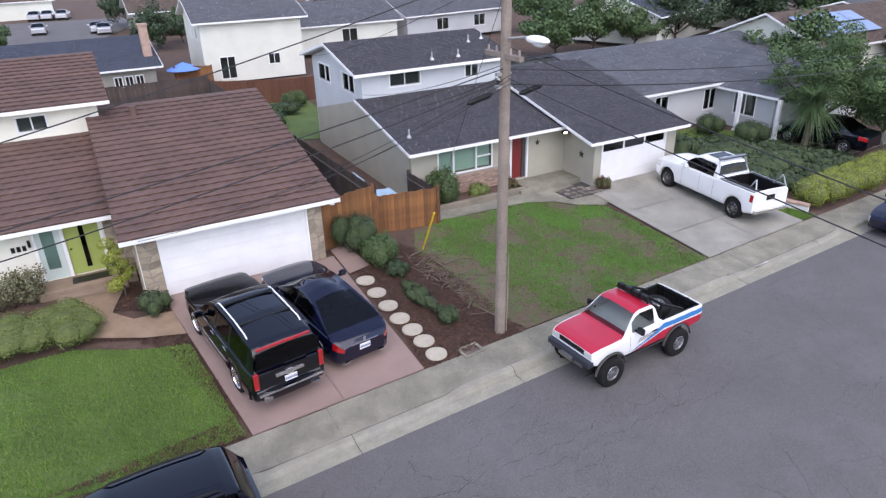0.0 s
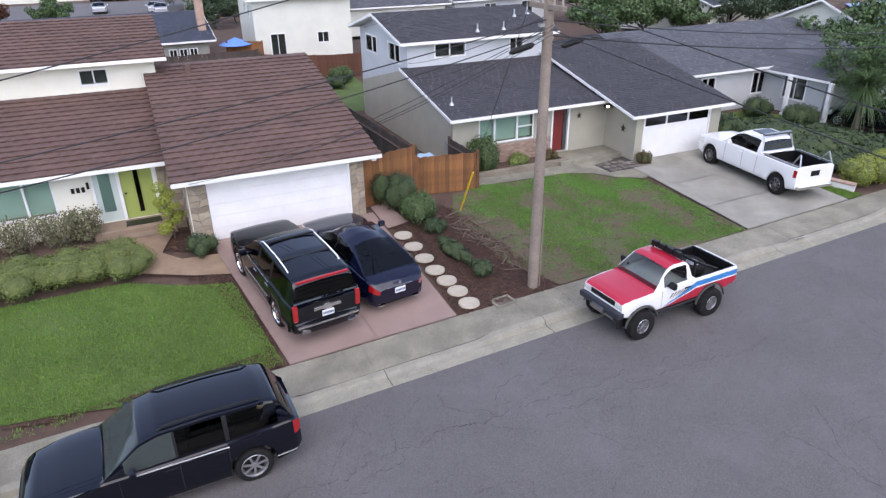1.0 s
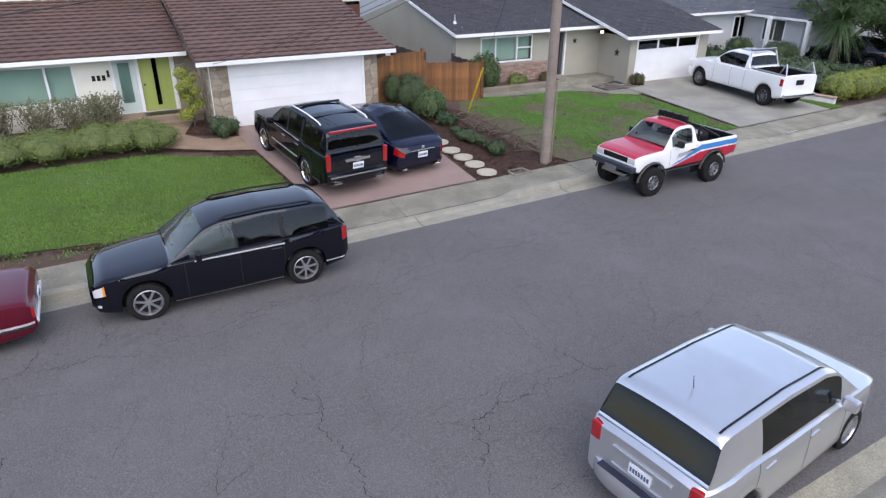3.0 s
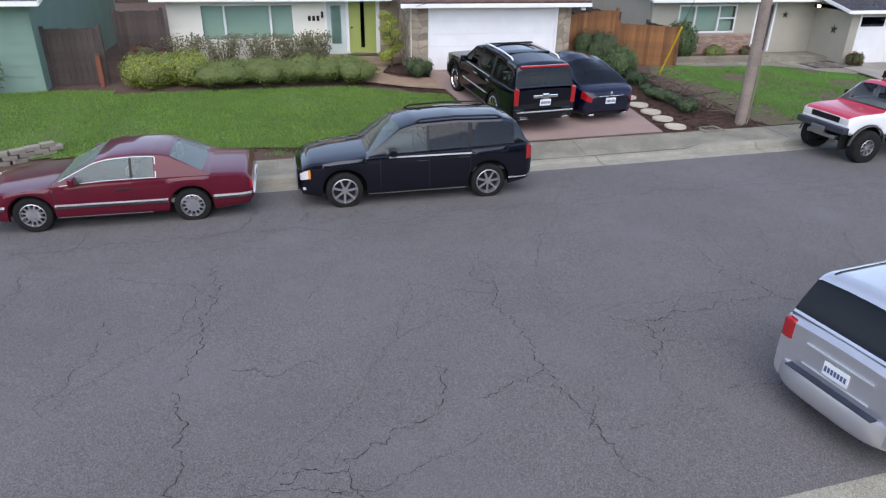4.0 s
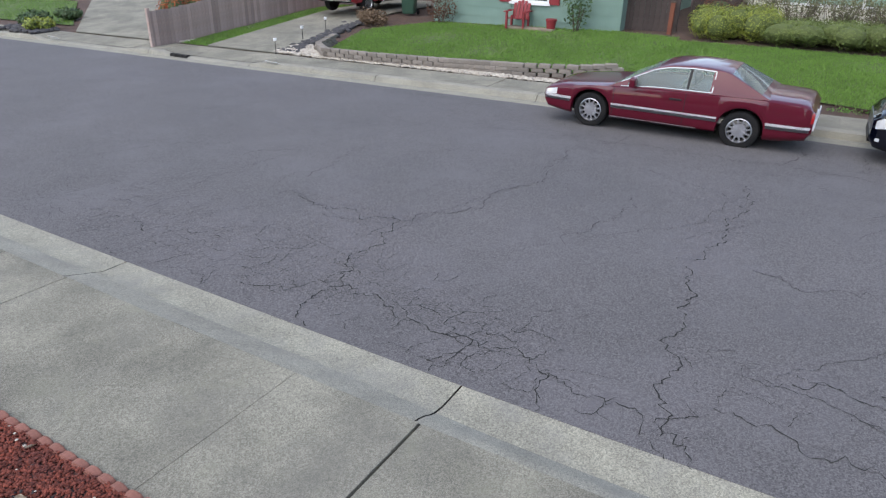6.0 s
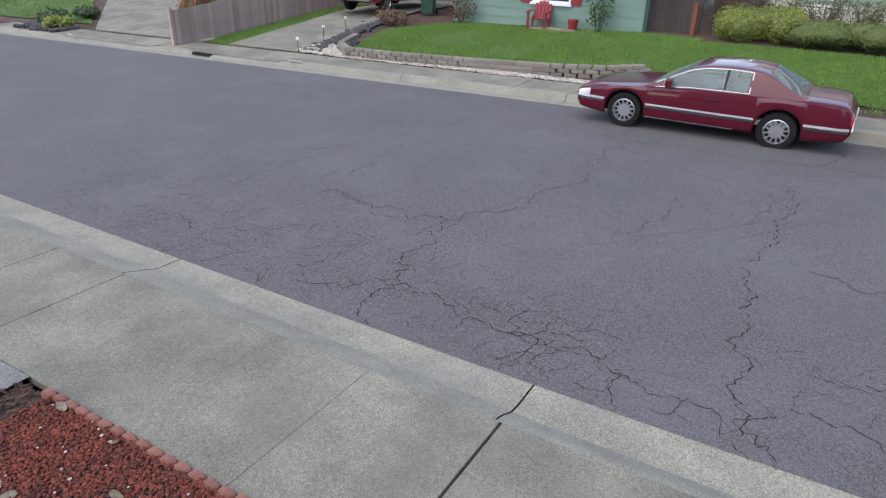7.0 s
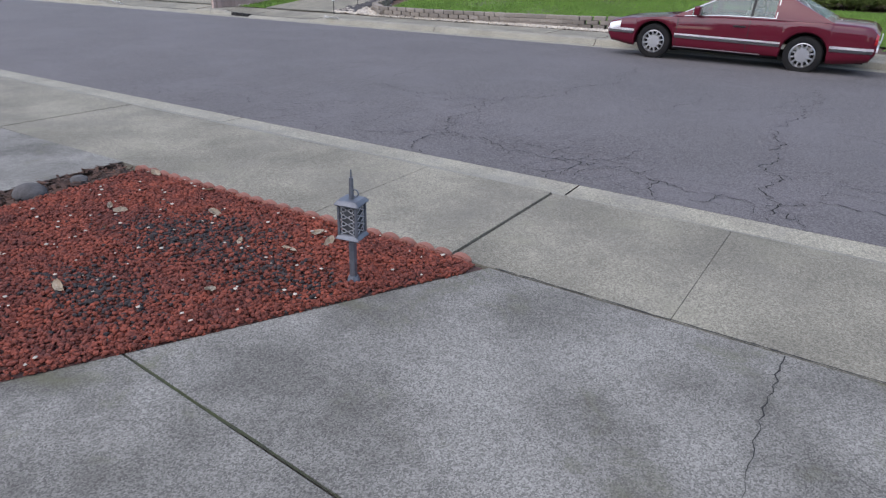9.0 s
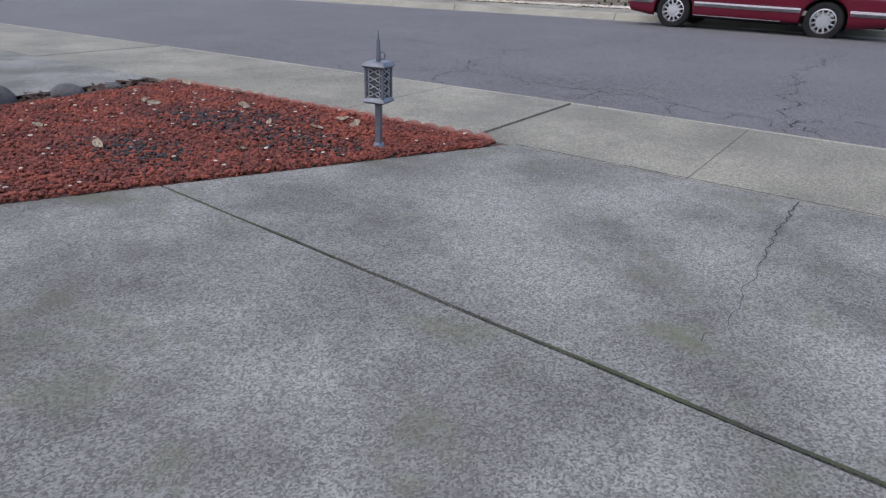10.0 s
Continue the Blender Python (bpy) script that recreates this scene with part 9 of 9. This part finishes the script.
far_a = tree("leafy green tree in the distance", 38.5, 48.0, 6.0, 4.6, LEAF, 200, 6500, 0.17, 0.15, 0.1, group="distant trees")
far_b = tree("dark leafy tree in the distance", 52.0, 46.5, 6.5, 5.0, LEAF_DARK, 201, 6500, 0.18, 0.18, 0.12, group="distant trees")
far_c = tree("rust-brown autumn tree in the distance", 34.0, 76.0, 6.5, 5.0, LEAF_RUST, 202, 5500, 0.18, 0.15, 0.12, group="distant trees")
# copies at negative y are unseen, added behind the camera for the reflections
for x, y, s, src in ((43.5, 48.5, 1.0, far_a), (47.0, 47.0, 0.7, far_a), (60.0, 45.5, 1.1, far_b), (65.0, 47.0, 1.2, far_b), (72.0, 44.0, 1.3, far_b), (80.0, 46.0, 1.4, far_b), (58.0, 60.0, 1.3, far_b), (48.0, 62.0, 1.1, far_a),
                     (66.0, 40.0, 0.9, far_a), (75.0, 36.0, 1.2, far_a), (30.0, 80.0, 0.9, far_c), (9.0, 75.0, 0.8, far_b), (12.0, 80.0, 0.7, far_a), (8.5, 99.0, 1.0, far_b), (24.0, 90.0, 1.0, far_a), (-6.0, 82.0, 0.7, far_a), (-12, 84, 0.6, far_c), (46.0, 84.0, 1.2, far_b), (64, 78, 1.5, far_b), (80, 62, 1.6, far_b), (55, 92, 1.4, far_c),
                     (-34.0, 34.0, 1.2, far_b), (-40.0, 28.0, 1.0, far_a), (42.0, 27.0, 1.0, far_a), (50, 22, 1.0, far_b), (-12, -32, 1.5, far_b), (6, -34, 1.6, far_a), (26, -30, 1.5, far_b), (-34, -30, 1.4, far_a), (36, -14, 1.1, far_b)):
    copy_thing(src, pose(x, y, 0.5, 0, 0, (x * 37 + y * 11) % 360) @ Matrix.Scale(s, 4))
for k, (x, y, c) in enumerate(((-2.5, 117, SILVER), (-0.8, 117, WHITE_PAINT), (1.1, 116.5, SILVER), (4.3, 94.5, SILVER), (4.9, 92.4, SILVER), (-2.0, 97.5, MAROON))):
    if k == 0:
        parked = plain_car("car", "pale car parked on the street behind", park(x, y, 80, 0.63), c, 4.0, 1.7, 1.4)
    else:
        copy_thing(parked, park(x, y, 80 + 8 * (k > 2), 0.63))
